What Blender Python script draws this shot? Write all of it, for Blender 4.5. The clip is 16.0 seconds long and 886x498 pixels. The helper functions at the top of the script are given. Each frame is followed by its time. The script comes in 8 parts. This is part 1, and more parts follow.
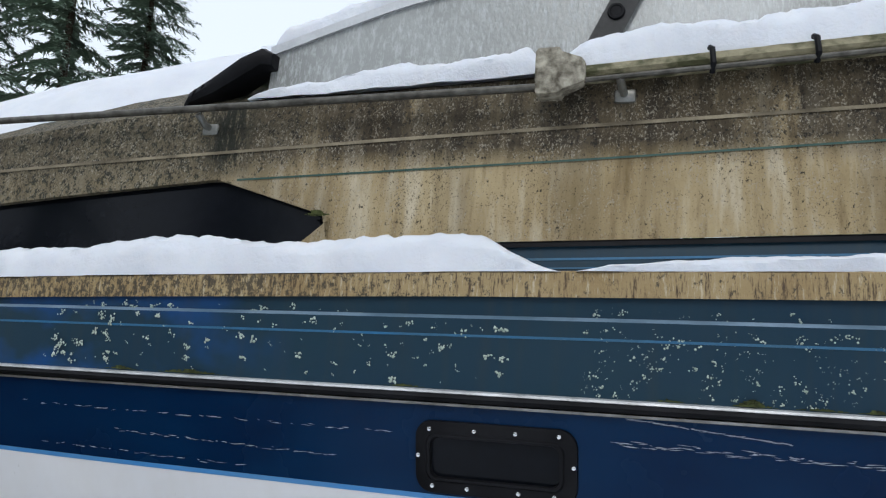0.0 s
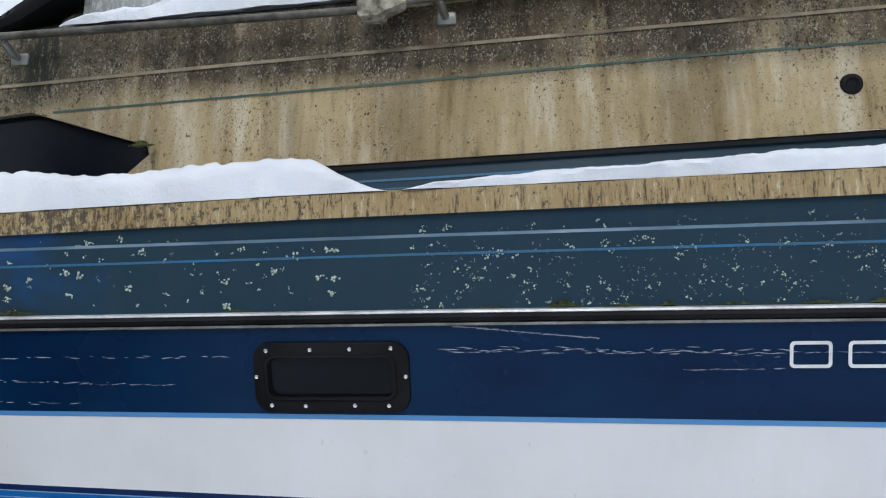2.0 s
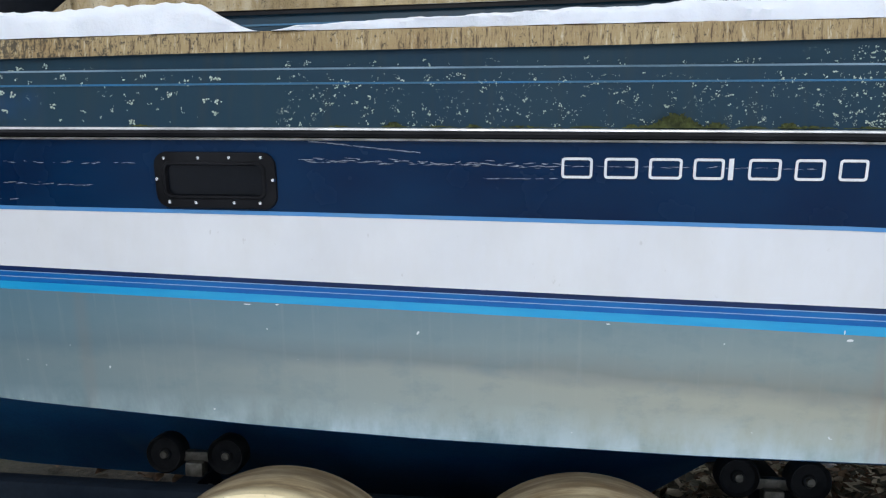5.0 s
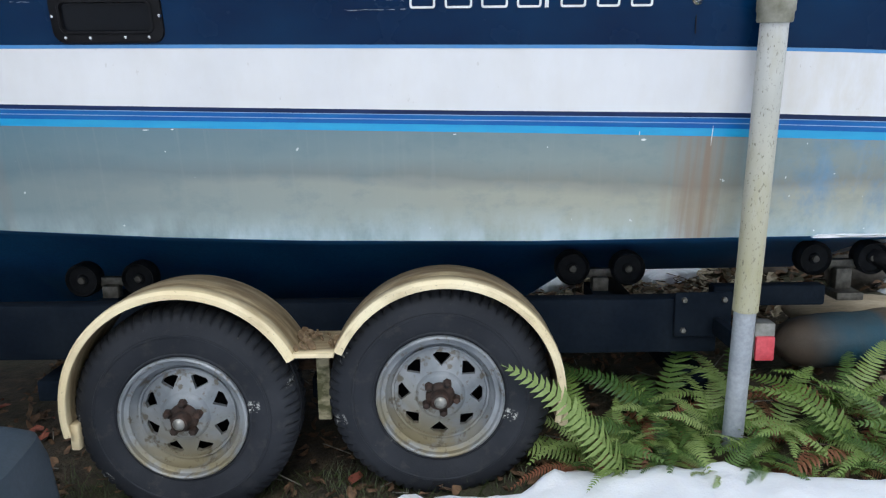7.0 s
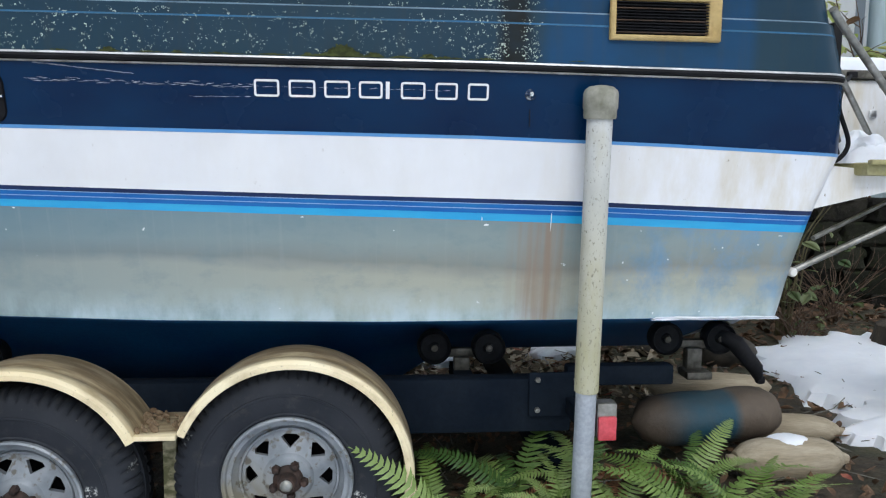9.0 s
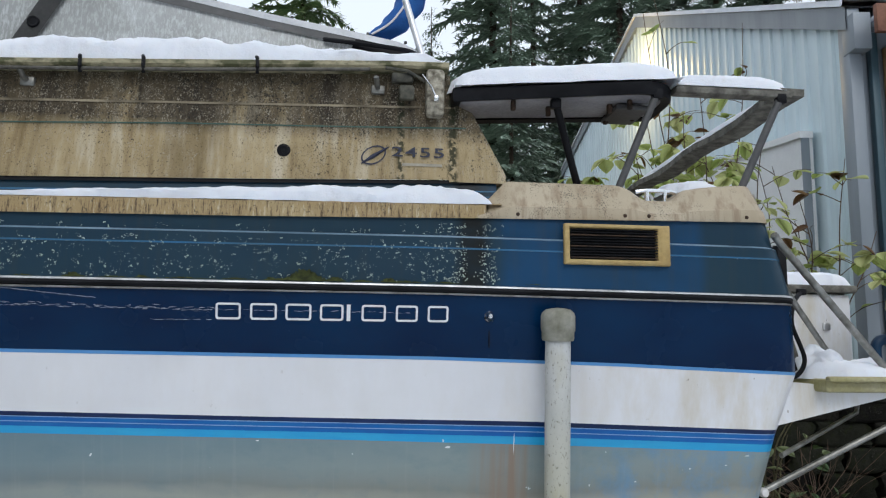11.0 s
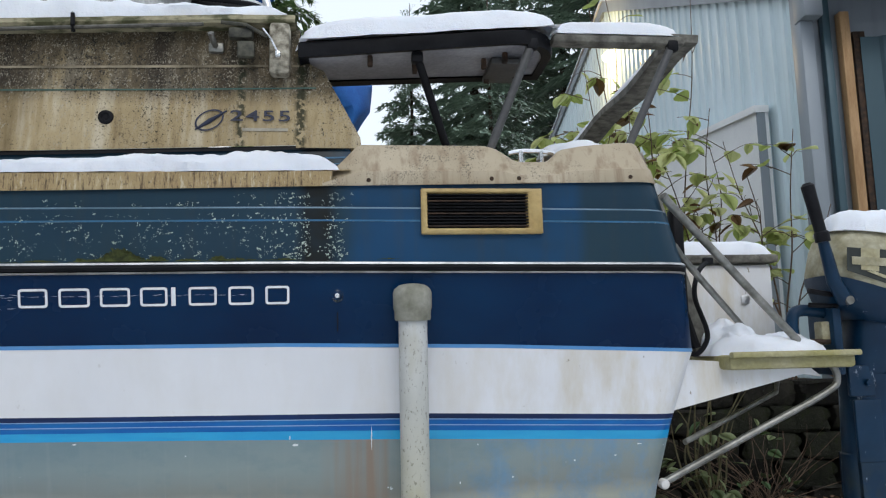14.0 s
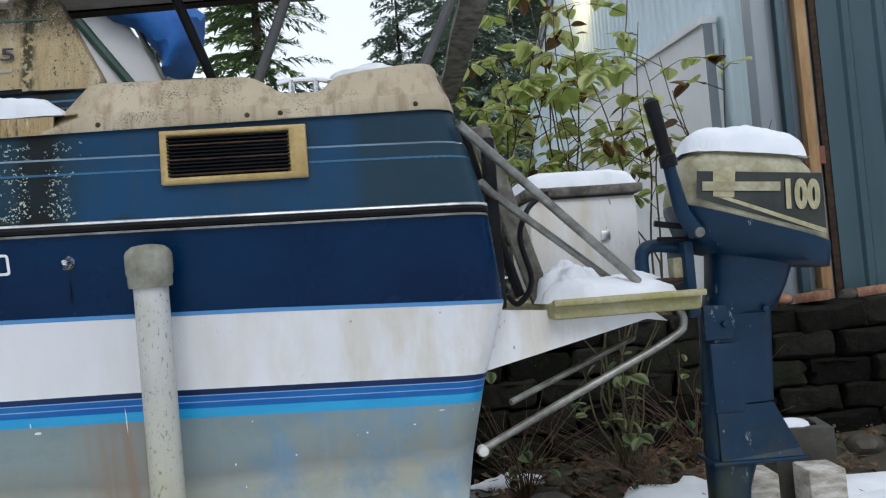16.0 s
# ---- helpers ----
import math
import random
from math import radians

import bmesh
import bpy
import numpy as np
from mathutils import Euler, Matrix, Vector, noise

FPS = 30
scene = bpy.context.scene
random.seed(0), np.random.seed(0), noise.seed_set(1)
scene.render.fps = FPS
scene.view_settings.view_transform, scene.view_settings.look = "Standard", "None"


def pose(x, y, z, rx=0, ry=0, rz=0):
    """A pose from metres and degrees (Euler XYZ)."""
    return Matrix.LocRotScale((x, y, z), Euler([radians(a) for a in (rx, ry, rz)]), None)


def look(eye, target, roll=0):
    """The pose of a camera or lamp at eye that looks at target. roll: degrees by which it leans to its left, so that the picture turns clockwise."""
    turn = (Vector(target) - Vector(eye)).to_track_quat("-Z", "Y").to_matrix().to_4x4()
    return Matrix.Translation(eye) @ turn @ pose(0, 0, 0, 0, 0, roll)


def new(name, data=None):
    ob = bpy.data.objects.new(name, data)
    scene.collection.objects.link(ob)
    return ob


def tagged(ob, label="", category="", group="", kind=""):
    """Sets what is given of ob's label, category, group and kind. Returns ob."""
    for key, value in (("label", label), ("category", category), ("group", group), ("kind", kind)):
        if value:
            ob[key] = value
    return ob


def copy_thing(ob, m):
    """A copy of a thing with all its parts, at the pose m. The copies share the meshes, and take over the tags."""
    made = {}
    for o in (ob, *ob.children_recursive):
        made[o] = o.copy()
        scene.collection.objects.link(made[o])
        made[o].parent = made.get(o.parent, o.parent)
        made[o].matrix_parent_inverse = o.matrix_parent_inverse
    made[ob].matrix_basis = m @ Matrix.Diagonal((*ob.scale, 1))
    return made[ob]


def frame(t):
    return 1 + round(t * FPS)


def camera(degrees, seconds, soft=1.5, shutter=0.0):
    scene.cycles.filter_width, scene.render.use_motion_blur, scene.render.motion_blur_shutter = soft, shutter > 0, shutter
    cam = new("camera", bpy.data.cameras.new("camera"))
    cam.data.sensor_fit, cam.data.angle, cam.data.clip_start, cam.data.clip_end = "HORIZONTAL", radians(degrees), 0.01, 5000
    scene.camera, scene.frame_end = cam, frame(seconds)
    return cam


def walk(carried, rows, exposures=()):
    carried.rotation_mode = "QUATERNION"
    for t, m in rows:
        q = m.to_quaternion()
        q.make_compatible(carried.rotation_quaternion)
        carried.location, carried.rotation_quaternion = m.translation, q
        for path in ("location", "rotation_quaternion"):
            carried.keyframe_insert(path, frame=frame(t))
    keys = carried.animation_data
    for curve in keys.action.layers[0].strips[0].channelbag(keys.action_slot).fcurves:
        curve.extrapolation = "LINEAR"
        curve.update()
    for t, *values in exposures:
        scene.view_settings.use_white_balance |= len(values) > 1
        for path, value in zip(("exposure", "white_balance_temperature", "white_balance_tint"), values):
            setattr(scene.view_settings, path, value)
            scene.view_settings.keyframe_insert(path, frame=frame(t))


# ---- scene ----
cam = camera(60.9, 16.0, soft=1.2)
METRES, EYE, TILT, LEAN, TURN = 3.05, 1.77, 0.0, 0.0, 20.9
ROWS = [
    (0.0, 0.0, 0.0, 0.0, -0.43, 8.58, -2.84),
    (0.5, 0.0064, 0.0059, -0.0046, -4.42, 8.66, -2.25),
    (1.0, 0.0083, 0.0069, -0.0093, -7.87, 7.35, -0.56),
    (1.5, 0.0137, 0.0026, -0.014, -9.27, 5.73, 0.75),
    (2.0, 0.031, -0.0127, -0.0159, -9.32, 4.47, 0.86),
    (2.5, 0.0525, -0.0393, -0.0208, -8.97, 3.46, 0.21),
    (3.0, 0.0693, -0.0582, -0.0296, -8.89, 2.3, -0.31),
    (5.5, 0.1241, -0.2056, -0.0922, -11.91, -5.09, -0.85),
    (6.0, 0.1407, -0.2511, -0.106, -12.9, -6.66, -0.74),
    (6.5, 0.1307, -0.2839, -0.1136, -14.17, -7.84, -0.28),
    (7.0, 0.1117, -0.3046, -0.1348, -17.89, -11.47, 0.59),
    (7.5, 0.1053, -0.3244, -0.1442, -19.77, -13.0, 0.79),
    (8.0, 0.1271, -0.3316, -0.1414, -20.97, -12.45, 0.87),
    (8.5, 0.1729, -0.3438, -0.1365, -21.74, -10.19, 0.34),
    (9.0, 0.1983, -0.3487, -0.1217, -22.19, -6.1, -0.62),
    (9.5, 0.2074, -0.3536, -0.1088, -22.83, -2.0, -1.02),
    (10.0, 0.2092, -0.3557, -0.0983, -23.31, 1.68, -0.85),
    (12.5, 0.2271, -0.3617, -0.076, -24.06, 11.96, -0.47),
    (13.0, 0.2486, -0.3363, -0.0893, -23.38, 12.0, -0.52),
    (13.5, 0.3005, -0.3199, -0.1005, -23.55, 10.46, 0.17),
    (14.0, 0.3775, -0.3315, -0.0994, -23.86, 7.74, 1.34),
    (14.5, 0.4229, -0.3254, -0.0996, -24.58, 5.4, 2.5),
    (15.0, 0.4809, -0.3045, -0.0935, -25.09, 4.24, 3.65),
    (15.5, 0.532, -0.3068, -0.0964, -23.97, 3.74, 4.36),
    (16.0, 0.6059, -0.3243, -0.0891, -22.61, 2.96, 4.32),
]
walk(cam, [(t, pose(0, 0, EYE, TILT, LEAN, TURN) @ pose(METRES * x, METRES * y, METRES * z, 90 + pitch, roll, yaw)) for t, x, y, z, yaw, pitch, roll in ROWS],
     exposures=[(0.0, 0.15), (1.5, 0.22), (3.0, 0.3), (5.5, 0.53), (7.0, 0.6), (7.5, 0.54), (8.0, 0.54), (9.0, 0.64), (10.0, 0.42), (12.5, 0.04), (13.0, 0.05), (14.5, 0.26), (16.0, 0.24)])

# ---- world and light: overcast winter day ----
world = bpy.data.worlds.new("overcast")
scene.world = world
world.use_nodes = True
wn = world.node_tree
wn.nodes.clear()
w_sky = wn.nodes.new("ShaderNodeTexSky")
w_sky.sky_type = 'NISHITA'
w_sky.sun_disc = False
w_sky.sun_elevation = radians(38)
w_sky.sun_rotation = radians(160)
w_sat = wn.nodes.new("ShaderNodeHueSaturation")
w_sat.inputs["Saturation"].default_value = 0.12
w_mix = wn.nodes.new("ShaderNodeMixRGB")
w_mix.inputs[0].default_value = 0.8
w_mix.inputs[2].default_value = (9.35, 10.5, 12.1, 1)
w_bg = wn.nodes.new("ShaderNodeBackground")
w_bg.inputs[1].default_value = 0.094
w_out = wn.nodes.new("ShaderNodeOutputWorld")
wn.links.new(w_sky.outputs[0], w_sat.inputs["Color"])
wn.links.new(w_sat.outputs[0], w_mix.inputs[1])
wn.links.new(w_mix.outputs[0], w_bg.inputs[0])
wn.links.new(w_bg.outputs[0], w_out.inputs[0])
sun = new("sun", bpy.data.lights.new("sun", 'SUN'))
sun.data.energy = 0.8
sun.data.angle = radians(25)
sun.data.color = (0.98, 0.98, 0.97)
sun.matrix_world = look((1.5, -8, 9), (0.5, 1.5, 0.5))


# ---- material helpers ----
def material(name):
    m = bpy.data.materials.new(name)
    m.use_nodes = True
    nt = m.node_tree
    return m, nt, nt.nodes["Principled BSDF"]


def coords(nt, scale=(1, 1, 1), shift=(0, 0, 0)):
    tc = nt.nodes.new("ShaderNodeTexCoord")
    mp = nt.nodes.new("ShaderNodeMapping")
    mp.inputs["Scale"].default_value = scale
    mp.inputs["Location"].default_value = shift
    nt.links.new(tc.outputs["Object"], mp.inputs["Vector"])
    return mp.outputs["Vector"]


def noise_tex(nt, vec, scale, detail=4.0, rough=0.55):
    n = nt.nodes.new("ShaderNodeTexNoise")
    n.inputs["Scale"].default_value = scale
    n.inputs["Detail"].default_value = detail
    n.inputs["Roughness"].default_value = rough
    nt.links.new(vec, n.inputs["Vector"])
    return n.outputs["Fac"]


def ramp(nt, fac, stops):
    r = nt.nodes.new("ShaderNodeValToRGB")
    e = r.color_ramp.elements
    while len(e) < len(stops):
        e.new(0.5)
    for el, (p, c) in zip(e, stops):
        el.position = p
        el.color = (c, c, c, 1) if isinstance(c, (int, float)) else (*c, 1)
    nt.links.new(fac, r.inputs[0])
    return r.outputs[0]


def mix(nt, fac, a, b, blend='MIX'):
    n = nt.nodes.new("ShaderNodeMixRGB")
    n.blend_type = blend
    for sock, v in zip(n.inputs, (fac, a, b)):
        if isinstance(v, bpy.types.NodeSocket):
            nt.links.new(v, sock)
        elif isinstance(v, (int, float)):
            sock.default_value = v if sock.type == 'VALUE' else (v, v, v, 1)
        else:
            sock.default_value = (*v, 1)
    return n.outputs[0]


def calc(nt, op, a, b=0.0):
    n = nt.nodes.new("ShaderNodeMath")
    n.operation = op
    n.use_clamp = True
    for sock, v in zip(n.inputs, (a, b)):
        if isinstance(v, bpy.types.NodeSocket):
            nt.links.new(v, sock)
        else:
            sock.default_value = v
    return n.outputs[0]


def axis_range(nt, axis, lo, hi):
    """0 at lo, 1 at hi along an object axis."""
    tc = nt.nodes.new("ShaderNodeTexCoord")
    s = nt.nodes.new("ShaderNodeSeparateXYZ")
    nt.links.new(tc.outputs["Object"], s.inputs[0])
    r = nt.nodes.new("ShaderNodeMapRange")
    r.inputs["From Min"].default_value = lo
    r.inputs["From Max"].default_value = hi
    nt.links.new(s.outputs[axis], r.inputs["Value"])
    return r.outputs[0]


def bump(nt, bsdf, height, strength=0.3, dist=0.01):
    b = nt.nodes.new("ShaderNodeBump")
    b.inputs["Strength"].default_value = strength
    b.inputs["Distance"].default_value = dist
    nt.links.new(height, b.inputs["Height"])
    nt.links.new(b.outputs[0], bsdf.inputs["Normal"])


def put(nt, bsdf, color=None, rough=None, metal=None):
    for key, v in (("Base Color", color), ("Roughness", rough), ("Metallic", metal)):
        if v is None:
            continue
        if isinstance(v, bpy.types.NodeSocket):
            nt.links.new(v, bsdf.inputs[key])
        elif isinstance(v, (int, float)):
            bsdf.inputs[key].default_value = v
        else:
            bsdf.inputs[key].default_value = (*v, 1)


def simple(name, c1, c2, scale=6.0, rough=0.6, metal=0.0, bscale=80.0, bstr=0.15, stretch=(1, 1, 1), bdist=0.004, lo=0.35, hi=0.65):
    """A surface with two tones at a coarse scale, fine grain and relief."""
    m, nt, b = material(name)
    v = coords(nt, stretch)
    coarse = ramp(nt, noise_tex(nt, v, scale, 5), [(lo, c1), (hi, c2)])
    fine = noise_tex(nt, v, bscale, 3)
    col = mix(nt, 0.25, coarse, ramp(nt, fine, [(0.3, 0.25), (0.7, 0.75)]), 'OVERLAY')
    put(nt, b, col, rough, metal)
    bump(nt, b, fine, bstr, bdist)
    return m


# ---- materials ----
def gel_navy():
    m, nt, b = material("gel_navy")
    v = coords(nt)
    haze = ramp(nt, noise_tex(nt, coords(nt, (1, 1, 2)), 1.6, 3), [(0.32, (0.0007, 0.011, 0.043)), (0.72, (0.0012, 0.027, 0.080))])
    sc = noise_tex(nt, coords(nt, (1.2, 1, 60)), 5, 5, 0.7)
    col = mix(nt, ramp(nt, sc, [(0.70, 0.0), (0.74, 0.35)]), haze, (0.10, 0.13, 0.2))
    put(nt, b, col, ramp(nt, noise_tex(nt, v, 4, 4), [(0.3, 0.16), (0.7, 0.34)]))
    return m


def gel_white():
    m, nt, b = material("gel_white")
    base = ramp(nt, noise_tex(nt, coords(nt, (1, 1, 1)), 3, 4), [(0.3, (0.70, 0.70, 0.715)), (0.7, (0.78, 0.78, 0.795))])
    streak = noise_tex(nt, coords(nt, (3.5, 3.5, 1.0)), 2.5, 5, 0.65)
    aft = axis_range(nt, 0, 1.2, 2.2)
    dirt = calc(nt, 'MULTIPLY', ramp(nt, streak, [(0.42, 0.0), (0.68, 1.0)]), calc(nt, 'ADD', calc(nt, 'MULTIPLY', aft, 0.62), 0.10))
    col = mix(nt, dirt, base, (0.55, 0.47, 0.32))
    spots = ramp(nt, noise_tex(nt, coords(nt, (16, 16, 9)), 3.0, 3), [(0.70, 0.0), (0.75, 0.7)])
    col = mix(nt, calc(nt, 'MULTIPLY', spots, calc(nt, 'ADD', aft, 0.25)), col, (0.2, 0.15, 0.08))
    put(nt, b, col, 0.38)
    return m


def stripe(name, c, c2):
    m, nt, b = material(name)
    wear = noise_tex(nt, coords(nt, (1.5, 1, 12)), 4, 4)
    col = ramp(nt, wear, [(0.35, c), (0.75, c2)])
    chip = ramp(nt, noise_tex(nt, coords(nt, (4, 1, 25)), 7, 3), [(0.79, 0.0), (0.80, 1.0)])
    put(nt, b, mix(nt, chip, col, (0.75, 0.76, 0.76)), 0.3)
    return m


def gel_lower():
    """Stained old blue gelcoat below the stripes, toned by height and towards the bow."""
    m, nt, b = material("gel_lower")
    broad = noise_tex(nt, coords(nt, (0.55, 1, 1.6)), 1.5, 5, 0.55)
    # bands by height: pale blue low, tan in the middle, blue-grey on top
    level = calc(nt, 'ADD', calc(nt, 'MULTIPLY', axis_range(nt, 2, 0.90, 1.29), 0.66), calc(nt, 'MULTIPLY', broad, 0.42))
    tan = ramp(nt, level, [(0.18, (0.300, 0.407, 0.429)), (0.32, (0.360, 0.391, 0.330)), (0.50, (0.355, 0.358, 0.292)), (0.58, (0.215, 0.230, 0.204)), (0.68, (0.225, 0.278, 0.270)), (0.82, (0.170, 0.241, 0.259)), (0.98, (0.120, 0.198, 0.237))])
    grow = calc(nt, 'SUBTRACT', 1.0, axis_range(nt, 2, 0.90, 1.02))
    wash = noise_tex(nt, coords(nt, (2.6, 1, 1.2)), 3, 5, 0.65)
    pale = calc(nt, 'MULTIPLY', grow, ramp(nt, wash, [(0.40, 0.0), (0.62, 0.75)]))
    col = tan
    blue = calc(nt, 'MULTIPLY', axis_range(nt, 0, 1.45, 1.7), ramp(nt, noise_tex(nt, coords(nt, (2.2, 1, 1.6)), 3, 5, 0.7), [(0.46, 0.0), (0.66, 0.75)]))
    col = mix(nt, blue, col, (0.13, 0.27, 0.42))
    # bluer and darker towards the bow
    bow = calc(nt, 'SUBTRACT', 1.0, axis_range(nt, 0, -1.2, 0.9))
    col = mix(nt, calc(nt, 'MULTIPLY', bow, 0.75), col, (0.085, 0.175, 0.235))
    mott = noise_tex(nt, coords(nt, (1.2, 1, 2.0)), 7, 6, 0.7)
    col = mix(nt, ramp(nt, mott, [(0.50, 0.0), (0.72, 0.35)]), col, (0.11, 0.19, 0.22))
    col = mix(nt, pale, col, (0.50, 0.61, 0.66))
    # rust runs below the drain and an old run forward
    run = noise_tex(nt, coords(nt, (17, 1, 0.5)), 1.6, 3, 0.5)
    for x0, half, k in ((1.335, 0.13, 0.85), (-0.83, 0.03, 0.14)):
        near = calc(nt, 'MULTIPLY', axis_range(nt, 0, x0 - half, x0 - half * 0.3), calc(nt, 'SUBTRACT', 1.0, axis_range(nt, 0, x0 + half * 0.3, x0 + half)))
        rust = calc(nt, 'MULTIPLY', near, ramp(nt, run, [(0.40, 0.1), (0.62, k)]))
        col = mix(nt, rust, col, (0.26, 0.18, 0.125))
    streak = ramp(nt, noise_tex(nt, coords(nt, (26, 1, 0.9)), 1.8, 5, 0.7), [(0.55, 0.0), (0.8, 0.16)])
    col = mix(nt, streak, col, (0.42, 0.43, 0.40))
    chips = ramp(nt, noise_tex(nt, coords(nt, (1, 1, 1)), 46, 2), [(0.76, 0.0), (0.77, 1.0)])
    col = mix(nt, chips, col, (0.62, 0.66, 0.66))
    put(nt, b, col, ramp(nt, broad, [(0.3, 0.28), (0.7, 0.5)]))
    return m


def deck_blue():
    """Faded dull blue side of the deck, with bright patches where things shaded it."""
    m, nt, b = material("deck_blue")
    v = coords(nt, (1, 1, 1.6))
    col = ramp(nt, noise_tex(nt, v, 2.1, 5, 0.6), [(0.3, (0.007, 0.031, 0.058)), (0.6, (0.011, 0.037, 0.058)), (0.85, (0.018, 0.038, 0.049))])
    blue_a = calc(nt, 'MULTIPLY', axis_range(nt, 0, 1.27, 1.32), calc(nt, 'SUBTRACT', 1.0, axis_range(nt, 0, 1.93, 1.97)))
    col = mix(nt, calc(nt, 'MULTIPLY', blue_a, ramp(nt, noise_tex(nt, v, 2.6, 3), [(0.35, 0.35), (0.6, 0.85)])), col, (0.003, 0.052, 0.135))
    blue_b = calc(nt, 'SUBTRACT', 1.0, axis_range(nt, 0, -1.15, -0.85))
    col = mix(nt, calc(nt, 'MULTIPLY', blue_b, ramp(nt, noise_tex(nt, v, 3.4, 4), [(0.45, 0.0), (0.65, 0.9)])), col, (0.004, 0.065, 0.24))
    run = ramp(nt, noise_tex(nt, coords(nt, (14, 1, 0.9)), 2.0, 4), [(0.5, 0.0), (0.8, 0.3)])
    col = mix(nt, run, col, (0.04, 0.045, 0.035))
    soot = calc(nt, 'MULTIPLY', axis_range(nt, 0, 1.15, 1.18), calc(nt, 'SUBTRACT', 1.0, axis_range(nt, 0, 1.235, 1.27)))
    col = mix(nt, calc(nt, 'MULTIPLY', soot, ramp(nt, noise_tex(nt, v, 9, 4), [(0.3, 0.65), (0.6, 1.0)])), col, (0.005, 0.006, 0.005))
    put(nt, b, col, ramp(nt, noise_tex(nt, v, 5, 4), [(0.3, 0.3), (0.7, 0.5)]))
    bump(nt, b, noise_tex(nt, v, 150, 2), 0.06, 0.002)
    return m


def cabin_tan():
    """Once white gelcoat, now ochre with algae, black mould specks and runs."""
    m, nt, b = material("cabin_tan")
    v = coords(nt)
    base = ramp(nt, noise_tex(nt, coords(nt, (1, 1, 0.8)), 2.4, 5, 0.6), [(0.3, (0.31, 0.23, 0.118)), (0.55, (0.42, 0.325, 0.182)), (0.8, (0.50, 0.405, 0.24))])
    runs = noise_tex(nt, coords(nt, (14, 14, 0.55)), 1.5, 5, 0.62)
    wide = noise_tex(nt, coords(nt, (4.5, 4.5, 0.5), (2, 0, 5)), 1.6, 4, 0.6)
    col = mix(nt, ramp(nt, runs, [(0.50, 0.0), (0.68, 0.7)]), base, (0.60, 0.53, 0.40))
    col = mix(nt, ramp(nt, runs, [(0.30, 0.75), (0.46, 0.0)]), col, (0.15, 0.10, 0.045))
    col = mix(nt, ramp(nt, wide, [(0.36, 0.55), (0.48, 0.0)]), col, (0.16, 0.115, 0.055))
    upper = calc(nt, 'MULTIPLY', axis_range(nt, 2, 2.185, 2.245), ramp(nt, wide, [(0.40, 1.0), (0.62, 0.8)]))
    fore = calc(nt, 'SUBTRACT', 1.0, axis_range(nt, 0, -1.25, -0.85))
    aft_u = calc(nt, 'MULTIPLY', axis_range(nt, 0, 1.17, 1.22), 0.45)
    much = calc(nt, 'ADD', calc(nt, 'ADD', upper, calc(nt, 'MULTIPLY', fore, 0.5)), aft_u)
    film = noise_tex(nt, coords(nt, (11, 11, 1.0)), 1.9, 6, 0.7)
    cleared = ramp(nt, noise_tex(nt, coords(nt, (9, 9, 0.25), (1, 4, 2)), 1.5, 4, 0.6), [(0.58, 1.0), (0.68, 0.4)])
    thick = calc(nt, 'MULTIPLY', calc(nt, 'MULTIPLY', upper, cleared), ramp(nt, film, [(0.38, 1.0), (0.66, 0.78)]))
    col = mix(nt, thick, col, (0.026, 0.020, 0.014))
    col = mix(nt, calc(nt, 'MULTIPLY', fore, 0.8), col, (0.15, 0.125, 0.08))
    groups = noise_tex(nt, coords(nt, (1.6, 1.6, 0.7)), 5, 4, 0.65)
    specks = noise_tex(nt, coords(nt, (1, 1, 0.75)), 120, 4, 0.7)
    dens = calc(nt, 'ADD', calc(nt, 'MULTIPLY', much, 0.07), calc(nt, 'MULTIPLY', groups, 0.22))
    dots = ramp(nt, calc(nt, 'ADD', specks, dens), [(0.735, 0.0), (0.775, 0.9)])
    fine = noise_tex(nt, coords(nt, (1, 1, 0.8), (5, 2, 1)), 260, 3, 0.7)
    col = mix(nt, ramp(nt, calc(nt, 'ADD', fine, dens), [(0.70, 0.0), (0.77, 0.7)]), col, (0.06, 0.045, 0.028))
    blots = ramp(nt, calc(nt, 'ADD', noise_tex(nt, coords(nt, (1.2, 1, 1.1), (8, 3, 2)), 46, 5, 0.8), calc(nt, 'ADD', calc(nt, 'MULTIPLY', fore, 0.115), calc(nt, 'MULTIPLY', calc(nt, 'SUBTRACT', 1.0, axis_range(nt, 0, -0.6, 0.15)), 0.05))), [(0.69, 0.0), (0.73, 0.92)])
    col = mix(nt, blots, col, (0.022, 0.024, 0.016))
    col = mix(nt, dots, col, (0.020, 0.018, 0.013))
    # crust of small pale flecks, thickest on the dark film
    fleck = ramp(nt, noise_tex(nt, coords(nt, (1, 1, 0.7), (3, 1, 7)), 225, 3, 0.75), [(0.545, 0.0), (0.60, 1.0)])
    where = ramp(nt, calc(nt, 'ADD', noise_tex(nt, coords(nt, (1, 1, 0.6)), 34, 4, 0.7), calc(nt, 'MULTIPLY', much, 0.08)), [(0.48, 0.0), (0.62, 0.7)])
    col = mix(nt, calc(nt, 'MULTIPLY', fleck, where), col, (0.40, 0.36, 0.285))
    for x0, half in ((0.985, 0.016), (1.155, 0.022)):
        near = calc(nt, 'MULTIPLY', axis_range(nt, 0, x0 - half, x0 - half * 0.4), calc(nt, 'SUBTRACT', 1.0, axis_range(nt, 0, x0 + half * 0.4, x0 + half)))
        col = mix(nt, calc(nt, 'MULTIPLY', near, ramp(nt, noise_tex(nt, v, 55, 3), [(0.42, 0.0), (0.52, 0.9)])), col, (0.018, 0.022, 0.009))
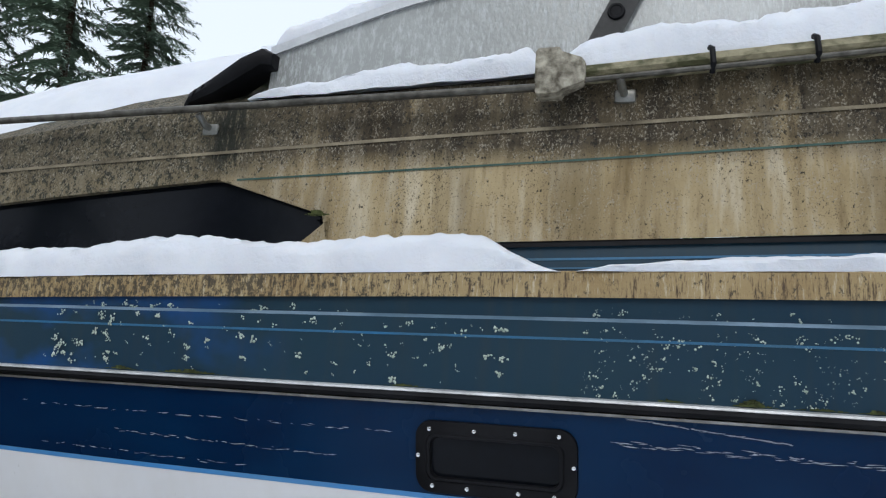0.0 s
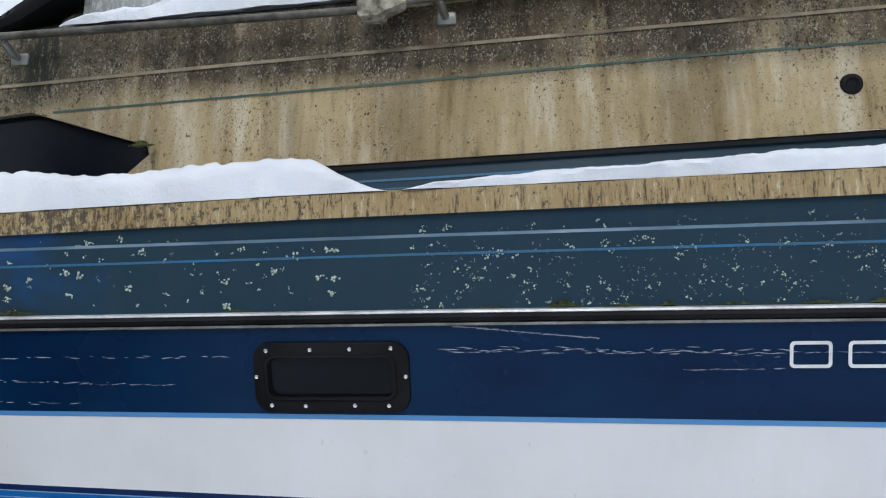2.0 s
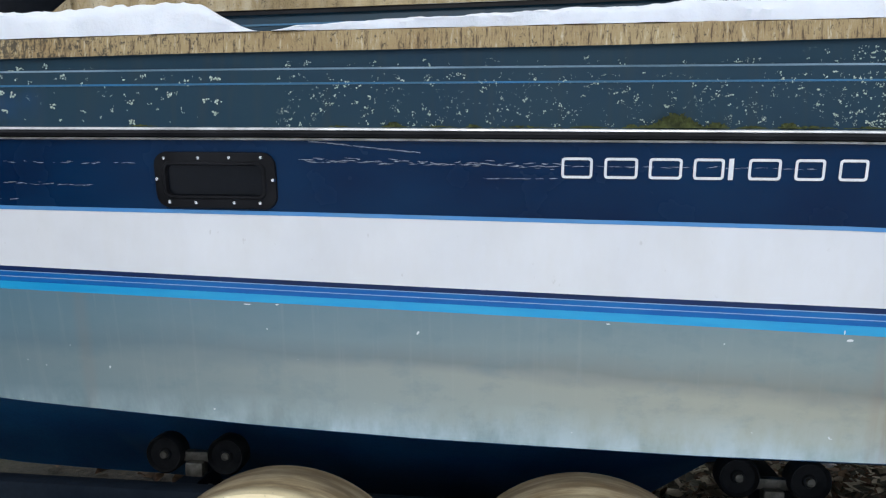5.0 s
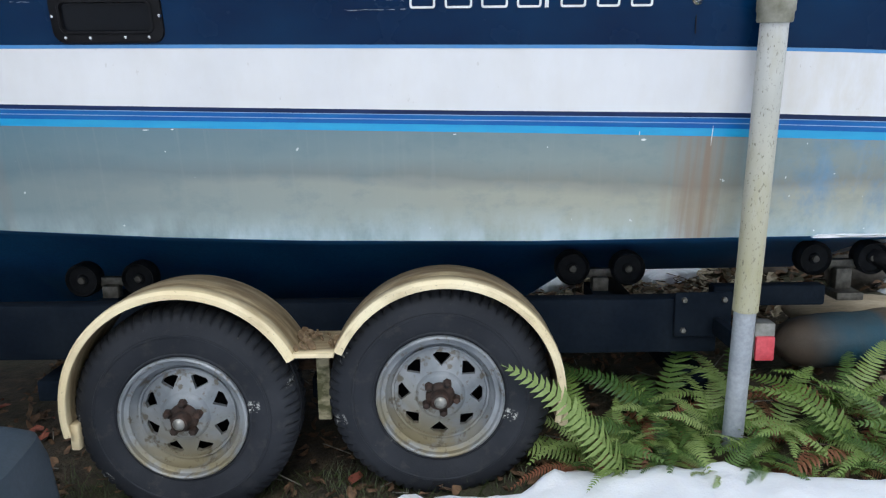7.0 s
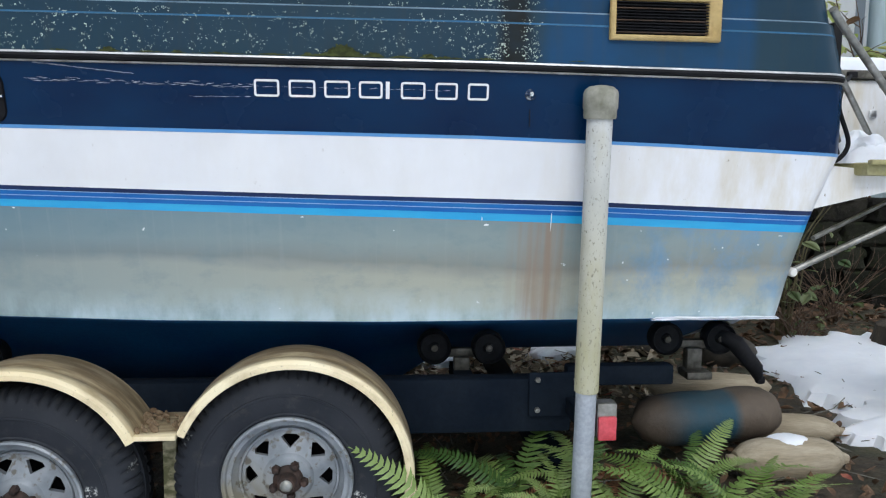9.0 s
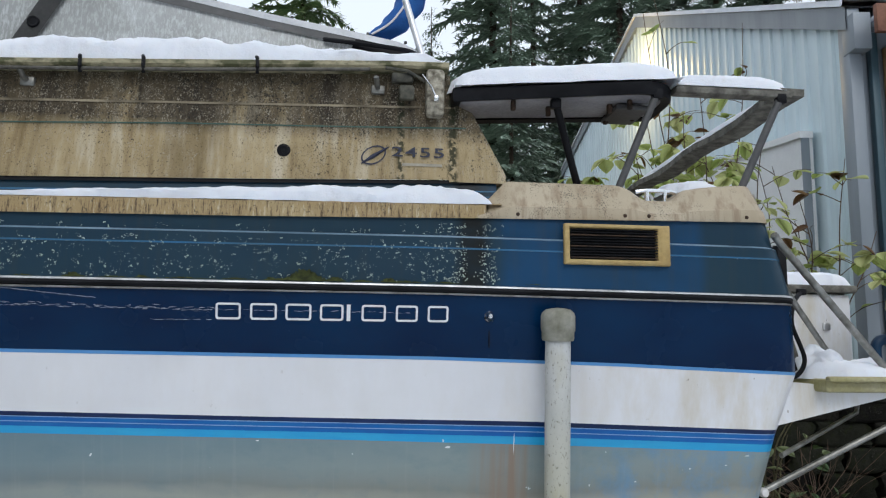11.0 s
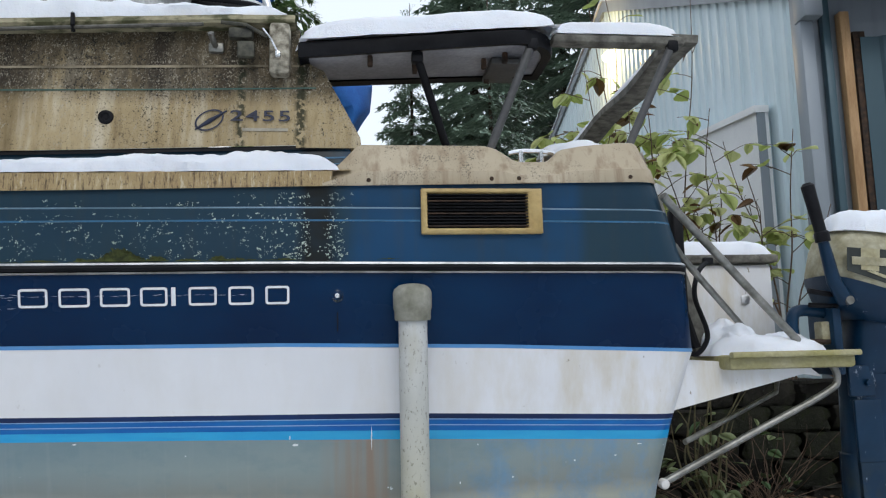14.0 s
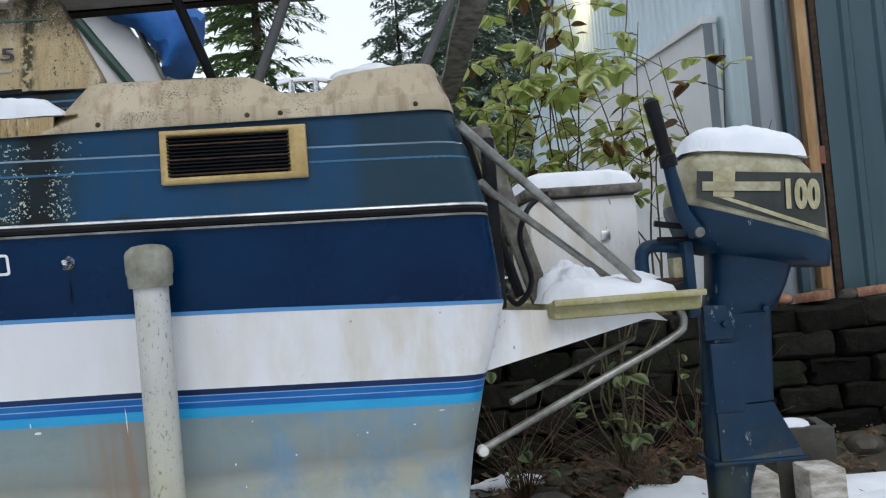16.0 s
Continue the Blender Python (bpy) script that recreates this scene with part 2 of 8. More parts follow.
    mould_x = calc(nt, 'MULTIPLY', axis_range(nt, 0, -1.24, -1.17), calc(nt, 'SUBTRACT', 1.0, axis_range(nt, 0, -1.12, -1.06)))
    col = mix(nt, calc(nt, 'MULTIPLY', calc(nt, 'MULTIPLY', mould_x, axis_range(nt, 2, 2.18, 2.24)), ramp(nt, noise_tex(nt, coords(nt, (3, 1, 0.7)), 22, 5, 0.7), [(0.40, 0.0), (0.50, 0.95)])), col, (0.012, 0.014, 0.009))
    put(nt, b, col, ramp(nt, film, [(0.3, 0.8), (0.7, 0.5)]))
    b.inputs["Specular IOR Level"].default_value = 0.2
    bump(nt, b, mix(nt, 0.5, mix(nt, 0.5, noise_tex(nt, v, 90, 3), dots), fleck), 0.5, 0.004)
    return m


def tan_strip():
    m, nt, b = material("tan_strip")
    v = coords(nt)
    base = ramp(nt, noise_tex(nt, v, 3.5, 5), [(0.3, (0.28, 0.185, 0.075)), (0.7, (0.40, 0.30, 0.15))])
    runs = noise_tex(nt, coords(nt, (70, 70, 9)), 1.7, 6, 0.75)
    col = mix(nt, ramp(nt, runs, [(0.37, 0.95), (0.47, 0.0)]), base, (0.055, 0.028, 0.012))
    col = mix(nt, ramp(nt, runs, [(0.56, 0.0), (0.64, 0.55)]), col, (0.64, 0.58, 0.44))
    fore = calc(nt, 'SUBTRACT', 1.0, axis_range(nt, 0, -1.0, -0.3))
    mould = ramp(nt, calc(nt, 'ADD', noise_tex(nt, coords(nt, (1.3, 1, 0.8)), 75, 5, 0.78), calc(nt, 'MULTIPLY', fore, 0.10)), [(0.575, 0.0), (0.64, 0.92)])
    col = mix(nt, mould, col, (0.045, 0.035, 0.02))
    put(nt, b, col, 0.6)
    bump(nt, b, noise_tex(nt, v, 110, 3), 0.35, 0.003)
    return m


def coaming_tan():
    m, nt, b = material("coaming_tan")
    v = coords(nt)
    base = ramp(nt, noise_tex(nt, v, 3.0, 5), [(0.3, (0.36, 0.285, 0.185)), (0.7, (0.52, 0.44, 0.32))])
    fore = calc(nt, 'SUBTRACT', 1.0, axis_range(nt, 0, 1.55, 1.85))
    clump = ramp(nt, noise_tex(nt, v, 9, 4, 0.7), [(0.40, 0.0), (0.62, 0.16)])
    sp = ramp(nt, calc(nt, 'ADD', noise_tex(nt, v, 210, 4, 0.72), calc(nt, 'ADD', clump, calc(nt, 'MULTIPLY', fore, 0.03))), [(0.70, 0.0), (0.76, 0.85)])
    col = mix(nt, sp, base, (0.05, 0.045, 0.03))
    run = ramp(nt, noise_tex(nt, coords(nt, (16, 16, 1.2)), 1.7, 5, 0.65), [(0.50, 0.0), (0.66, 0.75)])
    col = mix(nt, run, col, (0.24, 0.165, 0.10))
    put(nt, b, col, 0.55)
    bump(nt, b, mix(nt, 0.5, noise_tex(nt, v, 110, 3), sp), 0.35, 0.003)
    return m


def snow_mat():
    m, nt, b = material("snow")
    v = coords(nt)
    put(nt, b, ramp(nt, noise_tex(nt, v, 9, 5), [(0.3, (0.72, 0.74, 0.79)), (0.7, (0.80, 0.815, 0.85))]), 0.75)
    b.inputs["Subsurface Weight"].default_value = 0.25
    b.inputs["Subsurface Radius"].default_value = (0.02, 0.025, 0.03)
    bump(nt, b, mix(nt, 0.22, noise_tex(nt, v, 17, 6), noise_tex(nt, v, 150, 3)), 0.35, 0.014)
    return m


def grimy_glass():
    m, nt, b = material("grimy_pane")
    v = coords(nt)
    drops = noise_tex(nt, coords(nt, (9, 9, 2.6)), 11, 6, 0.75)
    base = ramp(nt, noise_tex(nt, v, 2.6, 5), [(0.3, (0.26, 0.265, 0.25)), (0.7, (0.40, 0.41, 0.395))])
    fog = mix(nt, ramp(nt, drops, [(0.50, 0.0), (0.70, 0.7)]), base, (0.66, 0.68, 0.69))
    put(nt, b, fog, ramp(nt, drops, [(0.4, 0.16), (0.7, 0.5)]))
    b.inputs["Alpha"].default_value = 0.93
    bump(nt, b, noise_tex(nt, coords(nt, (1, 1, 0.6)), 120, 3), 0.3, 0.003)
    return m


def ground_mat():
    m, nt, b = material("leafy_soil")
    v = coords(nt)
    c = ramp(nt, noise_tex(nt, v, 14, 6, 0.7), [(0.3, (0.016, 0.013, 0.009)), (0.5, (0.042, 0.032, 0.020)), (0.68, (0.08, 0.056, 0.033))])
    c = mix(nt, ramp(nt, noise_tex(nt, v, 2.2, 4), [(0.5, 0.0), (0.7, 0.5)]), c, (0.04, 0.05, 0.018))
    far = noise_tex(nt, v, 0.12, 3)
    c = mix(nt, ramp(nt, far, [(0.42, 0.0), (0.5, 0.35)]), c, (0.10, 0.10, 0.06))
    put(nt, b, c, 0.9)
    bump(nt, b, noise_tex(nt, v, 45, 5), 0.8, 0.02)
    return m


def tyre_mat():
    m, nt, b = material("tyre_rubber")
    v = coords(nt)
    c = ramp(nt, noise_tex(nt, v, 5, 5), [(0.3, (0.012, 0.0145, 0.020)), (0.7, (0.027, 0.030, 0.037))])
    c = mix(nt, ramp(nt, noise_tex(nt, v, 60, 4, 0.7), [(0.70, 0.0), (0.76, 0.5)]), c, (0.2, 0.19, 0.16))
    splash = calc(nt, 'MULTIPLY', ramp(nt, noise_tex(nt, v, 7, 2), [(0.66, 0.0), (0.72, 1.0)]), ramp(nt, noise_tex(nt, v, 75, 3, 0.7), [(0.52, 0.0), (0.58, 0.9)]))
    c = mix(nt, splash, c, (0.55, 0.55, 0.52))
    dust = ramp(nt, noise_tex(nt, v, 16, 5, 0.7), [(0.55, 0.0), (0.75, 0.45)])
    c = mix(nt, dust, c, (0.07, 0.068, 0.062))
    put(nt, b, c, 0.72)
    bump(nt, b, noise_tex(nt, v, 120, 3), 0.3, 0.003)
    return m


def rim_mat():
    m, nt, b = material("galvanised_rim")
    v = coords(nt)
    c = ramp(nt, noise_tex(nt, v, 7, 5), [(0.3, (0.15, 0.17, 0.19)), (0.7, (0.34, 0.36, 0.38))])
    low = calc(nt, 'SUBTRACT', 1.0, axis_range(nt, 2, -0.17, 0.03))
    c = mix(nt, calc(nt, 'MULTIPLY', low, ramp(nt, noise_tex(nt, v, 12, 5), [(0.36, 0.15), (0.55, 0.9)])), c, (0.23, 0.19, 0.10))
    c = mix(nt, ramp(nt, noise_tex(nt, v, 35, 4), [(0.57, 0.0), (0.66, 0.7)]), c, (0.10, 0.075, 0.04))
    put(nt, b, c, 0.55, 0.35)
    bump(nt, b, noise_tex(nt, v, 150, 3), 0.2, 0.002)
    return m


def fender_mat():
    m, nt, b = material("cream_fender")
    v = coords(nt)
    c = ramp(nt, noise_tex(nt, v, 3.5, 5), [(0.3, (0.74, 0.60, 0.36)), (0.7, (0.84, 0.73, 0.50))])
    c = mix(nt, ramp(nt, noise_tex(nt, coords(nt, (1, 4, 1)), 5, 5, 0.6), [(0.50, 0.0), (0.72, 0.6)]), c, (0.30, 0.20, 0.085))
    crown = calc(nt, 'MULTIPLY', axis_range(nt, 1, 0.055, 0.085), ramp(nt, noise_tex(nt, coords(nt, (1, 6, 1)), 7, 5, 0.65), [(0.30, 0.45), (0.6, 0.95)]))
    c = mix(nt, crown, c, (0.17, 0.115, 0.06))
    c = mix(nt, ramp(nt, noise_tex(nt, v, 90, 4, 0.7), [(0.62, 0.0), (0.70, 0.6)]), c, (0.20, 0.15, 0.09))
    put(nt, b, c, 0.4)
    return m


def pipe_mat():
    m, nt, b = material("weathered_pipe")
    v = coords(nt)
    c = ramp(nt, noise_tex(nt, coords(nt, (3, 3, 1)), 3.2, 5), [(0.3, (0.44, 0.45, 0.45)), (0.55, (0.54, 0.54, 0.52)), (0.75, (0.40, 0.37, 0.26))])
    low = calc(nt, 'SUBTRACT', 1.0, axis_range(nt, 2, 0.8, 1.5))
    c = mix(nt, calc(nt, 'MULTIPLY', low, ramp(nt, noise_tex(nt, coords(nt, (4, 4, 1)), 4, 4), [(0.3, 0.6), (0.7, 1.0)])), c, (0.36, 0.33, 0.175))
    c = mix(nt, ramp(nt, noise_tex(nt, coords(nt, (1.3, 1.3, 0.7)), 85, 4, 0.7), [(0.58, 0.0), (0.65, 0.75)]), c, (0.13, 0.12, 0.085))
    put(nt, b, c, 0.6)
    bump(nt, b, noise_tex(nt, v, 80, 3), 0.2, 0.002)
    return m


M_NAVY, M_WHITE, M_LOWER, M_DECK, M_TAN, M_STRIP, M_COAM = gel_navy(), gel_white(), gel_lower(), deck_blue(), cabin_tan(), tan_strip(), coaming_tan()
M_S1 = stripe("stripe_dark", (0.003, 0.014, 0.06), (0.008, 0.03, 0.12))
M_S2 = stripe("stripe_royal", (0.003, 0.095, 0.35), (0.008, 0.145, 0.41))
M_S3 = stripe("stripe_cyan", (0.006, 0.30, 0.60), (0.02, 0.36, 0.62))
M_PALE = stripe("stripe_pale", (0.20, 0.34, 0.55), (0.27, 0.40, 0.58))
M_SKYL = stripe("stripe_light", (0.055, 0.24, 0.55), (0.10, 0.27, 0.50))
M_PIN = simple("pin_line", (0.012, 0.13, 0.28), (0.03, 0.10, 0.16), 5, 0.5)
M_BOTTOM = simple("bottom_paint", (0.005, 0.070, 0.20), (0.009, 0.115, 0.29), 2.2, 0.55)
M_GREEN = simple("green_line", (0.010, 0.055, 0.042), (0.045, 0.095, 0.070), 9, 0.6)
M_SNOW, M_PANE, M_SOIL = snow_mat(), grimy_glass(), ground_mat()
M_TYRE, M_RIM, M_FEND, M_PIPE = tyre_mat(), rim_mat(), fender_mat(), pipe_mat()
M_ALU = simple("aluminium", (0.62, 0.62, 0.63), (0.82, 0.82, 0.83), 8, 0.3, 0.85, 120, 0.1)
M_RAIL = simple("bright_rail", (0.42, 0.42, 0.42), (0.74, 0.74, 0.74), 12, 0.35, 0.4, 120, 0.1)
# pale blue colour paints the sky's highlight along the deck crease
M_CREASE = simple("crease_highlight", (0.26, 0.36, 0.46), (0.08, 0.145, 0.20), 3.5, 0.35, 0, 60, 0.1)
M_CHROME = simple("chrome", (0.72, 0.72, 0.72), (0.85, 0.85, 0.85), 8, 0.14, 1.0, 90, 0.05)
M_DULL = simple("dull_tube", (0.16, 0.155, 0.135), (0.34, 0.335, 0.31), 14, 0.42, 0.7, 90, 0.2)
M_RAILD = simple("grimy_rail", (0.06, 0.055, 0.045), (0.15, 0.14, 0.12), 30, 0.5, 0.5, 90, 0.3)
M_BLACK = simple("black_plastic", (0.006, 0.006, 0.007), (0.014, 0.014, 0.016), 6, 0.45)
M_SMOKE = simple("smoked_pane", (0.003, 0.004, 0.006), (0.007, 0.008, 0.011), 2.5, 0.10, 0, 60, 0.03)
M_GREY = simple("grey_post", (0.05, 0.05, 0.052), (0.085, 0.083, 0.08), 7, 0.5)
M_LEDGE = simple("mossy_ledge", (0.34, 0.30, 0.19), (0.075, 0.075, 0.03), 26, 0.75, 0, 120, 0.5, (0.6, 1, 1), 0.004, 0.42, 0.58)
M_STEEL = simple("trailer_steel", (0.003, 0.007, 0.014), (0.009, 0.014, 0.022), 5, 0.85, 0.0, 60, 0.3)
M_RUST = simple("rusty_iron", (0.025, 0.018, 0.014), (0.075, 0.042, 0.024), 25, 0.85, 0.2, 90, 0.5)
M_ROLL = simple("roller_rubber", (0.004, 0.005, 0.007), (0.012, 0.013, 0.015), 20, 0.8, 0, 90, 0.3)
M_KNUCK = simple("knuckle_tone", (0.09, 0.07, 0.04), (0.30, 0.25, 0.165), 9, 0.7, 0, 150, 0.4)
M_MOSS = simple("moss", (0.034, 0.040, 0.012), (0.078, 0.092, 0.024), 60, 0.95, 0, 200, 0.6)
M_LICHEN = simple("lichen", (0.32, 0.39, 0.33), (0.54, 0.60, 0.52), 60, 0.95, 0, 220, 0.6)
for dark_ in (M_ROLL, M_BLACK, M_SMOKE, M_STEEL, M_TYRE, M_DECK, M_BOTTOM, M_NAVY, M_S1, M_S2):
    dark_.node_tree.nodes["Principled BSDF"].inputs["Specular IOR Level"].default_value = 0.25
M_BLACK.node_tree.nodes["Principled BSDF"].inputs["Specular IOR Level"].default_value = 0.1
M_NAVY.node_tree.nodes["Principled BSDF"].inputs["Specular IOR Level"].default_value = 0.13
M_STEEL.node_tree.nodes["Principled BSDF"].inputs["Specular IOR Level"].default_value = 0.12
M_SMOKE.node_tree.nodes["Principled BSDF"].inputs["Specular IOR Level"].default_value = 0.13
M_VENTF = simple("ochre_plastic", (0.36, 0.235, 0.075), (0.47, 0.34, 0.14), 7, 0.5)


# ---- mesh helpers ----
def grid(bm, rows, close=False):
    """Quads between rows of points."""
    vs = [[bm.verts.new(p) for p in r] for r in rows]
    for a, b in zip(vs, vs[1:]):
        n = len(a)
        for i in range(n if close else n - 1):
            j = (i + 1) % n
            bm.faces.new((a[i], b[i], b[j], a[j]))
    return vs


def link(name, bm, mat_, parent=None, label="", smooth=True):
    bmesh.ops.recalc_face_normals(bm, faces=bm.faces)
    me = bpy.data.meshes.new(name)
    bm.to_mesh(me)
    bm.free()
    me.materials.append(mat_)
    if smooth:
        for p in me.polygons:
            p.use_smooth = True
        me.set_sharp_from_angle(angle=radians(38))
    ob = new(name, me)
    if parent is not None:
        ob.parent = parent
    if label:
        tagged(ob, label)
    return ob


def part(name, bm, mat_, parent, label="", smooth=True):
    return link(name, bm, mat_, parent, label, smooth)


def share(name, mesh, parent, m):
    ob = new(name, mesh)
    ob.parent = parent
    ob.matrix_local = m
    return ob


def thing(name, m, label, category, group="", kind=""):
    ob = new(name)
    ob.empty_display_size = 0.1
    ob.matrix_world = m
    return tagged(ob, label, category, group, kind)


def box(cx, cy, cz, sx, sy, sz, bev=0.0, bm=None, m=None, seg=2):
    bm = bm or bmesh.new()
    geo = bmesh.ops.create_cube(bm, size=1.0)
    vs = geo["verts"]
    bmesh.ops.scale(bm, vec=(sx, sy, sz), verts=vs)
    bmesh.ops.translate(bm, vec=(cx, cy, cz), verts=vs)
    if m is not None:
        bmesh.ops.transform(bm, matrix=m, verts=vs)
    if bev:
        es = {e for v in vs for e in v.link_edges}
        bmesh.ops.bevel(bm, geom=list(es), offset=bev, segments=seg, profile=0.5, affect='EDGES')
    return bm


def tube(points, r, seg=10, bm=None, caps=True):
    """A round tube along a line of points; r: a radius or one for each point."""
    bm = bm or bmesh.new()
    pts = [Vector(p) for p in points]
    rows = []
    ref = None
    for i, p in enumerate(pts):
        d = (pts[min(i + 1, len(pts) - 1)] - pts[max(i - 1, 0)]).normalized()
        if ref is None:
            ref = d.orthogonal().normalized()
        ref = (ref - d * ref.dot(d)).normalized()
        side = d.cross(ref)
        rr = r[i] if isinstance(r, (list, tuple)) else r
        rows.append([p + (ref * math.cos(a) + side * math.sin(a)) * rr for a in [2 * math.pi * k / seg for k in range(seg)]])
    vs = grid(bm, rows, True)
    if caps:
        bm.faces.new(vs[0][::-1])
        bm.faces.new(vs[-1])
    return bm


def lathe(profile, seg=48, bm=None, axis='Y', centre=(0, 0, 0)):
    """Spins (radius, along) points round an axis through centre."""
    bm = bm or bmesh.new()
    rows = []
    for r, a in profile:
        ring = []
        for k in range(seg):
            c, s = math.cos(2 * math.pi * k / seg) * r, math.sin(2 * math.pi * k / seg) * r
            ring.append(Vector((c, a, s) if axis == 'Y' else (c, s, a)) + Vector(centre))
        rows.append(ring)
    grid(bm, rows, True)
    return bm


def curve_pts(ctrl, n=8):
    """A smooth line through control points."""
    c = [Vector(p) for p in ctrl]
    out = []
    for i in range(len(c) - 1):
        p0, p1, p2, p3 = c[max(i - 1, 0)], c[i], c[i + 1], c[min(i + 2, len(c) - 1)]
        for k in range(n):
            t = k / n
            out.append(0.5 * ((2 * p1) + (p2 - p0) * t + (2 * p0 - 5 * p1 + 4 * p2 - p3) * t * t + (3 * p1 - p0 - 3 * p2 + p3) * t ** 3))
    out.append(c[-1])
    return out


def lerp(table, u):
    """Straight-line interpolation in pairs."""
    if u <= table[0][0]:
        return table[0][1]
    for (a, x), (b, y) in zip(table, table[1:]):
        if u <= b:
            return x + (y - x) * (u - a) / (b - a)
    return table[-1][1]


def fbm(x, y, z=0.0, octaves=4):
    return noise.fractal(Vector((x, y, z)), 1.0, 2.0, octaves)


# ---- ground ----
def ground_z(x, y):
    s = max(0.0, min(1.0, (x + 0.7) / 4.6))
    rise = 0.42 * (s * s * (3 - 2 * s))
    z = rise + 0.03 * max(0.0, min(3.0, y - 1.5)) * s - 0.02
    z += 0.10 * math.exp(-((x - 1.55) / 0.45) ** 2 - ((y - 1.72) / 0.17) ** 2)
    t = max(0.0, min(1.0, (y - 3.6) / 3.0)) if x < 2.1 else (1.0 if y > 4.45 else 0.0)
    return z + (1.2 - z) * t * t * (3 - 2 * t)


def snow_edge(x):
    return lerp(((-9, -9.5), (-4, -4.5), (-2.2, -1.6), (-1.5, -0.3), (-1.15, 0.60), (-0.9, 0.95), (-0.58, 1.40), (0.06, 1.46), (0.45, 1.49), (0.74, 1.49), (0.88, 1.56), (1.12, 1.56), (1.40, 1.49), (1.62, 1.40), (1.9, 1.33), (2.2, 1.32), (3.0, 1.37), (5.0, 1.9), (9, 2.3)), x) + 0.05 * fbm(x * 3.1, 2.0) + 0.03 * fbm(x * 11, 5.0) + 0.014 * fbm(x * 29, 8.0)


def build_ground():
    bm = bmesh.new()
    xs = [-400, -120, -40, -14, -6] + [-4 + 0.2 * i for i in range(66)] + [10, 14, 30, 90, 300, 400]
    ys = [-400, -100, -30, -10, -5, -3] + [-2 + 0.2 * i for i in range(32)] + [4.4, 4.5, 5, 5.5, 6, 6.6, 9, 15, 40, 120, 400]
    rows = []
    for y in ys:
        row = []
        for x in xs:
            near = -4 <= x <= 9 and -2 <= y <= 4.3
            row.append((x, y, ground_z(x, y) + (0.025 * fbm(x * 1.7, y * 1.7) if near else 0)))
        rows.append(row)
    grid(bm, rows)
    ob = link("ground", bm, M_SOIL)
    tagged(ob, "dark soil covered with fallen brown leaves", "ground", kind="structure")


build_ground()

# ---- the boat: local axes are along to the stern, inboard, up ----
BOAT = pose(0, 1.435, 0, 0, 0, 3.55)
boat = thing("motorboat", BOAT, "old white and blue cabin cruiser, weathered and mossy, on a trailer", "boat")

Z_CHINE = ((-4.4, 1.75), (-3, 1.22), (-2, 1.055), (-1.05, 0.967), (-0.36, 0.927), (0.1, 0.910), (0.8, 0.900), (2.3, 0.909))
Z_STRB = ((-4.4, 1.40), (-1.1, 1.293), (0, 1.266), (0.85, 1.245), (1.5, 1.226), (2.3, 1.197))
Z_WS = ((-4.4, 1.46), (-1.1, 1.357), (-0.2, 1.334), (0.64, 1.315), (1.4, 1.301), (2.3, 1.269))
Z_BW = ((-4.4, 1.53), (-1.6, 1.516), (-0.2, 1.507), (1.12, 1.494), (1.7, 1.478), (2.3, 1.453))
Z_RUB = ((-4.4, 1.67), (-1.6, 1.69), (-0.2, 1.692), (1.1, 1.690), (2.3, 1.676))
Z_TB = ((-4.4, 1.80), (-1.67, 1.876), (-0.5, 1.902), (0.54, 1.914), (1.18, 1.926), (2.3, 1.943))
Z_TT = ((-4.4, 1.84), (-1.67, 1.924), (-0.5, 1.950), (0.5, 1.962), (1.11, 1.968), (2.3, 1.99))
U_END = ((0.88, 2.17), (0.91, 2.185), (1.06, 2.205), (1.25, 2.245), (1.455, 2.305), (1.70, 2.272), (1.95, 2.205), (2.09, 2.165))


def flare(z):
    return 0.2 * (1.69 - z) if z < 1.69 else 0.0


def bow_in(u):
    return 1.2 * (max(0.0, -1.1 - u) / 3.6) ** 2.3


def side_rows(zf_lo, zf_hi, n=5, d_lo=0.0, d_hi=0.0, u0=-4.4, u1=None, steps=60, mirror=False):
    """Rows of points along the side between two level lines."""
    rows = []
    for k in range(n):
        f = k / (n - 1)
        row = []
        for i in range(steps + 1):
            s = i / steps
            s = 1 - (1 - s) ** 1.5
            ue = u1
            for _ in range(2):
                zz = zf_lo(2.2 if ue is None else ue) * (1 - f) + zf_hi(2.2 if ue is None else ue) * f
                e = lerp(U_END, zz) if u1 is None else u1
                ue = ue if u1 is not None else None
            u = u0 + (e - u0) * s
            z = zf_lo(u) * (1 - f) + zf_hi(u) * f
            r = 0.09 if u1 is None else 0.0
            d = flare(z) + d_lo * (1 - f) + d_hi * f + bow_in(u)
            if r and u > e - r:
                q = (u - (e - r)) / r
                d += r * 0.8 * (1 - math.sqrt(max(0.0, 1 - q * q)))
            row.append((u, 2.44 - d if mirror else d, z))
        rows.append(row)
    return rows


def band(name, lo, hi, mat_, label="", n=4, d_lo=0.0, d_hi=0.0, **kw):
    bm = bmesh.new()
    grid(bm, side_rows(lo, hi, n, d_lo, d_hi, **kw))
    return part(name, bm, mat_, boat, label)


def zf(table, off=0.0, k=0.0, other=None):
    if other is None:
        return lambda u: lerp(table, u) + off
    return lambda u: lerp(table, u) * (1 - k) + lerp(other, u) * k + off


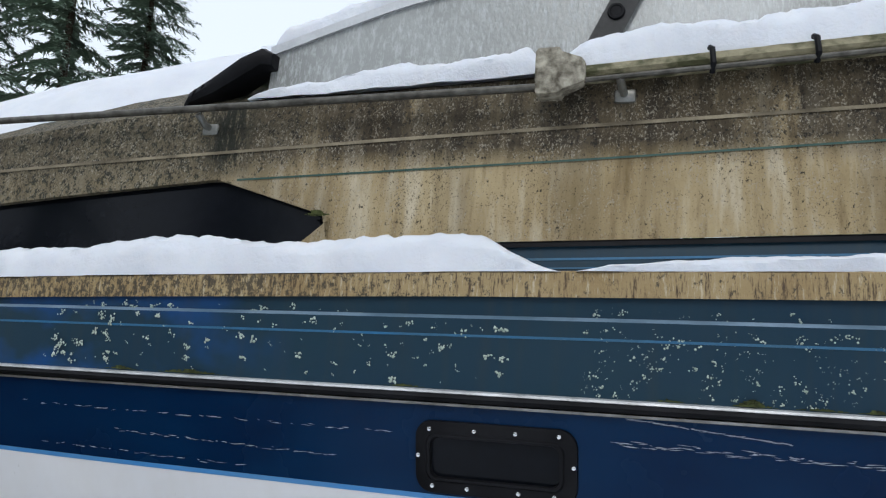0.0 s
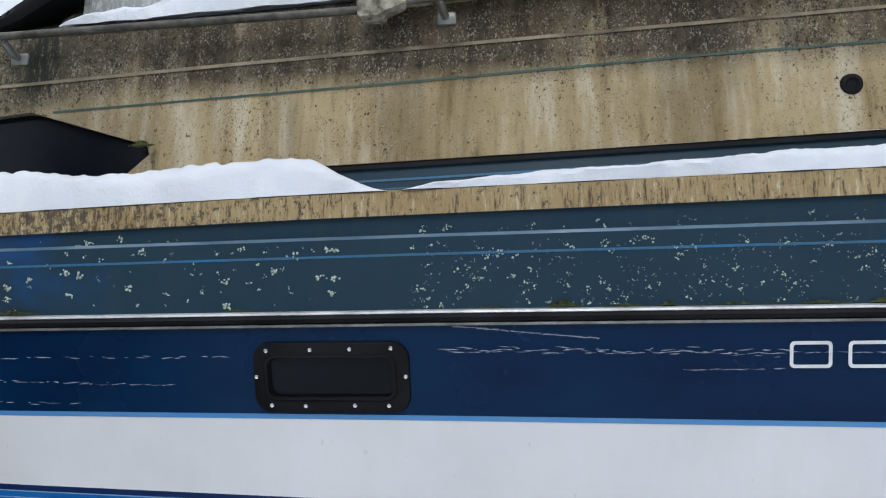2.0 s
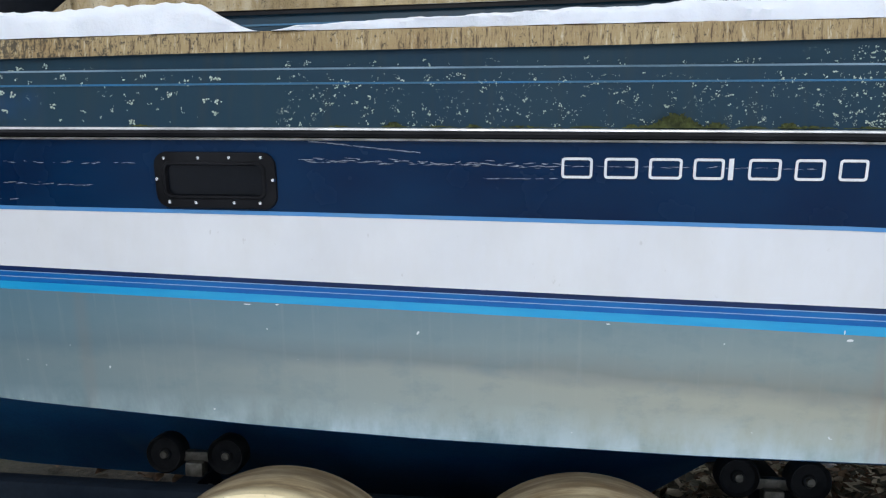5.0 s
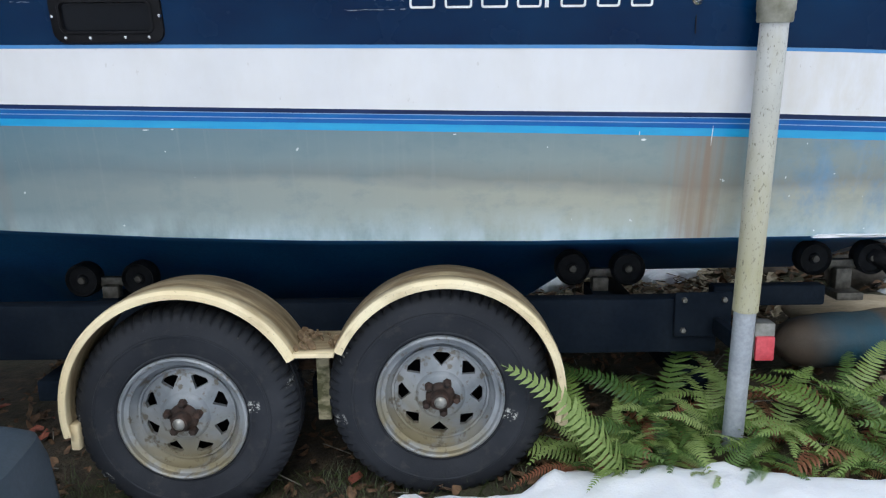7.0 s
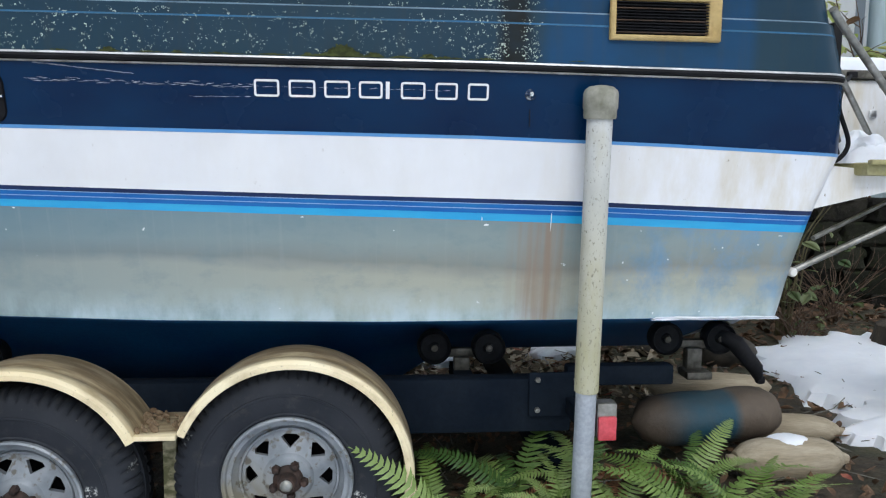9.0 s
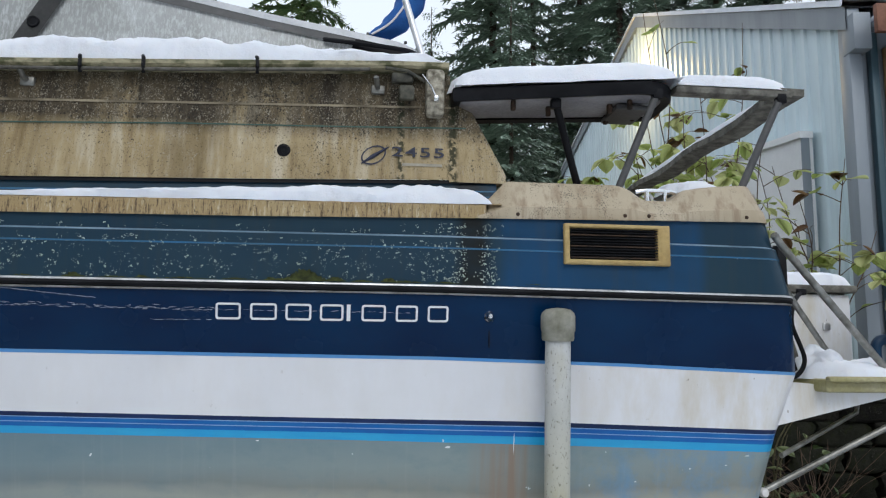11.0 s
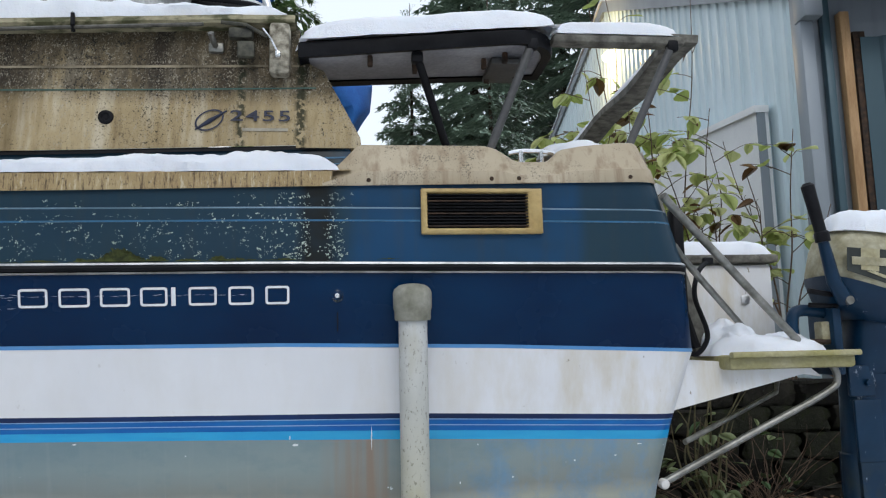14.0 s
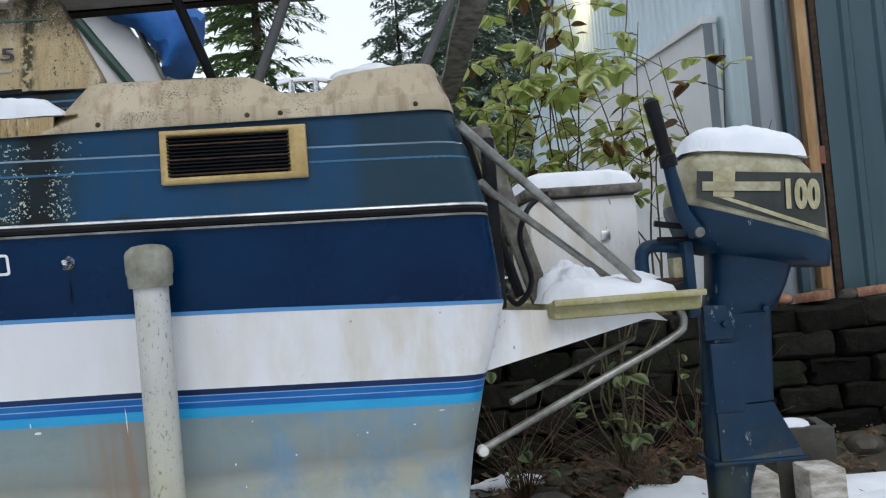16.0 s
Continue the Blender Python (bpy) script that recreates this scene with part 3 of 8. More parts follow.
band("topside_band", zf(Z_BW, 0.005), zf(Z_RUB), M_NAVY, "glossy navy blue gelcoat with white scuffs", 5)
band("pinstripe", zf(Z_BW, -0.005), zf(Z_BW, 0.005), M_SKYL, "light blue pinstripe", 2, -0.001, -0.001)
band("white_band", zf(Z_WS), zf(Z_BW, -0.005), M_WHITE, "white gelcoat, stained towards the stern", 5)
lo, hi = Z_STRB, Z_WS
for nm, a, b_, mm in (("stripe", 0.80, 1.0, M_S1), ("stripe", 0.765, 0.80, M_PALE), ("stripe", 0.575, 0.765, M_S2), ("stripe", 0.54, 0.575, M_PALE), ("stripe", 0.34, 0.54, M_S2), ("stripe", 0.0, 0.34, M_S3)):
    band(nm, zf(lo, 0, a, hi), zf(lo, 0, b_, hi), mm, "painted blue hull stripe", 2)
band("lower_side", zf(Z_CHINE), zf(Z_STRB), M_LOWER, "grey-green gelcoat toned in bands by height, with rust runs", 9)
# chine lip and V bottom
bm = bmesh.new()
rows = []
for dd, dz, dz_aft in ((0.0, 0.0, 0.0), (0.03, -0.012, -0.012), (0.05, -0.012, -0.012), (0.12, -0.03, -0.03), (0.42, -0.10, -0.10), (0.62, -0.26, -0.175), (1.06, -0.60, -0.35)):
    row = []
    for i in range(61):
        u = -4.3 + (2.17 + 4.3) * i / 60
        z = lerp(Z_CHINE, u)
        f = min(1.0, max(0.0, (u + 4.3) / 2.5))
        aft = min(1.0, max(0.0, (u - 0.72) / 0.4))
        row.append((u, min(1.22, flare(z) + bow_in(u) + dd * (1.0 if u > -1.1 else 1 - 0.6 * (-1.1 - u) / 3.2)), z + (dz * (1 - aft) + dz_aft * aft) * f))
    rows.append(row)
rows += [[(u, 2.44 - d, z) for u, d, z in r] for r in rows[::-1]]
grid(bm, rows)
part("bottom", bm, M_BOTTOM, boat, "dull blue antifouled V bottom")
# far side, transom
bm = bmesh.new()
grid(bm, side_rows(zf(Z_CHINE), zf(Z_TT), 10, mirror=True))
part("far_side", bm, M_NAVY, boat)
bm = bmesh.new()
rows = []
for k in range(13):
    z = 0.575 + (2.05 - 0.575) * k / 12
    u = lerp(U_END, z) - 0.004
    w0 = max(flare(z) + 0.073, 0.0) if z > 0.905 else min(1.2, 0.22 + (0.905 - z) * 3.0)
    rows.append([(u, w0 + (2.44 - 2 * w0) * j / 10, z) for j in range(11)])
grid(bm, rows)
part("transom", bm, M_WHITE, boat, "white transom")

# rub rail: aluminium strip over black rubber
for nm, pr, mm, lb in (("rub_rail", ((0.002, 0.019), (-0.012, 0.019), (-0.0145, 0.0205), (-0.0135, 0.0245), (-0.008, 0.027), (0.004, 0.0275)), M_RAIL, "bright aluminium rub rail strip"),
                       ("rubber_bead", ((0.002, 0.003), (-0.012, 0.004), (-0.017, 0.012), (-0.012, 0.0195), (0.002, 0.0195)), M_BLACK, "black rubber rub rail insert"),
                       ("rail_edge", ((0.002, -0.004), (-0.008, -0.004), (-0.009, 0.001), (0.002, 0.0025)), M_DULL, "dull metal lower edge")):
    bm = bmesh.new()
    rows = []
    for dd, dz in pr:
        row = []
        for i in range(91):
            s = i / 90
            u = -4.3 + (2.272 + 4.3) * (1 - (1 - s) ** 1.6)
            d = bow_in(u)
            if u > 2.182:
                q = (u - 2.182) / 0.09
                d += 0.072 * (1 - math.sqrt(max(0, 1 - q * q)))
            row.append((u, d + dd, lerp(Z_RUB, u) + dz))
        rows.append(row)
    rows.append(rows[0])
    grid(bm, rows)
    part(nm, bm, mm, boat, lb)

# deck side above the rub rail, with a moulded crease
def z_cr(off):
    return lambda u: lerp(Z_RUB, u) + off + 0.014 * min(1.0, max(0.0, (u + 1.2) / 3))


band("deck_side", zf(Z_RUB, 0.02), z_cr(0.127), M_DECK, "faded slate blue deck side with lichen", 4)
band("pin_line", z_cr(0.127), z_cr(0.132), M_PIN, "thin light blue line", 2, -0.001, -0.001)
band("deck_side", z_cr(0.132), z_cr(0.163), M_DECK, "", 3)
# narrow ridge whose sky highlight is painted into its colour
band("deck_crease", z_cr(0.163), z_cr(0.171), M_CREASE, "moulded crease, sky highlight painted pale", 3, 0.0, 0.018)
band("deck_side", z_cr(0.171), zf(Z_TB, 0.012), M_DECK, "", 3, 0.018, 0.016)
band("deck_edge", zf(Z_TB), zf(Z_TT), M_STRIP, "ochre-stained deck edge with black mould", 4, 0.006, 0.008, u1=1.25)
# side deck behind the edge
bm = bmesh.new()
rows = []
for dd, dz in ((0.008, 0.0), (0.014, 0.004), (0.03, 0.005), (0.115, 0.008)):
    rows.append([(u, dd + bow_in(u), lerp(Z_TT, u) + dz) for u in [-4.0 + 5.3 * i / 60 for i in range(61)]])
grid(bm, rows)
part("side_deck", bm, M_STRIP, boat, "narrow stained side deck")

# cockpit coaming at the stern quarter
C_TOP = ((1.222, 1.955), (1.235, 1.968), (1.325, 2.061), (1.70, 2.061), (1.735, 2.05), (1.785, 2.012), (1.88, 2.012), (1.93, 2.05), (2.0, 2.062), (2.17, 2.078))
bm = bmesh.new()
rows = []
us = [1.222 + (2.20 - 1.222) * i / 60 for i in range(61)]
for f, dd in ((0.0, 0.006), (0.03, 0.004), (0.30, 0.006), (0.36, 0.016), (0.9, 0.045), (0.97, 0.052), (1.0, 0.066), (1.0, 0.16)):
    row = []
    for i, u in enumerate(us):
        z0 = lerp(Z_TB, u)
        z1 = max(z0 + 0.02, lerp(C_TOP, u))
        z = z0 + (z1 - z0) * f
        ue = lerp(U_END, z)
        x = 1.222 + (ue - 1.222) * i / 60
        d = dd
        if x > ue - 0.09:
            q = (x - (ue - 0.09)) / 0.09
            d += 0.07 * (1 - math.sqrt(max(0.0, 1 - q * q)))
        row.append((x, d, z))
    rows.append(row)
grid(bm, rows)
part("coaming", bm, M_COAM, boat, "stained cream cockpit coaming with mould specks")

# ---- cabin side ----
Z_CB = ((-2.2, 2.00), (-1.0, 2.015), (-0.25, 2.030), (0.5, 2.048), (1.31, 2.072))
Z_GR = ((-1.12, 2.180), (-0.3, 2.204), (0.3, 2.226), (0.76, 2.236), (1.22, 2.249))
Z_KN = ((-2.2, 2.215), (-1.145, 2.251), (-0.7, 2.267), (-0.316, 2.278), (0.294, 2.295), (1.15, 2.318))
Z_CT = ((-2.2, 2.30), (-1.6, 2.355), (-1.1, 2.385), (-0.3, 2.405), (0.5, 2.425), (1.15, 2.44))


def cab_d(u, z):
    return 0.092 + 0.14 * (z - 2.03) + (0.05 * max(0, z - 2.29)) + 0.5 * bow_in(u)


def cabin_band(name, lo, hi, mat_, label="", u0=-2.2, u1=1.15, n=4, off=0.0):
    bm = bmesh.new()
    rows = []
    for k in range(n):
        f = k / (n - 1)
        row = []
        for i in range(61):
            u = u0 + (u1 - u0) * i / 60
            z = lo(u) * (1 - f) + hi(u) * f
            row.append((u, cab_d(u, z) + off, z))
        rows.append(row)
    grid(bm, rows)
    return part(name, bm, mat_, boat, label)


cabin_band("cabin_foot", lambda u: 1.93, zf(Z_CB), M_DECK, "dark blue striped cabin foot", n=3, off=0.012, u1=1.3)
cabin_band("foot_line", zf(Z_CB, -0.040), zf(Z_CB, -0.035), M_PIN, "thin light blue line", n=2, off=0.0105, u1=1.3)
cabin_band("foot_line", zf(Z_CB, -0.058), zf(Z_CB, -0.055), M_PIN, "thin light blue line", n=2, off=0.0105, u1=1.3)
cabin_band("foot_trim", zf(Z_CB, -0.012), zf(Z_CB), M_BLACK, "black trim line", n=2, off=0.004, u1=1.3)
W_TOP = ((-2.2, 2.105), (-1.817, 2.136), (-1.155, 2.183), (-0.839, 2.084))
W_LOW = ((-2.2, 1.99), (-0.95, 1.99), (-0.90, 2.03), (-0.839, 2.083))
cabin_band("cabin_side", lambda u: max(lerp(Z_CB, u), lerp(W_TOP, u) if u < -0.839 else 0), zf(Z_KN), M_TAN, "ochre cabin side, mould-speckled gelcoat", u0=-2.2, u1=-0.839, n=5)
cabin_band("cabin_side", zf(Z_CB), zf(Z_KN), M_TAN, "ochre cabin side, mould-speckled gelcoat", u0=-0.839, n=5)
cabin_band("window_corner", lambda u: 1.95, zf(W_LOW), M_TAN, "", u0=-1.0, u1=-0.8385, n=3)
cabin_band("cabin_window", lambda u: max(1.95, lerp(W_LOW, u)), zf(W_TOP), M_SMOKE, "black smoked cabin side window", u0=-2.2, u1=-0.839, n=3, off=0.02)
bm = bmesh.new()
rows = []
for f in (0, 1):
    rows.append([(u, cab_d(u, lerp(W_TOP, u)) + 0.021 * f, lerp(W_TOP, u)) for u in [-2.2 + 1.361 * i / 40 for i in range(41)]])
grid(bm, rows)
part("window_reveal", bm, M_TAN, boat)
# strip of slightly different tone along the knuckle
cabin_band("cabin_knuckle", zf(Z_KN, -0.002), zf(Z_KN, 0.006), M_KNUCK, "paler moulded ridge", n=2, off=-0.003)
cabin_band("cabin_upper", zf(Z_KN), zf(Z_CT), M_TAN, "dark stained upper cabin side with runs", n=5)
cabin_band("green_line", zf(Z_GR, -0.0024), zf(Z_GR, 0.0024), M_GREEN, "thin green painted line", u0=-1.1, u1=1.2, n=2, off=-0.002)

# aft wing of the cabin
bm = bmesh.new()
poly = ((1.143, 2.44), (1.165, 2.335), (1.222, 2.305), (1.328, 2.093), (1.332, 2.06), (1.143, 2.06))
vs = []
for off in (0.0, 0.05):
    vs.append([bm.verts.new((u, cab_d(u, z) + off, z)) for u, z in poly])
bm.faces.new(vs[0])
bm.faces.new(vs[1][::-1])
for i in range(len(poly)):
    j = (i + 1) % len(poly)
    bm.faces.new((vs[0][i], vs[1][i], vs[1][j], vs[0][j]))
part("cabin_wing", bm, M_TAN, boat, "mould-speckled aft wing of the cabin side", smooth=False)
# ledge on top of the cabin side, roof and foredeck
bm = bmesh.new()
rows = []
Z_LE = ((-0.30, 2.392), (0.3, 2.418), (0.95, 2.448), (1.14, 2.452))
for dd, dz in ((0.16, -0.012), (0.098, -0.012), (0.092, -0.004), (0.094, 0.010), (0.102, 0.014), (0.26, 0.018)):
    rows.append([(u, dd, lerp(Z_LE, u) + dz) for u in [-0.30 + 1.44 * i / 30 for i in range(31)]])
grid(bm, rows)
part("cabin_ledge", bm, M_LEDGE, boat, "mossy cream moulding along the cabin top")
bm = bmesh.new()
rows = []
for k in range(9):
    f = k / 8
    row = []
    for i in range(41):
        u = -4.2 + 3.15 * i / 40
        z0 = lerp(Z_CT, u) - 0.35 * max(0.0, -2.2 - u) ** 1.2 * 0.5
        d0 = cab_d(u, z0)
        row.append((u, d0 + (1.22 - d0) * f, z0 + 0.48 * math.sin(f * math.pi / 2) * min(1, (u + 4.4) / 2)))
    rows.append(row)
grid(bm, rows)
rows += [[(u, 2.44 - d, z) for u, d, z in r] for r in rows[-2::-1]]
bm.clear()
grid(bm, rows)
part("foredeck", bm, M_TAN, boat, "stained foredeck rising to the windscreen")
# bow deck, stem, lining, dash and far side close the boat
bm = bmesh.new()
rows = []
for k in range(9):
    f = k / 8
    row = []
    for i in range(31):
        u = -4.4 + 3.5 * i / 30
        a = 0.012 + bow_in(u)
        row.append((u - 0.22 * math.sin(math.pi * f) * max(0.0, (-3.6 - u) / 0.8), a + (2.44 - 2 * a) * f, lerp(Z_TT, u) + 0.006 + 0.04 * math.sin(math.pi * f)))
    rows.append(row)
grid(bm, rows)
part("bow_deck", bm, M_COAM, boat, "stained bow deck")
bm = bmesh.new()
rows = []
for k in range(9):
    z = lerp(Z_CHINE, -4.4) + (lerp(Z_TT, -4.4) - lerp(Z_CHINE, -4.4)) * k / 8
    a = flare(z) + bow_in(-4.4)
    rows.append([(-4.4 - 0.22 * math.sin(math.pi * j / 10), a + (2.44 - 2 * a) * j / 10, z) for j in range(11)])
grid(bm, rows)
part("stem", bm, M_NAVY, boat, "navy rounded stem")
for far in (False, True):
    bm = bmesh.new()
    rows = []
    for z in (1.45, 1.6, 1.75, 1.92):
        rows.append([(u, 2.44 - d if far else d, z) for u, d in [(a, 0.075 + bow_in(a)) for a in [-3.2 + 5.3 * i / 30 for i in range(31)]]])
    grid(bm, rows)
    part("inner_lining", bm, M_COAM, boat, "cream inner lining")
bm = bmesh.new()
grid(bm, [[(u, a + (2.44 - 2 * a) * f, 1.448) for u, a in [(b2, 0.07 + bow_in(b2)) for b2 in [-3.2 + 4.25 * i / 24 for i in range(25)]]] for f in (0, 0.5, 1.0)])
part("cabin_floor", bm, M_COAM, boat)
part("dash", box(-0.62, 1.22, 2.40, 0.95, 1.90, 0.05, 0.015), M_COAM, boat, "cream dash behind the windscreen")
part("bulkhead", box(0.92, 1.72, 1.92, 0.04, 1.1, 0.94, 0.01), M_COAM, boat, "cream cabin bulkhead")
for i_, (zl, zh, mm, lb) in enumerate((((lambda u: lerp(Z_TT, u)), zf(Z_CB), M_DECK, ""), (zf(Z_CB), zf(Z_CT), M_TAN, "ochre far cabin side"))):
    bm = bmesh.new()
    grid(bm, [[(u, 2.44 - cab_d(u, z), z) for u, z in [(a, zl(a) * (1 - f) + zh(a) * f) for a in [-2.2 + 3.3 * i / 30 for i in range(31)]]] for f in (0, 0.5, 1.0)])
    part("far_cabin_side", bm, mm, boat, lb)
bm = bmesh.new()
grid(bm, [[(u, 2.44 - dd - bow_in(u), lerp(Z_TT, u) + dz) for u in [-4.0 + 5.3 * i / 40 for i in range(41)]] for dd, dz in ((0.008, 0.0), (0.03, 0.005), (0.12, 0.008))])
part("far_side_deck", bm, M_STRIP, boat)
for far in (False, True):
    bm = bmesh.new()
    grid(bm, [[(u, 2.44 - d if far else d, z) for u, d, z in [(a, cab_d(a, lerp(Z_CT, a)) + 0.01 + 0.14 * f, lerp(Z_CT, a) + 0.006 + 0.004 * f) for a in [-1.1 + 2.2 * i / 10 for i in range(11)]]] for f in (0, 1)])
    part("cabin_top_side", bm, M_COAM, boat)
bm = bmesh.new()
grid(bm, [[(u, cab_d(u, lerp(Z_CT, u)) + dd, lerp(Z_CT, u) + dz) for u in [-1.1 + 2.25 * i / 20 for i in range(21)]] for dd, dz in ((0, 0), (0.01, 0.008), (0.14, 0.02))])
part("cabin_shoulder", bm, M_TAN, boat)

M_BAND0 = simple("grimy_fitting", (0.02, 0.02, 0.015), (0.09, 0.085, 0.06), 40, 0.7, 0, 120, 0.4)
M_CAPC = simple("mouldy_cream", (0.46, 0.42, 0.33), (0.09, 0.075, 0.05), 42, 0.75, 0, 120, 0.4)
# grab rail and its fittings
part("grab_rail", tube([(-2.3, 0.13, 2.345), (-1.9, 0.095, 2.358), (-1.2, 0.085, 2.356), (-0.36, 0.085, 2.358)], 0.009), M_RAILD, boat, "tarnished steel grab rail")
for u in (-1.21, -0.20, 0.90):
    bm = tube([(u, 0.088, lerp(Z_CT, u) - 0.035), (u + 0.004, 0.112, lerp(Z_CT, u) - 0.055), (u + 0.008, 0.145, lerp(Z_CT, u) - 0.06)], 0.009, 8)
    box(u + 0.008, 0.138, lerp(Z_CT, u) - 0.062, 0.045, 0.02, 0.03, 0.006, bm)
    part("rail_bracket", bm, M_DULL, boat, "tarnished metal rail bracket")
bm = bmesh.new()
rows = []
for u, h, w in ((-0.372, 0.050, 0.03), (-0.366, 0.056, 0.034), (-0.322, 0.056, 0.034), (-0.316, 0.046, 0.030), (-0.276, 0.030, 0.024), (-0.270, 0.022, 0.018)):
    rows.append([(u, 0.085 + w * math.cos(a) * 0.9, 2.385 + h * max(-0.9, min(0.9, 1.6 * math.sin(a)))) for a in [2 * math.pi * (k + 0.5) / 16 for k in range(16)]])
vs = grid(bm, rows, True)
bm.faces.new(vs[0])
bm.faces.new(vs[-1][::-1])
part("rail_end", bm, M_CAPC, boat, "cream plastic rail end cap, mossy")
part("lower_rail", tube([(-0.30, 0.085, 2.367), (0.3, 0.083, 2.391), (0.88, 0.083, 2.422)], 0.006, 8), M_RAILD, boat, "thin steel rail below the ledge")
for u in (-0.02, 0.17, 0.52):
    part("rail_clip", tube([(u - 0.004, 0.090, lerp(Z_LE, u) + 0.018), (u, 0.080, lerp(Z_LE, u) + 0.012), (u + 0.002, 0.076, lerp(Z_LE, u) - 0.02), (u, 0.09, lerp(Z_LE, u) - 0.035)], 0.006, 8), M_BLACK, boat)
part("corner_block", box(1.095, 0.12, 2.36, 0.06, 0.06, 0.16, 0.012), M_CAPC, boat, "stained cream corner block")
bm = box(0.985, 0.095, 2.40, 0.07, 0.03, 0.035, 0.008)
box(1.0, 0.09, 2.35, 0.05, 0.025, 0.05, 0.008, bm)
tube([(0.93, 0.085, 2.43), (1.0, 0.075, 2.42), (1.06, 0.085, 2.39)], 0.006, 8, bm)
part("latch", bm, M_BAND0, boat, "grimy canopy latch")
bm = tube([(1.05, 0.075, 2.41), (1.075, 0.06, 2.37), (1.092, 0.062, 2.335)], 0.003, 6)
box(1.094, 0.062, 2.325, 0.016, 0.016, 0.022, 0.004, bm)
part("snap_hook", bm, M_CHROME, boat, "chrome snap hook on a lanyard")

# windscreen
W_EDGE = ((-1.09, 2.546), (-0.91, 2.602), (-0.73, 2.653), (-0.28, 2.728), (-0.138, 2.739), (0.078, 2.732), (0.264, 2.696), (0.545, 2.639), (0.83, 2.59), (1.0, 2.557), (1.085, 2.505))


def pane_d(z):
    return 0.20 + 0.10 * (z - 2.43)


bm = bmesh.new()
rows = []
for f in (0.0, 0.25, 0.5, 0.75, 1.0):
    row = []
    for i in range(51):
        u = -1.09 + 1.93 * i / 50
        z0 = lerp(((-1.09, 2.43), (0.95, 2.46)), u)
        z = z0 + (lerp(W_EDGE, u) - z0) * f
        row.append((u, pane_d(z), z))
    rows.append(row)
grid(bm, rows)
part("side_window", bm, M_PANE, boat, "fogged and algae-streaked windscreen side pane")
bm = bmesh.new()
grid(bm, [[(u, 2.44 - d, z) for u, d, z in r] for r in rows])
part("side_window", bm, M_PANE, boat, "fogged and algae-streaked windscreen side pane")
pts = [(u, pane_d(z) - 0.004, z) for u, z in [(a, lerp(W_EDGE, a)) for a in [-1.09 + 2.175 * i / 40 for i in range(41)]]]
bm = bmesh.new()
rows = []
for dd, dz in ((-0.008, -0.014), (-0.010, 0.008), (0.012, 0.014), (0.02, -0.01)):
    rows.append([(u, d + dd, z + dz) for u, d, z in pts])
rows.append(rows[0])
grid(bm, rows)
part("window_frame", bm, M_ALU, boat, "aluminium windscreen frame")
bm = bmesh.new()
grid(bm, [[(u, 2.44 - d, z) for u, d, z in r] for r in rows])
part("window_frame", bm, M_ALU, boat, "aluminium windscreen frame")
bm = bmesh.new()
grid(bm, [[(u, pane_d(z) - 0.009, z) for u, z in [(a, lerp(W_EDGE, a) - 0.012 - w * k) for a in [0.1 + 0.93 * i / 30 for i in range(31)]]] for k, w in ((0, 0.03), (1, 0.030))])
part("frame_trim", bm, M_GREY, boat, "dark grey frame trim")
bm = bmesh.new()
poly = ((0.83, 2.575), (0.80, 2.50), (1.05, 2.48), (1.075, 2.50), (1.0, 2.545))
vs = [[bm.verts.new((u, pane_d(z) - 0.012 + o, z)) for u, z in poly] for o in (0, 0.03)]
bm.faces.new(vs[0]), bm.faces.new(vs[1][::-1])
for i in range(5):
    bm.faces.new((vs[0][i], vs[1][i], vs[1][(i + 1) % 5], vs[0][(i + 1) % 5]))
part("frame_corner", bm, M_BLACK, boat, smooth=False)
bm = bmesh.new()
rows = []
for s in (0.0, 1.0):
    for_u = ((-0.305 + 0.135 * s, 0.0), (-0.235 + 0.135 * s, 0.0))
    rows.append([(u, pane_d(2.45 + 0.285 * s) - 0.014, 2.45 + 0.285 * s) for u, _ in for_u])
grid(bm, rows)
bmesh.ops.solidify(bm, geom=list(bm.faces), thickness=0.012)
wpost = part("window_post", bm, M_GREY, boat, "dark grey windscreen post", smooth=False)
part("badge", lathe(((0.0, -0.004), (0.012, -0.004), (0.014, -0.006), (0.018, -0.006), (0.02, 0.0)), 24, centre=(-0.218, pane_d(2.57) - 0.016, 2.57)), M_BLACK, wpost, "round black badge")
for u in [-0.3 + 0.13 * i for i in range(11)]:
    z = lerp(W_EDGE, u) + 0.012
    part("frame_screw", lathe(((0.0, 0.010), (0.005, 0.008), (0.006, 0.0)), 8, axis='Z', centre=(u, pane_d(z) - 0.004, z)), M_GREY, boat)
# sloping front glass
bm = bmesh.new()
rows = []
for f in (0, 0.15, 0.4, 0.7, 1.0):
    rows.append([(u - 0.25 * math.sin(f * 1.57), 0.21 + 1.01 * f, lerp(W_EDGE, u) + 0.05 * math.sin(f * 1.57)) for u in [-1.09 + 0.95 * i / 12 for i in range(13)]])
rows += [[(u, 2.44 - d, z) for u, d, z in r] for r in rows[-2::-1]]
grid(bm, rows)
part("front_window", bm, M_PANE, boat, "snow-covered front windscreen glass")
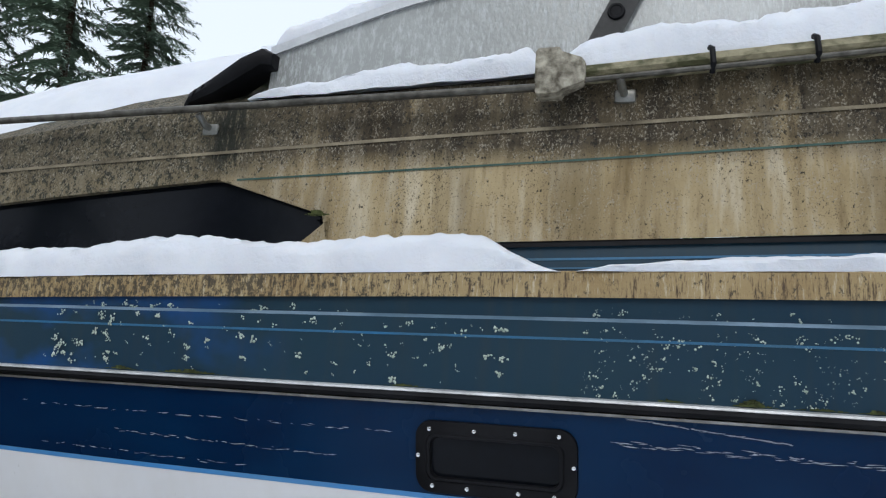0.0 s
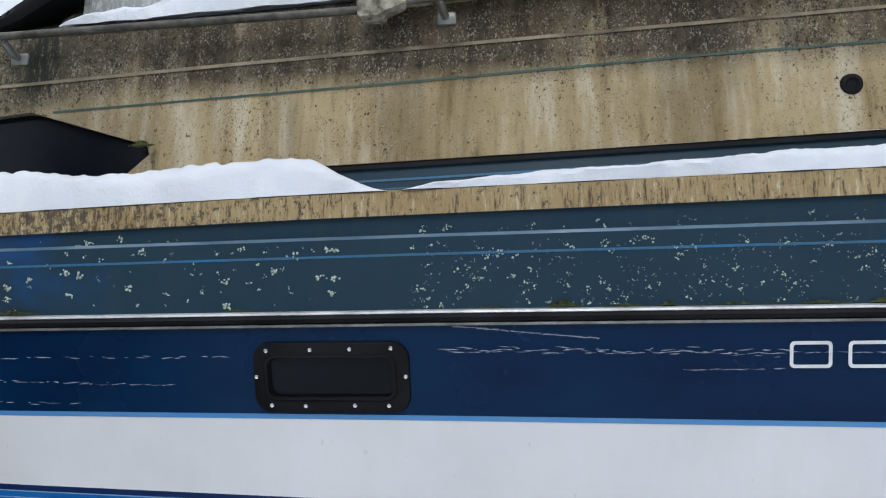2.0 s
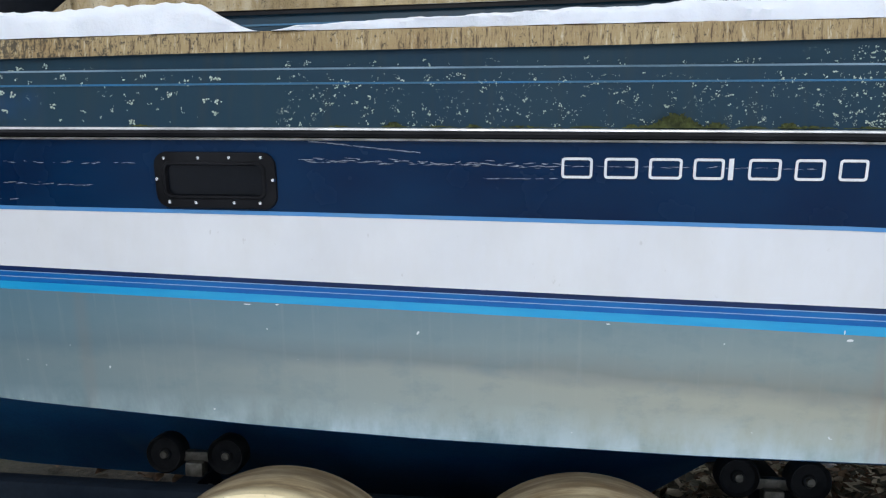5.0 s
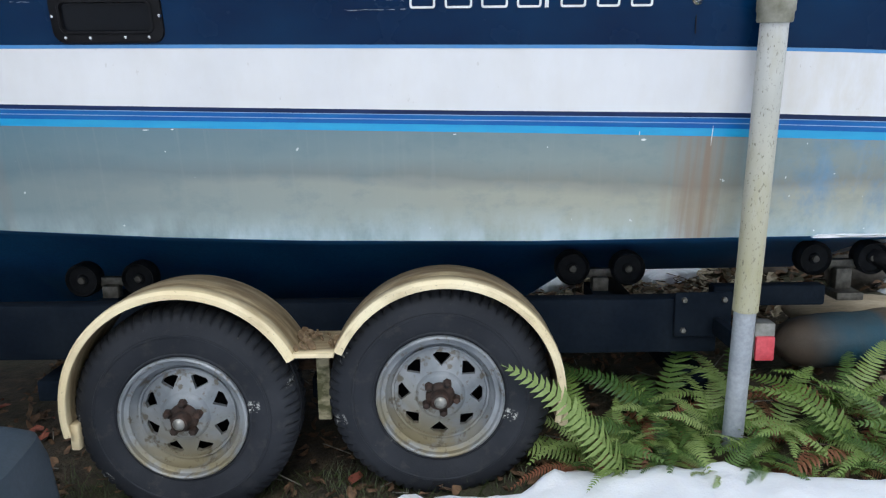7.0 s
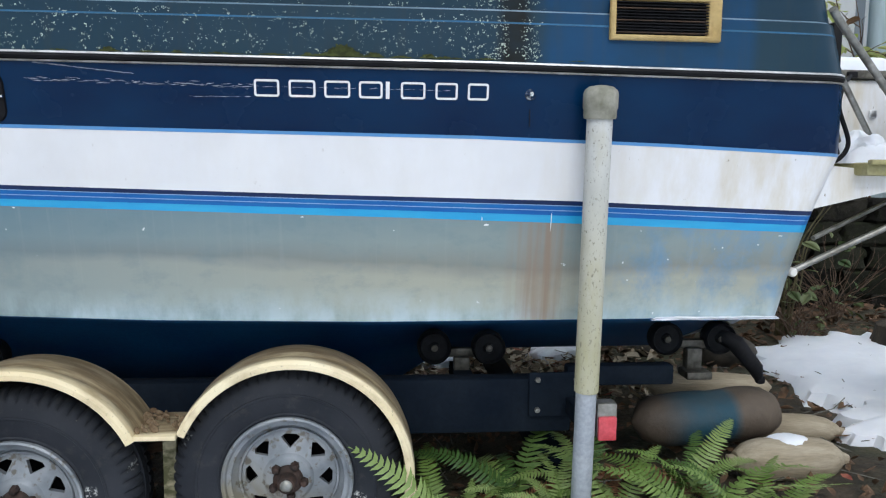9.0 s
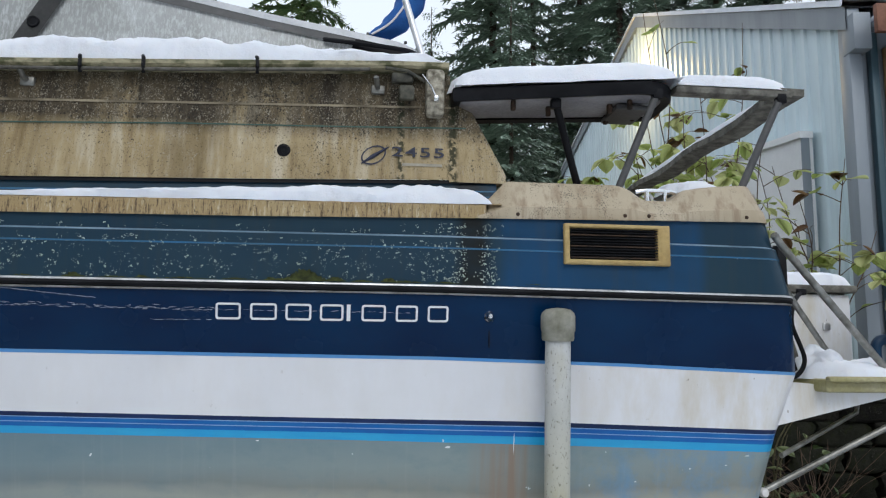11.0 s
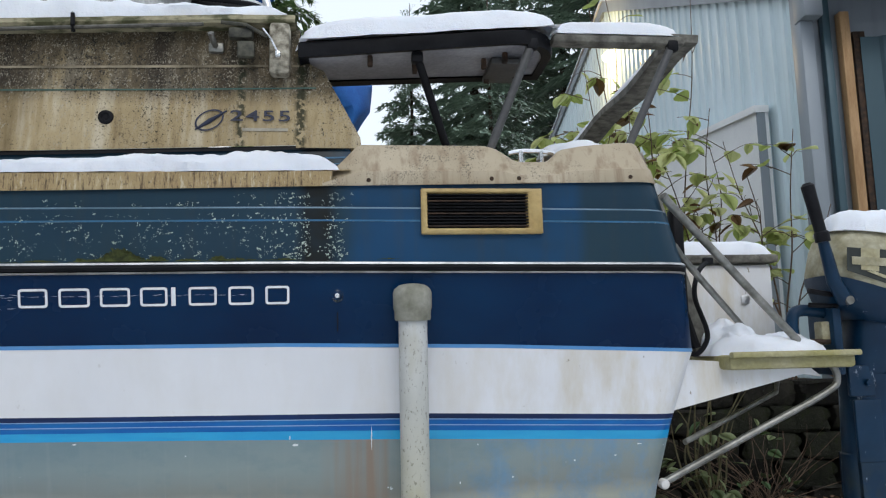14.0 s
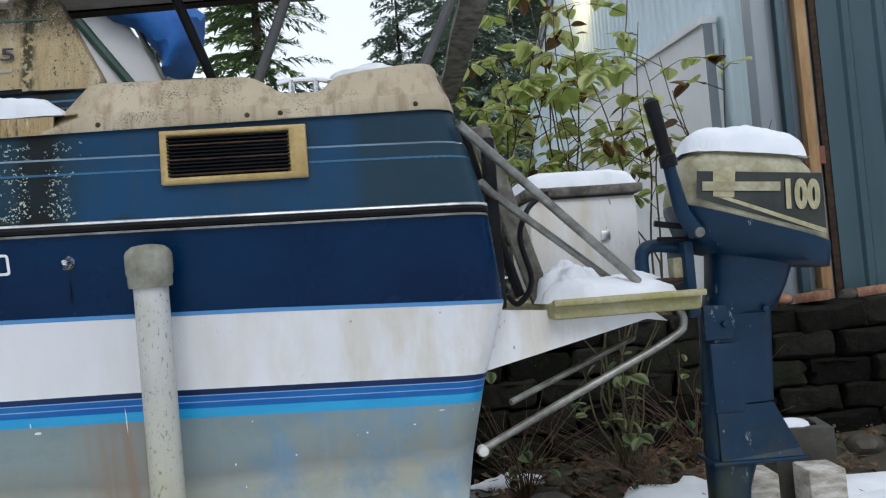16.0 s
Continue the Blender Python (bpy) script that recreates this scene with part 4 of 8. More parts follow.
# louvred corner vent
bm = bmesh.new()
rows = []
for u, z, w, h in ((-1.325, 2.405, 0.02, 0.010), (-1.30, 2.418, 0.04, 0.022), (-1.22, 2.448, 0.05, 0.036), (-1.15, 2.488, 0.05, 0.042), (-1.095, 2.515, 0.045, 0.034), (-1.07, 2.51, 0.03, 0.024)):
    rows.append([(u, 0.20 + w * math.cos(a), z + h * max(-0.8, min(0.8, 1.2 * math.sin(a)))) for a in [2 * math.pi * k / 12 for k in range(12)]])
vs = grid(bm, rows, True)
bm.faces.new(vs[0])
bm.faces.new(vs[-1][::-1])
cv = part("corner_vent", bm, M_BLACK, boat, "black plastic louvred corner vent")
for k in range(6):
    u = -1.285 + 0.022 * k
    z = lerp(((-1.30, 2.42), (-1.15, 2.495)), u)
    part("slat", tube([(u - 0.008, 0.160, z - 0.016), (u + 0.008, 0.157, z + 0.010)], 0.0022, 6), M_BLACK, cv)

# ---- porthole, brand marks, through-hull fitting, round emblem ----
def rrect(cu, cz, w, h, r, n=6):
    out = []
    for k, (sx, sz) in enumerate(((1, 1), (-1, 1), (-1, -1), (1, -1))):
        for i in range(n + 1):
            a = math.pi / 2 * (k + i / n)
            out.append((cu + sx * (w / 2 - r) + r * math.cos(a), cz + sz * (h / 2 - r) + r * math.sin(a)))
    return out


def side_pt(u, z, off):
    return (u, flare(z) + off, z)


def ring(cu, cz, sizes):
    """Rows of rounded rectangles (w, h, r, offset) on the hull side."""
    bm = bmesh.new()
    rows = [[side_pt(u, z, o) for u, z in rrect(cu, cz, w, h, r)] for w, h, r, o in sizes]
    vs = grid(bm, rows, True)
    return bm, vs


bm, vs = ring(-0.418, 1.588, ((0.318, 0.142, 0.035, 0.0), (0.314, 0.138, 0.033, -0.008), (0.30, 0.126, 0.03, -0.010), (0.27, 0.094, 0.022, -0.011), (0.264, 0.088, 0.02, -0.016), (0.252, 0.078, 0.016, -0.016), (0.248, 0.074, 0.016, -0.001)))
port = part("porthole", bm, M_BLACK, boat, "black plastic framed hull window")
bm, vs = ring(-0.418, 1.588, ((0.25, 0.076, 0.016, -0.003), (0.02, 0.01, 0.002, -0.003)))
bm.faces.new(vs[-1])
part("pane", bm, M_SMOKE, port, "dark smoked pane")
for u, z in ((-0.545, 1.642), (-0.455, 1.643), (-0.375, 1.644), (-0.293, 1.645), (-0.568, 1.590), (-0.266, 1.590), (-0.54, 1.533), (-0.47, 1.532), (-0.37, 1.533), (-0.302, 1.533)):
    part("screw", lathe(((0.0, -0.015), (0.004, -0.0145), (0.006, -0.010), (0.006, -0.006)), 10, centre=side_pt(u, z, 0.0)), M_CHROME, port)

M_LETTER = simple("white_vinyl", (0.68, 0.70, 0.72), (0.78, 0.79, 0.80), 30, 0.5)
for a, b_ in ((324, 370), (387, 436), (452, 500), (516, 560), (566, 573), (594, 640), (659, 701), (720, 760)):
    ua, ub = 0.445 + (a - 326) / 630, 0.445 + (b_ - 326) / 630
    z0, z1 = 1.603, 1.652
    bm = bmesh.new()
    if ub - ua < 0.03:
        grid(bm, [[side_pt(u, z, -0.0025) for u in (ua, ub)] for z in (z0, z1)])
    else:
        w, h = ub - ua, z1 - z0
        cu, cz = (ua + ub) / 2, (z0 + z1) / 2
        grid(bm, [[side_pt(u, z, -0.0025) for u, z in rrect(cu, cz, w - k, h - k, 0.008 - k / 3, 3)] for k in (0.0, 0.0125)], True)
    part("brand_mark", bm, M_LETTER, boat, "plain white brand mark", smooth=False)
# scuff lines in the navy paint
rnd = random.Random(4)
M_SCUFF = simple("paint_scuff", (0.20, 0.24, 0.32), (0.36, 0.40, 0.47), 50, 0.7)
for (ua, za), (ub, zb), wid, n in (((-0.20, 1.640), (0.445, 1.632), 0.006, 90), ((-0.175, 1.687), (0.104, 1.660), 0.0012, 60), ((-1.55, 1.632), (-0.62, 1.630), 0.003, 34), ((-1.3, 1.585), (-0.75, 1.572), 0.003, 36), ((-1.5, 1.545), (-0.95, 1.532), 0.003, 22), ((0.25, 1.600), (0.45, 1.603), 0.002, 14), ((0.445, 1.632), (1.05, 1.630), 0.002, 30)):
    bm = bmesh.new()
    for k in range(n):
        f = (k + rnd.random()) / n
        u, z = ua + (ub - ua) * f, za + (zb - za) * f + rnd.gauss(0, wid * 0.5)
        L, w = rnd.uniform(0.003, 0.016), rnd.uniform(0.0004, 0.0011)
        t = rnd.uniform(-0.12, 0.12)
        bm.faces.new([bm.verts.new(side_pt(u + a, z + b_ + t * a, -0.002)) for a, b_ in ((-L, 0), (0, -w), (L, 0), (0, w))])
    tagged(part("scuff", bm, M_SCUFF, boat, "pale scrape through the paint", smooth=False), kind="stuff")

bm = lathe(((0.0, -0.022), (0.006, -0.021), (0.010, -0.016), (0.012, -0.008), (0.016, -0.004), (0.018, 0.0)), 20, centre=side_pt(1.262, 1.623, 0.0))
part("drain_fitting", bm, M_CHROME, boat, "chrome through-hull drain")
bm = lathe(((0.0, -0.003), (0.009, -0.003), (0.010, -0.005), (0.013, -0.007), (0.020, -0.006), (0.022, 0.002)), 28, centre=(0.611, cab_d(0.6, 2.147) + 0.0, 2.147))
part("emblem", bm, M_BLACK, boat, "round black emblem plug")


def text_part(body, size, m, mat_, parent, name, label, bold=0.0):
    cu = bpy.data.curves.new("lettering", 'FONT')
    cu.body, cu.size, cu.extrude, cu.offset = body, size, 0.0006, bold
    tmp = bpy.data.objects.new("lettering", cu)
    scene.collection.objects.link(tmp)
    me = bpy.data.meshes.new_from_object(tmp.evaluated_get(bpy.context.evaluated_depsgraph_get()))
    bpy.data.objects.remove(tmp)
    me.materials.append(mat_)
    ob = new(name, me)
    ob.parent = parent
    ob.matrix_local = m
    return tagged(ob, label)


M_INK = simple("dark_decal", (0.006, 0.009, 0.028), (0.014, 0.02, 0.05), 20, 0.6)
M_INKW = simple("faded_decal", (0.30, 0.27, 0.21), (0.38, 0.34, 0.27), 20, 0.5)
tz = 2.140
for k, ch in enumerate("2455"):
    text_part(ch, 0.050, Matrix.Translation((0.953 + 0.0455 * k, cab_d(1.0, tz) - 0.006, tz)) @ pose(0, 0, 0, 82, 0, 0) @ Matrix.Diagonal((1.62, 0.95, 1, 1)), M_INK, boat, "digit", "dark blue decal digit", 0.0004)
bm = box(1.055, cab_d(1.0, 2.115) - 0.002, 2.114, 0.13, 0.002, 0.009)
part("faded_line", bm, M_INKW, boat)
bm = bmesh.new()
rows = [[(0.897 + a * math.cos(t) + 0.4 * b_ * math.sin(t), cab_d(0.9, 2.14 + b_ * math.sin(t)) - 0.003, 2.142 + b_ * math.sin(t)) for t in [2 * math.pi * k / 36 for k in range(36)]] for a, b_ in ((0.038, 0.034), (0.033, 0.029))]
grid(bm, rows, True)
em = part("brand_emblem", bm, M_INK, boat, "plain oval blue brand emblem")
bm = tube([(0.858, cab_d(0.9, 2.11) - 0.002, 2.112), (0.895, cab_d(0.9, 2.14) - 0.002, 2.138), (0.945, cab_d(0.9, 2.17) - 0.002, 2.172)], [0.002, 0.007, 0.002], 8)
part("swash", bm, M_INK, em)

bm = box(1.262, flare(1.57) - 0.001, 1.57, 0.003, 0.002, 0.085)
part("dark_run", bm, M_BLACK, boat)
rnd = random.Random(9)
M_CHIP = simple("bare_gelcoat", (0.66, 0.70, 0.70), (0.78, 0.80, 0.80), 30, 0.5)
for u, z, w, h in ((1.352, 1.235, 0.003, 0.065), (1.145, 1.222, 0.018, 0.008), (1.13, 1.242, 0.004, 0.012), (-0.36, 1.268, 0.02, 0.004), (-0.28, 1.269, 0.012, 0.004), (0.57, 1.245, 0.012, 0.003), (1.93, 1.15, 0.006, 0.006), (1.75, 1.11, 0.005, 0.005), (2.05, 1.16, 0.008, 0.004), (1.62, 1.04, 0.004, 0.008), (1.88, 0.93, 0.006, 0.005), (1.72, 0.925, 0.005, 0.007), (1.60, 1.10, 0.004, 0.01), (2.12, 1.19, 0.02, 0.003)):
    bm = bmesh.new()
    bm.faces.new([bm.verts.new(side_pt(u + a * w / 2 * rnd.uniform(0.6, 1.2), z + b_ * h / 2 * rnd.uniform(0.6, 1.2), -0.002)) for a, b_ in ((-1, -0.4), (-0.2, -1), (0.9, -0.7), (1, 0.5), (0.1, 1), (-0.8, 0.7))])
    part("paint_chip", bm, M_CHIP, boat, smooth=False)

# ---- engine vent in the deck side ----
VU0, VU1, VZ0, VZ1 = 1.493, 1.835, 1.788, 1.916
bm = bmesh.new()
rows = []
for f, o in ((0.0, 0.0), (0.0, -0.016), (0.010, -0.020), (0.016, -0.018), (0.020, -0.002), (0.022, -0.001)):
    r = f * 0.9
    rows.append([(VU0 + f, o, VZ0 + r), (VU1 - f * 2.4, o, VZ0 + r), (VU1 - f * 2.4, o, VZ1 - r * 0.8), (VU0 + f, o, VZ1 - r * 0.8)])
grid(bm, rows, True)
bmesh.ops.bevel(bm, geom=[e for e in bm.edges], offset=0.002, segments=1, affect='EDGES')
vent = part("engine_vent", bm, M_VENTF, boat, "ochre plastic frame of the engine vent")
# deck side has no hole here: a black panel paints the shaded inside
part("backing", box(1.655, -0.003, 1.852, 0.30, 0.004, 0.10), M_BLACK, vent, "black panel painted as the shaded vent opening")
for k in range(11):
    z = VZ0 + 0.022 + k * 0.0088
    part("slat", box(1.652, -0.011, z, 0.285, 0.012, 0.0035, 0.0008, m=None, seg=1), M_BLACK if k % 4 else M_RUST, vent, smooth=False)
for u in (1.35, 1.697, 1.776, 2.105):
    part("deck_screw", lathe(((0.0, -0.004), (0.005, -0.003), (0.007, 0.002)), 10, centre=(u, 0.004, lerp(Z_TB, u) + 0.015)), M_RUST, boat)
# cleat in the dip
bm = tube(curve_pts([(1.765, 0.085, 2.045), (1.80, 0.08, 2.05), (1.86, 0.08, 2.05), (1.90, 0.085, 2.045)], 5), 0.007, 8)
for u in (1.80, 1.862):
    tube([(u, 0.08, 2.015), (u, 0.08, 2.05)], 0.008, 8, bm)
part("cleat", bm, M_CHROME, boat, "chrome mooring cleat")

# ---- half-raised top over the cockpit ----
top = thing("cockpit_top", BOAT, "black-edged grey cockpit top board on folding struts", "boat top")
M_BOARD = simple("grey_board", (0.20, 0.20, 0.22), (0.33, 0.33, 0.35), 5, 0.6)
def top_outline(inset=0.0):
    out = [(1.15 + inset, 0.07 + inset), (1.78, 0.06 + inset)]
    out += [(1.78 + (0.165 - inset) * math.sin(a), 0.06 + inset + 0.165 - 0.165 * math.cos(a)) for a in [math.pi / 2 * k / 6 for k in range(1, 7)]]
    out += [(1.945 - inset, 0.40 - inset), (1.15 + inset, 0.33 - inset)]
    return out


def top_z(u):
    return 2.335 + 0.068 * (u - 1.15) / 0.8


bm = bmesh.new()
rows = []
for ins, dz in ((0.03, -0.006), (0.004, -0.012), (0.0, -0.004), (0.0, 0.030), (0.006, 0.037), (0.03, 0.038)):
    rows.append([(u, d, top_z(u) + dz) for u, d in top_outline(ins)])
vs = grid(bm, rows, True)
part("edge_trim", bm, M_BLACK, top, "black rubber edge")
bm = bmesh.new()
vs = [[bm.verts.new((u, d, top_z(u) + dz)) for u, d in top_outline(0.029)] for dz in (0.0, 0.038)]
bm.faces.new(vs[0][::-1]), bm.faces.new(vs[1])
part("board", bm, M_BOARD, top, "grey underside panel", smooth=False)
M_BAND = simple("dirty_webbing", (0.065, 0.06, 0.05), (0.20, 0.19, 0.16), 22, 0.85, 0, 90, 0.6)
part("side_bar", box(2.13, 0.115, 2.412, 0.42, 0.055, 0.026, 0.006), M_BAND, top, "dirty webbing-wrapped frame bar")
bm = bmesh.new()
rows = []
for d in [0.09 + 1.7 * i / 12 for i in range(13)]:
    u = 2.335 + 0.03 * d
    rows.append([(u + a, d, 2.412 + b_ + 0.01 * math.sin(d * 9)) for a, b_ in ((-0.045, -0.012), (0.045, -0.014), (0.047, 0.012), (-0.045, 0.014))])
vs = grid(bm, rows, True)
bm.faces.new(vs[0]), bm.faces.new(vs[-1][::-1])
part("cross_bar", bm, M_BAND, top, "dirty aft cross bar")
for a, b_, r, mm in (((1.50, 0.10, 2.345), (1.60, 0.18, 2.06), 0.013, M_BLACK), ((1.85, 0.09, 2.392), (1.71, 0.11, 2.05), 0.013, M_GREY), ((2.30, 0.10, 2.40), (2.134, 0.095, 2.06), 0.013, M_GREY), ((2.38, 1.76, 2.40), (2.2, 1.9, 2.02), 0.012, M_GREY)):
    st = part("strut", tube([a, b_], r, 10), mm, top)
    part("strut_joint", box(a[0], a[1], a[2] - 0.005, 0.035, 0.03, 0.035, 0.006), M_BLACK, st)
for u, d in ((1.36, 0.12), (1.50, 0.20), (1.72, 0.2), (1.78, 0.16), (1.84, 0.3), (1.75, 0.33)):
    part("hinge", box(u, d, top_z(u) - 0.018, 0.016, 0.02, 0.034, 0.004), M_RUST, top)
part("hinge_plate", box(1.80, 0.27, top_z(1.8) - 0.02, 0.12, 0.18, 0.02, 0.006), M_GREY, top)

# tubes, pole and rolled blue canvas
frame_ob = thing("canopy_frame", BOAT, "folded aluminium canopy frame poles", "canopy frame")
part("pole", tube([(0.905, 0.20, 3.02), (1.068, 0.17, 2.47)], 0.012, 10), M_ALU, frame_ob, "white painted pole")
part("pole", tube([(0.20, 0.52, 2.82), (0.80, 0.5, 3.27)], 0.015, 10), M_ALU, frame_ob)
part("pole", tube([(0.24, 0.44, 2.78), (0.83, 0.44, 3.20)], 0.010, 10), M_ALU, frame_ob)
for a in ((0.31, 0.49, 2.875), (0.62, 0.49, 3.11)):
    part("clamp", box(*a, 0.05, 0.10, 0.05, 0.012), M_BLACK, frame_ob, "black plastic clamp")
part("lower_tube", tube(curve_pts([(0.72, 0.2, 2.565), (0.95, 0.17, 2.535), (1.03, 0.15, 2.51), (1.09, 0.13, 2.46)], 5), 0.008, 8), M_BLACK, frame_ob)
M_CANVAS = simple("blue_canvas", (0.006, 0.075, 0.30), (0.012, 0.13, 0.42), 5, 0.75, 0, 160, 0.4)
canvas = thing("canvas_cover", BOAT, "rolled bright blue canvas cover hanging over the cockpit", "canvas")
bm = bmesh.new()
c = curve_pts([(1.13, 0.8, 3.6), (1.115, 0.8, 3.32), (1.07, 0.8, 3.05), (0.99, 0.8, 2.90), (0.90, 0.8, 2.83)], 8)
rows = []
for i, p in enumerate(c):
    w = 0.065 * (1 if i < len(c) - 6 else 0.5 + 0.5 * (len(c) - i) / 6)
    rows.append([p + Vector((w * math.cos(a) * (1 + 0.12 * math.sin(3 * a + i)), 0.05 * math.sin(a), 0.25 * w * math.cos(a + 1))) for a in [2 * math.pi * k / 16 for k in range(16)]])
vs = grid(bm, rows, True)
bm.faces.new(vs[0]), bm.faces.new(vs[-1][::-1])
roll = part("roll", bm, M_CANVAS, canvas, "rolled blue canvas")
part("piping", tube([p + Vector((-0.012, -0.052, 0)) for p in c], 0.005, 6), M_WHITE, roll, "white piping")
bm = bmesh.new()
rows = []
for i in range(15):
    f = i / 14
    p = Vector((0.95 + 0.36 * math.sin(f * 1.9), 1.08, 2.73 - 0.34 * f ** 1.6))
    w = 0.13 * math.sin(math.pi * (0.12 + 0.80 * f)) + 0.02
    rows.append([p + Vector((w * math.cos(a) * (0.6 + 0.25 * fbm(i * 0.6, a)), 0.2 * math.sin(a), w * (math.sin(a + 0.5) * 0.7 + 0.3 * fbm(a * 1.5, i * 0.5)))) for a in [2 * math.pi * k / 20 for k in range(20)]])
vs = grid(bm, rows, True)
bm.faces.new(vs[0]), bm.faces.new(vs[-1][::-1])
part("bunched_end", bm, M_CANVAS, canvas, "crumpled blue canvas end")
# inner helm screen behind the wing
bm = bmesh.new()
poly = ((0.88, 2.72), (1.08, 2.66), (1.26, 2.33), (1.21, 2.20), (0.91, 2.2))
vs = [[bm.verts.new((u, 1.0 + o, z)) for u, z in poly] for o in (0, 0.03)]
bm.faces.new(vs[0]), bm.faces.new(vs[1][::-1])
for i in range(5):
    bm.faces.new((vs[0][i], vs[1][i], vs[1][(i + 1) % 5], vs[0][(i + 1) % 5]))
part("helm_moulding", bm, M_WHITE, boat, "white helm moulding with green trim", smooth=False)
part("helm_rim", tube(curve_pts([(0.95, 0.985, 2.70), (1.09, 0.985, 2.655), (1.18, 0.985, 2.52), (1.265, 0.985, 2.33)], 6), 0.009, 8), M_DULL, boat)
part("helm_trim", tube([(0.93, 0.99, 2.62), (1.19, 0.99, 2.26)], 0.018, 8), M_GREEN, boat)
# cockpit sole and far coaming close the boat
part("cockpit_floor", box(1.6, 1.22, 1.45, 1.2, 2.1, 0.03), M_COAM, boat)
part("far_coaming", box(1.7, 2.36, 2.0, 0.95, 0.06, 0.13, 0.02), M_COAM, boat, "far cockpit coaming")
part("aft_coaming", box(2.12, 1.22, 2.02, 0.10, 2.2, 0.10, 0.03), M_COAM, boat, "aft cockpit coaming")

# ---- swim platform ----
M_PLAT = simple("mossy_fibreglass", (0.40, 0.36, 0.22), (0.30, 0.27, 0.10), 9, 0.7, 0, 90, 0.4)
plat = part("swim_platform", box(2.648, 0.60, 1.412, 0.415, 0.90, 0.045, 0.012), M_PLAT, boat, "mossy cream swim platform")
part("platform_lip", box(2.648, 0.135, 1.435, 0.42, 0.03, 0.018, 0.006), M_PLAT, plat)
bm = bmesh.new()
poly = ((2.26, 1.43), (2.74, 1.392), (2.78, 1.36), (2.72, 1.37), (2.24, 1.26))
vs = [[bm.verts.new((u, 0.22 + o, z)) for u, z in poly] for o in (0, 0.03)]
bm.faces.new(vs[0]), bm.faces.new(vs[1][::-1])
for i in range(5):
    bm.faces.new((vs[0][i], vs[1][i], vs[1][(i + 1) % 5], vs[0][(i + 1) % 5]))
part("platform_bracket", bm, M_WHITE, plat, "white bracket", smooth=False)
part("platform_strut", tube(curve_pts([(2.80, 0.195, 1.40), (2.815, 0.195, 1.355), (2.77, 0.195, 1.31), (2.5, 0.20, 1.185), (2.235, 0.209, 1.06)], 6), 0.011, 10), M_DULL, plat, "bent stainless strut")
part("platform_strut", tube([(2.79, 0.475, 1.40), (2.76, 0.46, 1.30), (2.324, 0.247, 1.17)], 0.009, 10), M_DULL, plat)
part("strut_foot", lathe(((0.0, -0.012), (0.012, -0.011), (0.016, -0.004), (0.016, 0.012)), 18, centre=(2.232, 0.205, 1.055)), M_WHITE, plat, "white round strut foot")
part("boarding_rail", tube([(2.21, 0.03, 1.905), (2.25, 0.05, 1.87), (2.70, 0.206, 1.475)], 0.0125, 10), M_DULL, boat, "tarnished stainless boarding rail")
part("boarding_rail", tube([(2.265, 0.10, 1.765), (2.30, 0.13, 1.735), (2.723, 0.518, 1.485)], 0.011, 10), M_DULL, boat)
part("transom_seal", box(2.30, 0.16, 1.66, 0.035, 0.05, 0.46, 0.01, m=pose(0, 0, 0)), M_BLACK, boat)
part("leaning_board", box(0, 0, 0, 0.06, 0.03, 0.55, 0.006, m=pose(2.385, 0.36, 1.70, 0, -16, 0)), M_BAND, boat, "grey weathered board at the transom")
part("transom_strap", tube([(2.24, 0.20, 1.93), (2.30, 0.22, 1.7), (2.37, 0.22, 1.46)], 0.014, 8), M_BLACK, boat)
cable = thing("black_cable", BOAT, "loose black cable looped over the swim platform", "cable")
part("cord", tube(curve_pts([(2.47, 0.32, 1.74), (2.42, 0.28, 1.70), (2.385, 0.24, 1.62), (2.40, 0.2, 1.50), (2.36, 0.2, 1.44), (2.34, 0.24, 1.46)], 7), 0.008, 8), M_BLACK, cable)
part("plug", box(2.478, 0.325, 1.745, 0.035, 0.02, 0.024, 0.005), M_BLACK, cable)
chest = thing("storage_chest", BOAT, "white fibreglass chest with rotten lid on the platform", "chest")
part("body", box(2.675, 0.76, 1.60, 0.37, 0.34, 0.33, 0.02), M_WHITE, chest, "stained white body")
part("lid", box(2.675, 0.755, 1.782, 0.40, 0.38, 0.03, 0.008), M_BAND, chest, "dark rotten lid edge")
part("latch", box(2.74, 0.582, 1.63, 0.03, 0.01, 0.03, 0.003), M_ALU, chest)

# ---- outboard motor on the platform ----
def outboard_blue():
    m, nt, b = material("outboard_blue")
    v = coords(nt)
    c = ramp(nt, noise_tex(nt, v, 5, 5), [(0.3, (0.0005, 0.013, 0.036)), (0.7, (0.002, 0.029, 0.068))])
    low = calc(nt, 'SUBTRACT', 1.0, axis_range(nt, 2, 0.95, 1.12))
    c = mix(nt, calc(nt, 'MULTIPLY', low, ramp(nt, noise_tex(nt, v, 9, 5), [(0.42, 0.0), (0.62, 0.7)])), c, (0.035, 0.042, 0.02))
    rub = noise_tex(nt, coords(nt, (1, 1, 0.45)), 34, 5, 0.75)
    where = noise_tex(nt, v, 6, 3)
    c = mix(nt, ramp(nt, calc(nt, 'ADD', rub, calc(nt, 'MULTIPLY', where, 0.30)), [(0.80, 0.0), (0.84, 0.75)]), c, (0.30, 0.34, 0.40))
    put(nt, b, c, ramp(nt, noise_tex(nt, v, 14, 4), [(0.3, 0.28), (0.7, 0.55)]))
    b.inputs["Specular IOR Level"].default_value = 0.3
    bump(nt, b, noise_tex(nt, v, 60, 4), 0.12, 0.003)
    return m


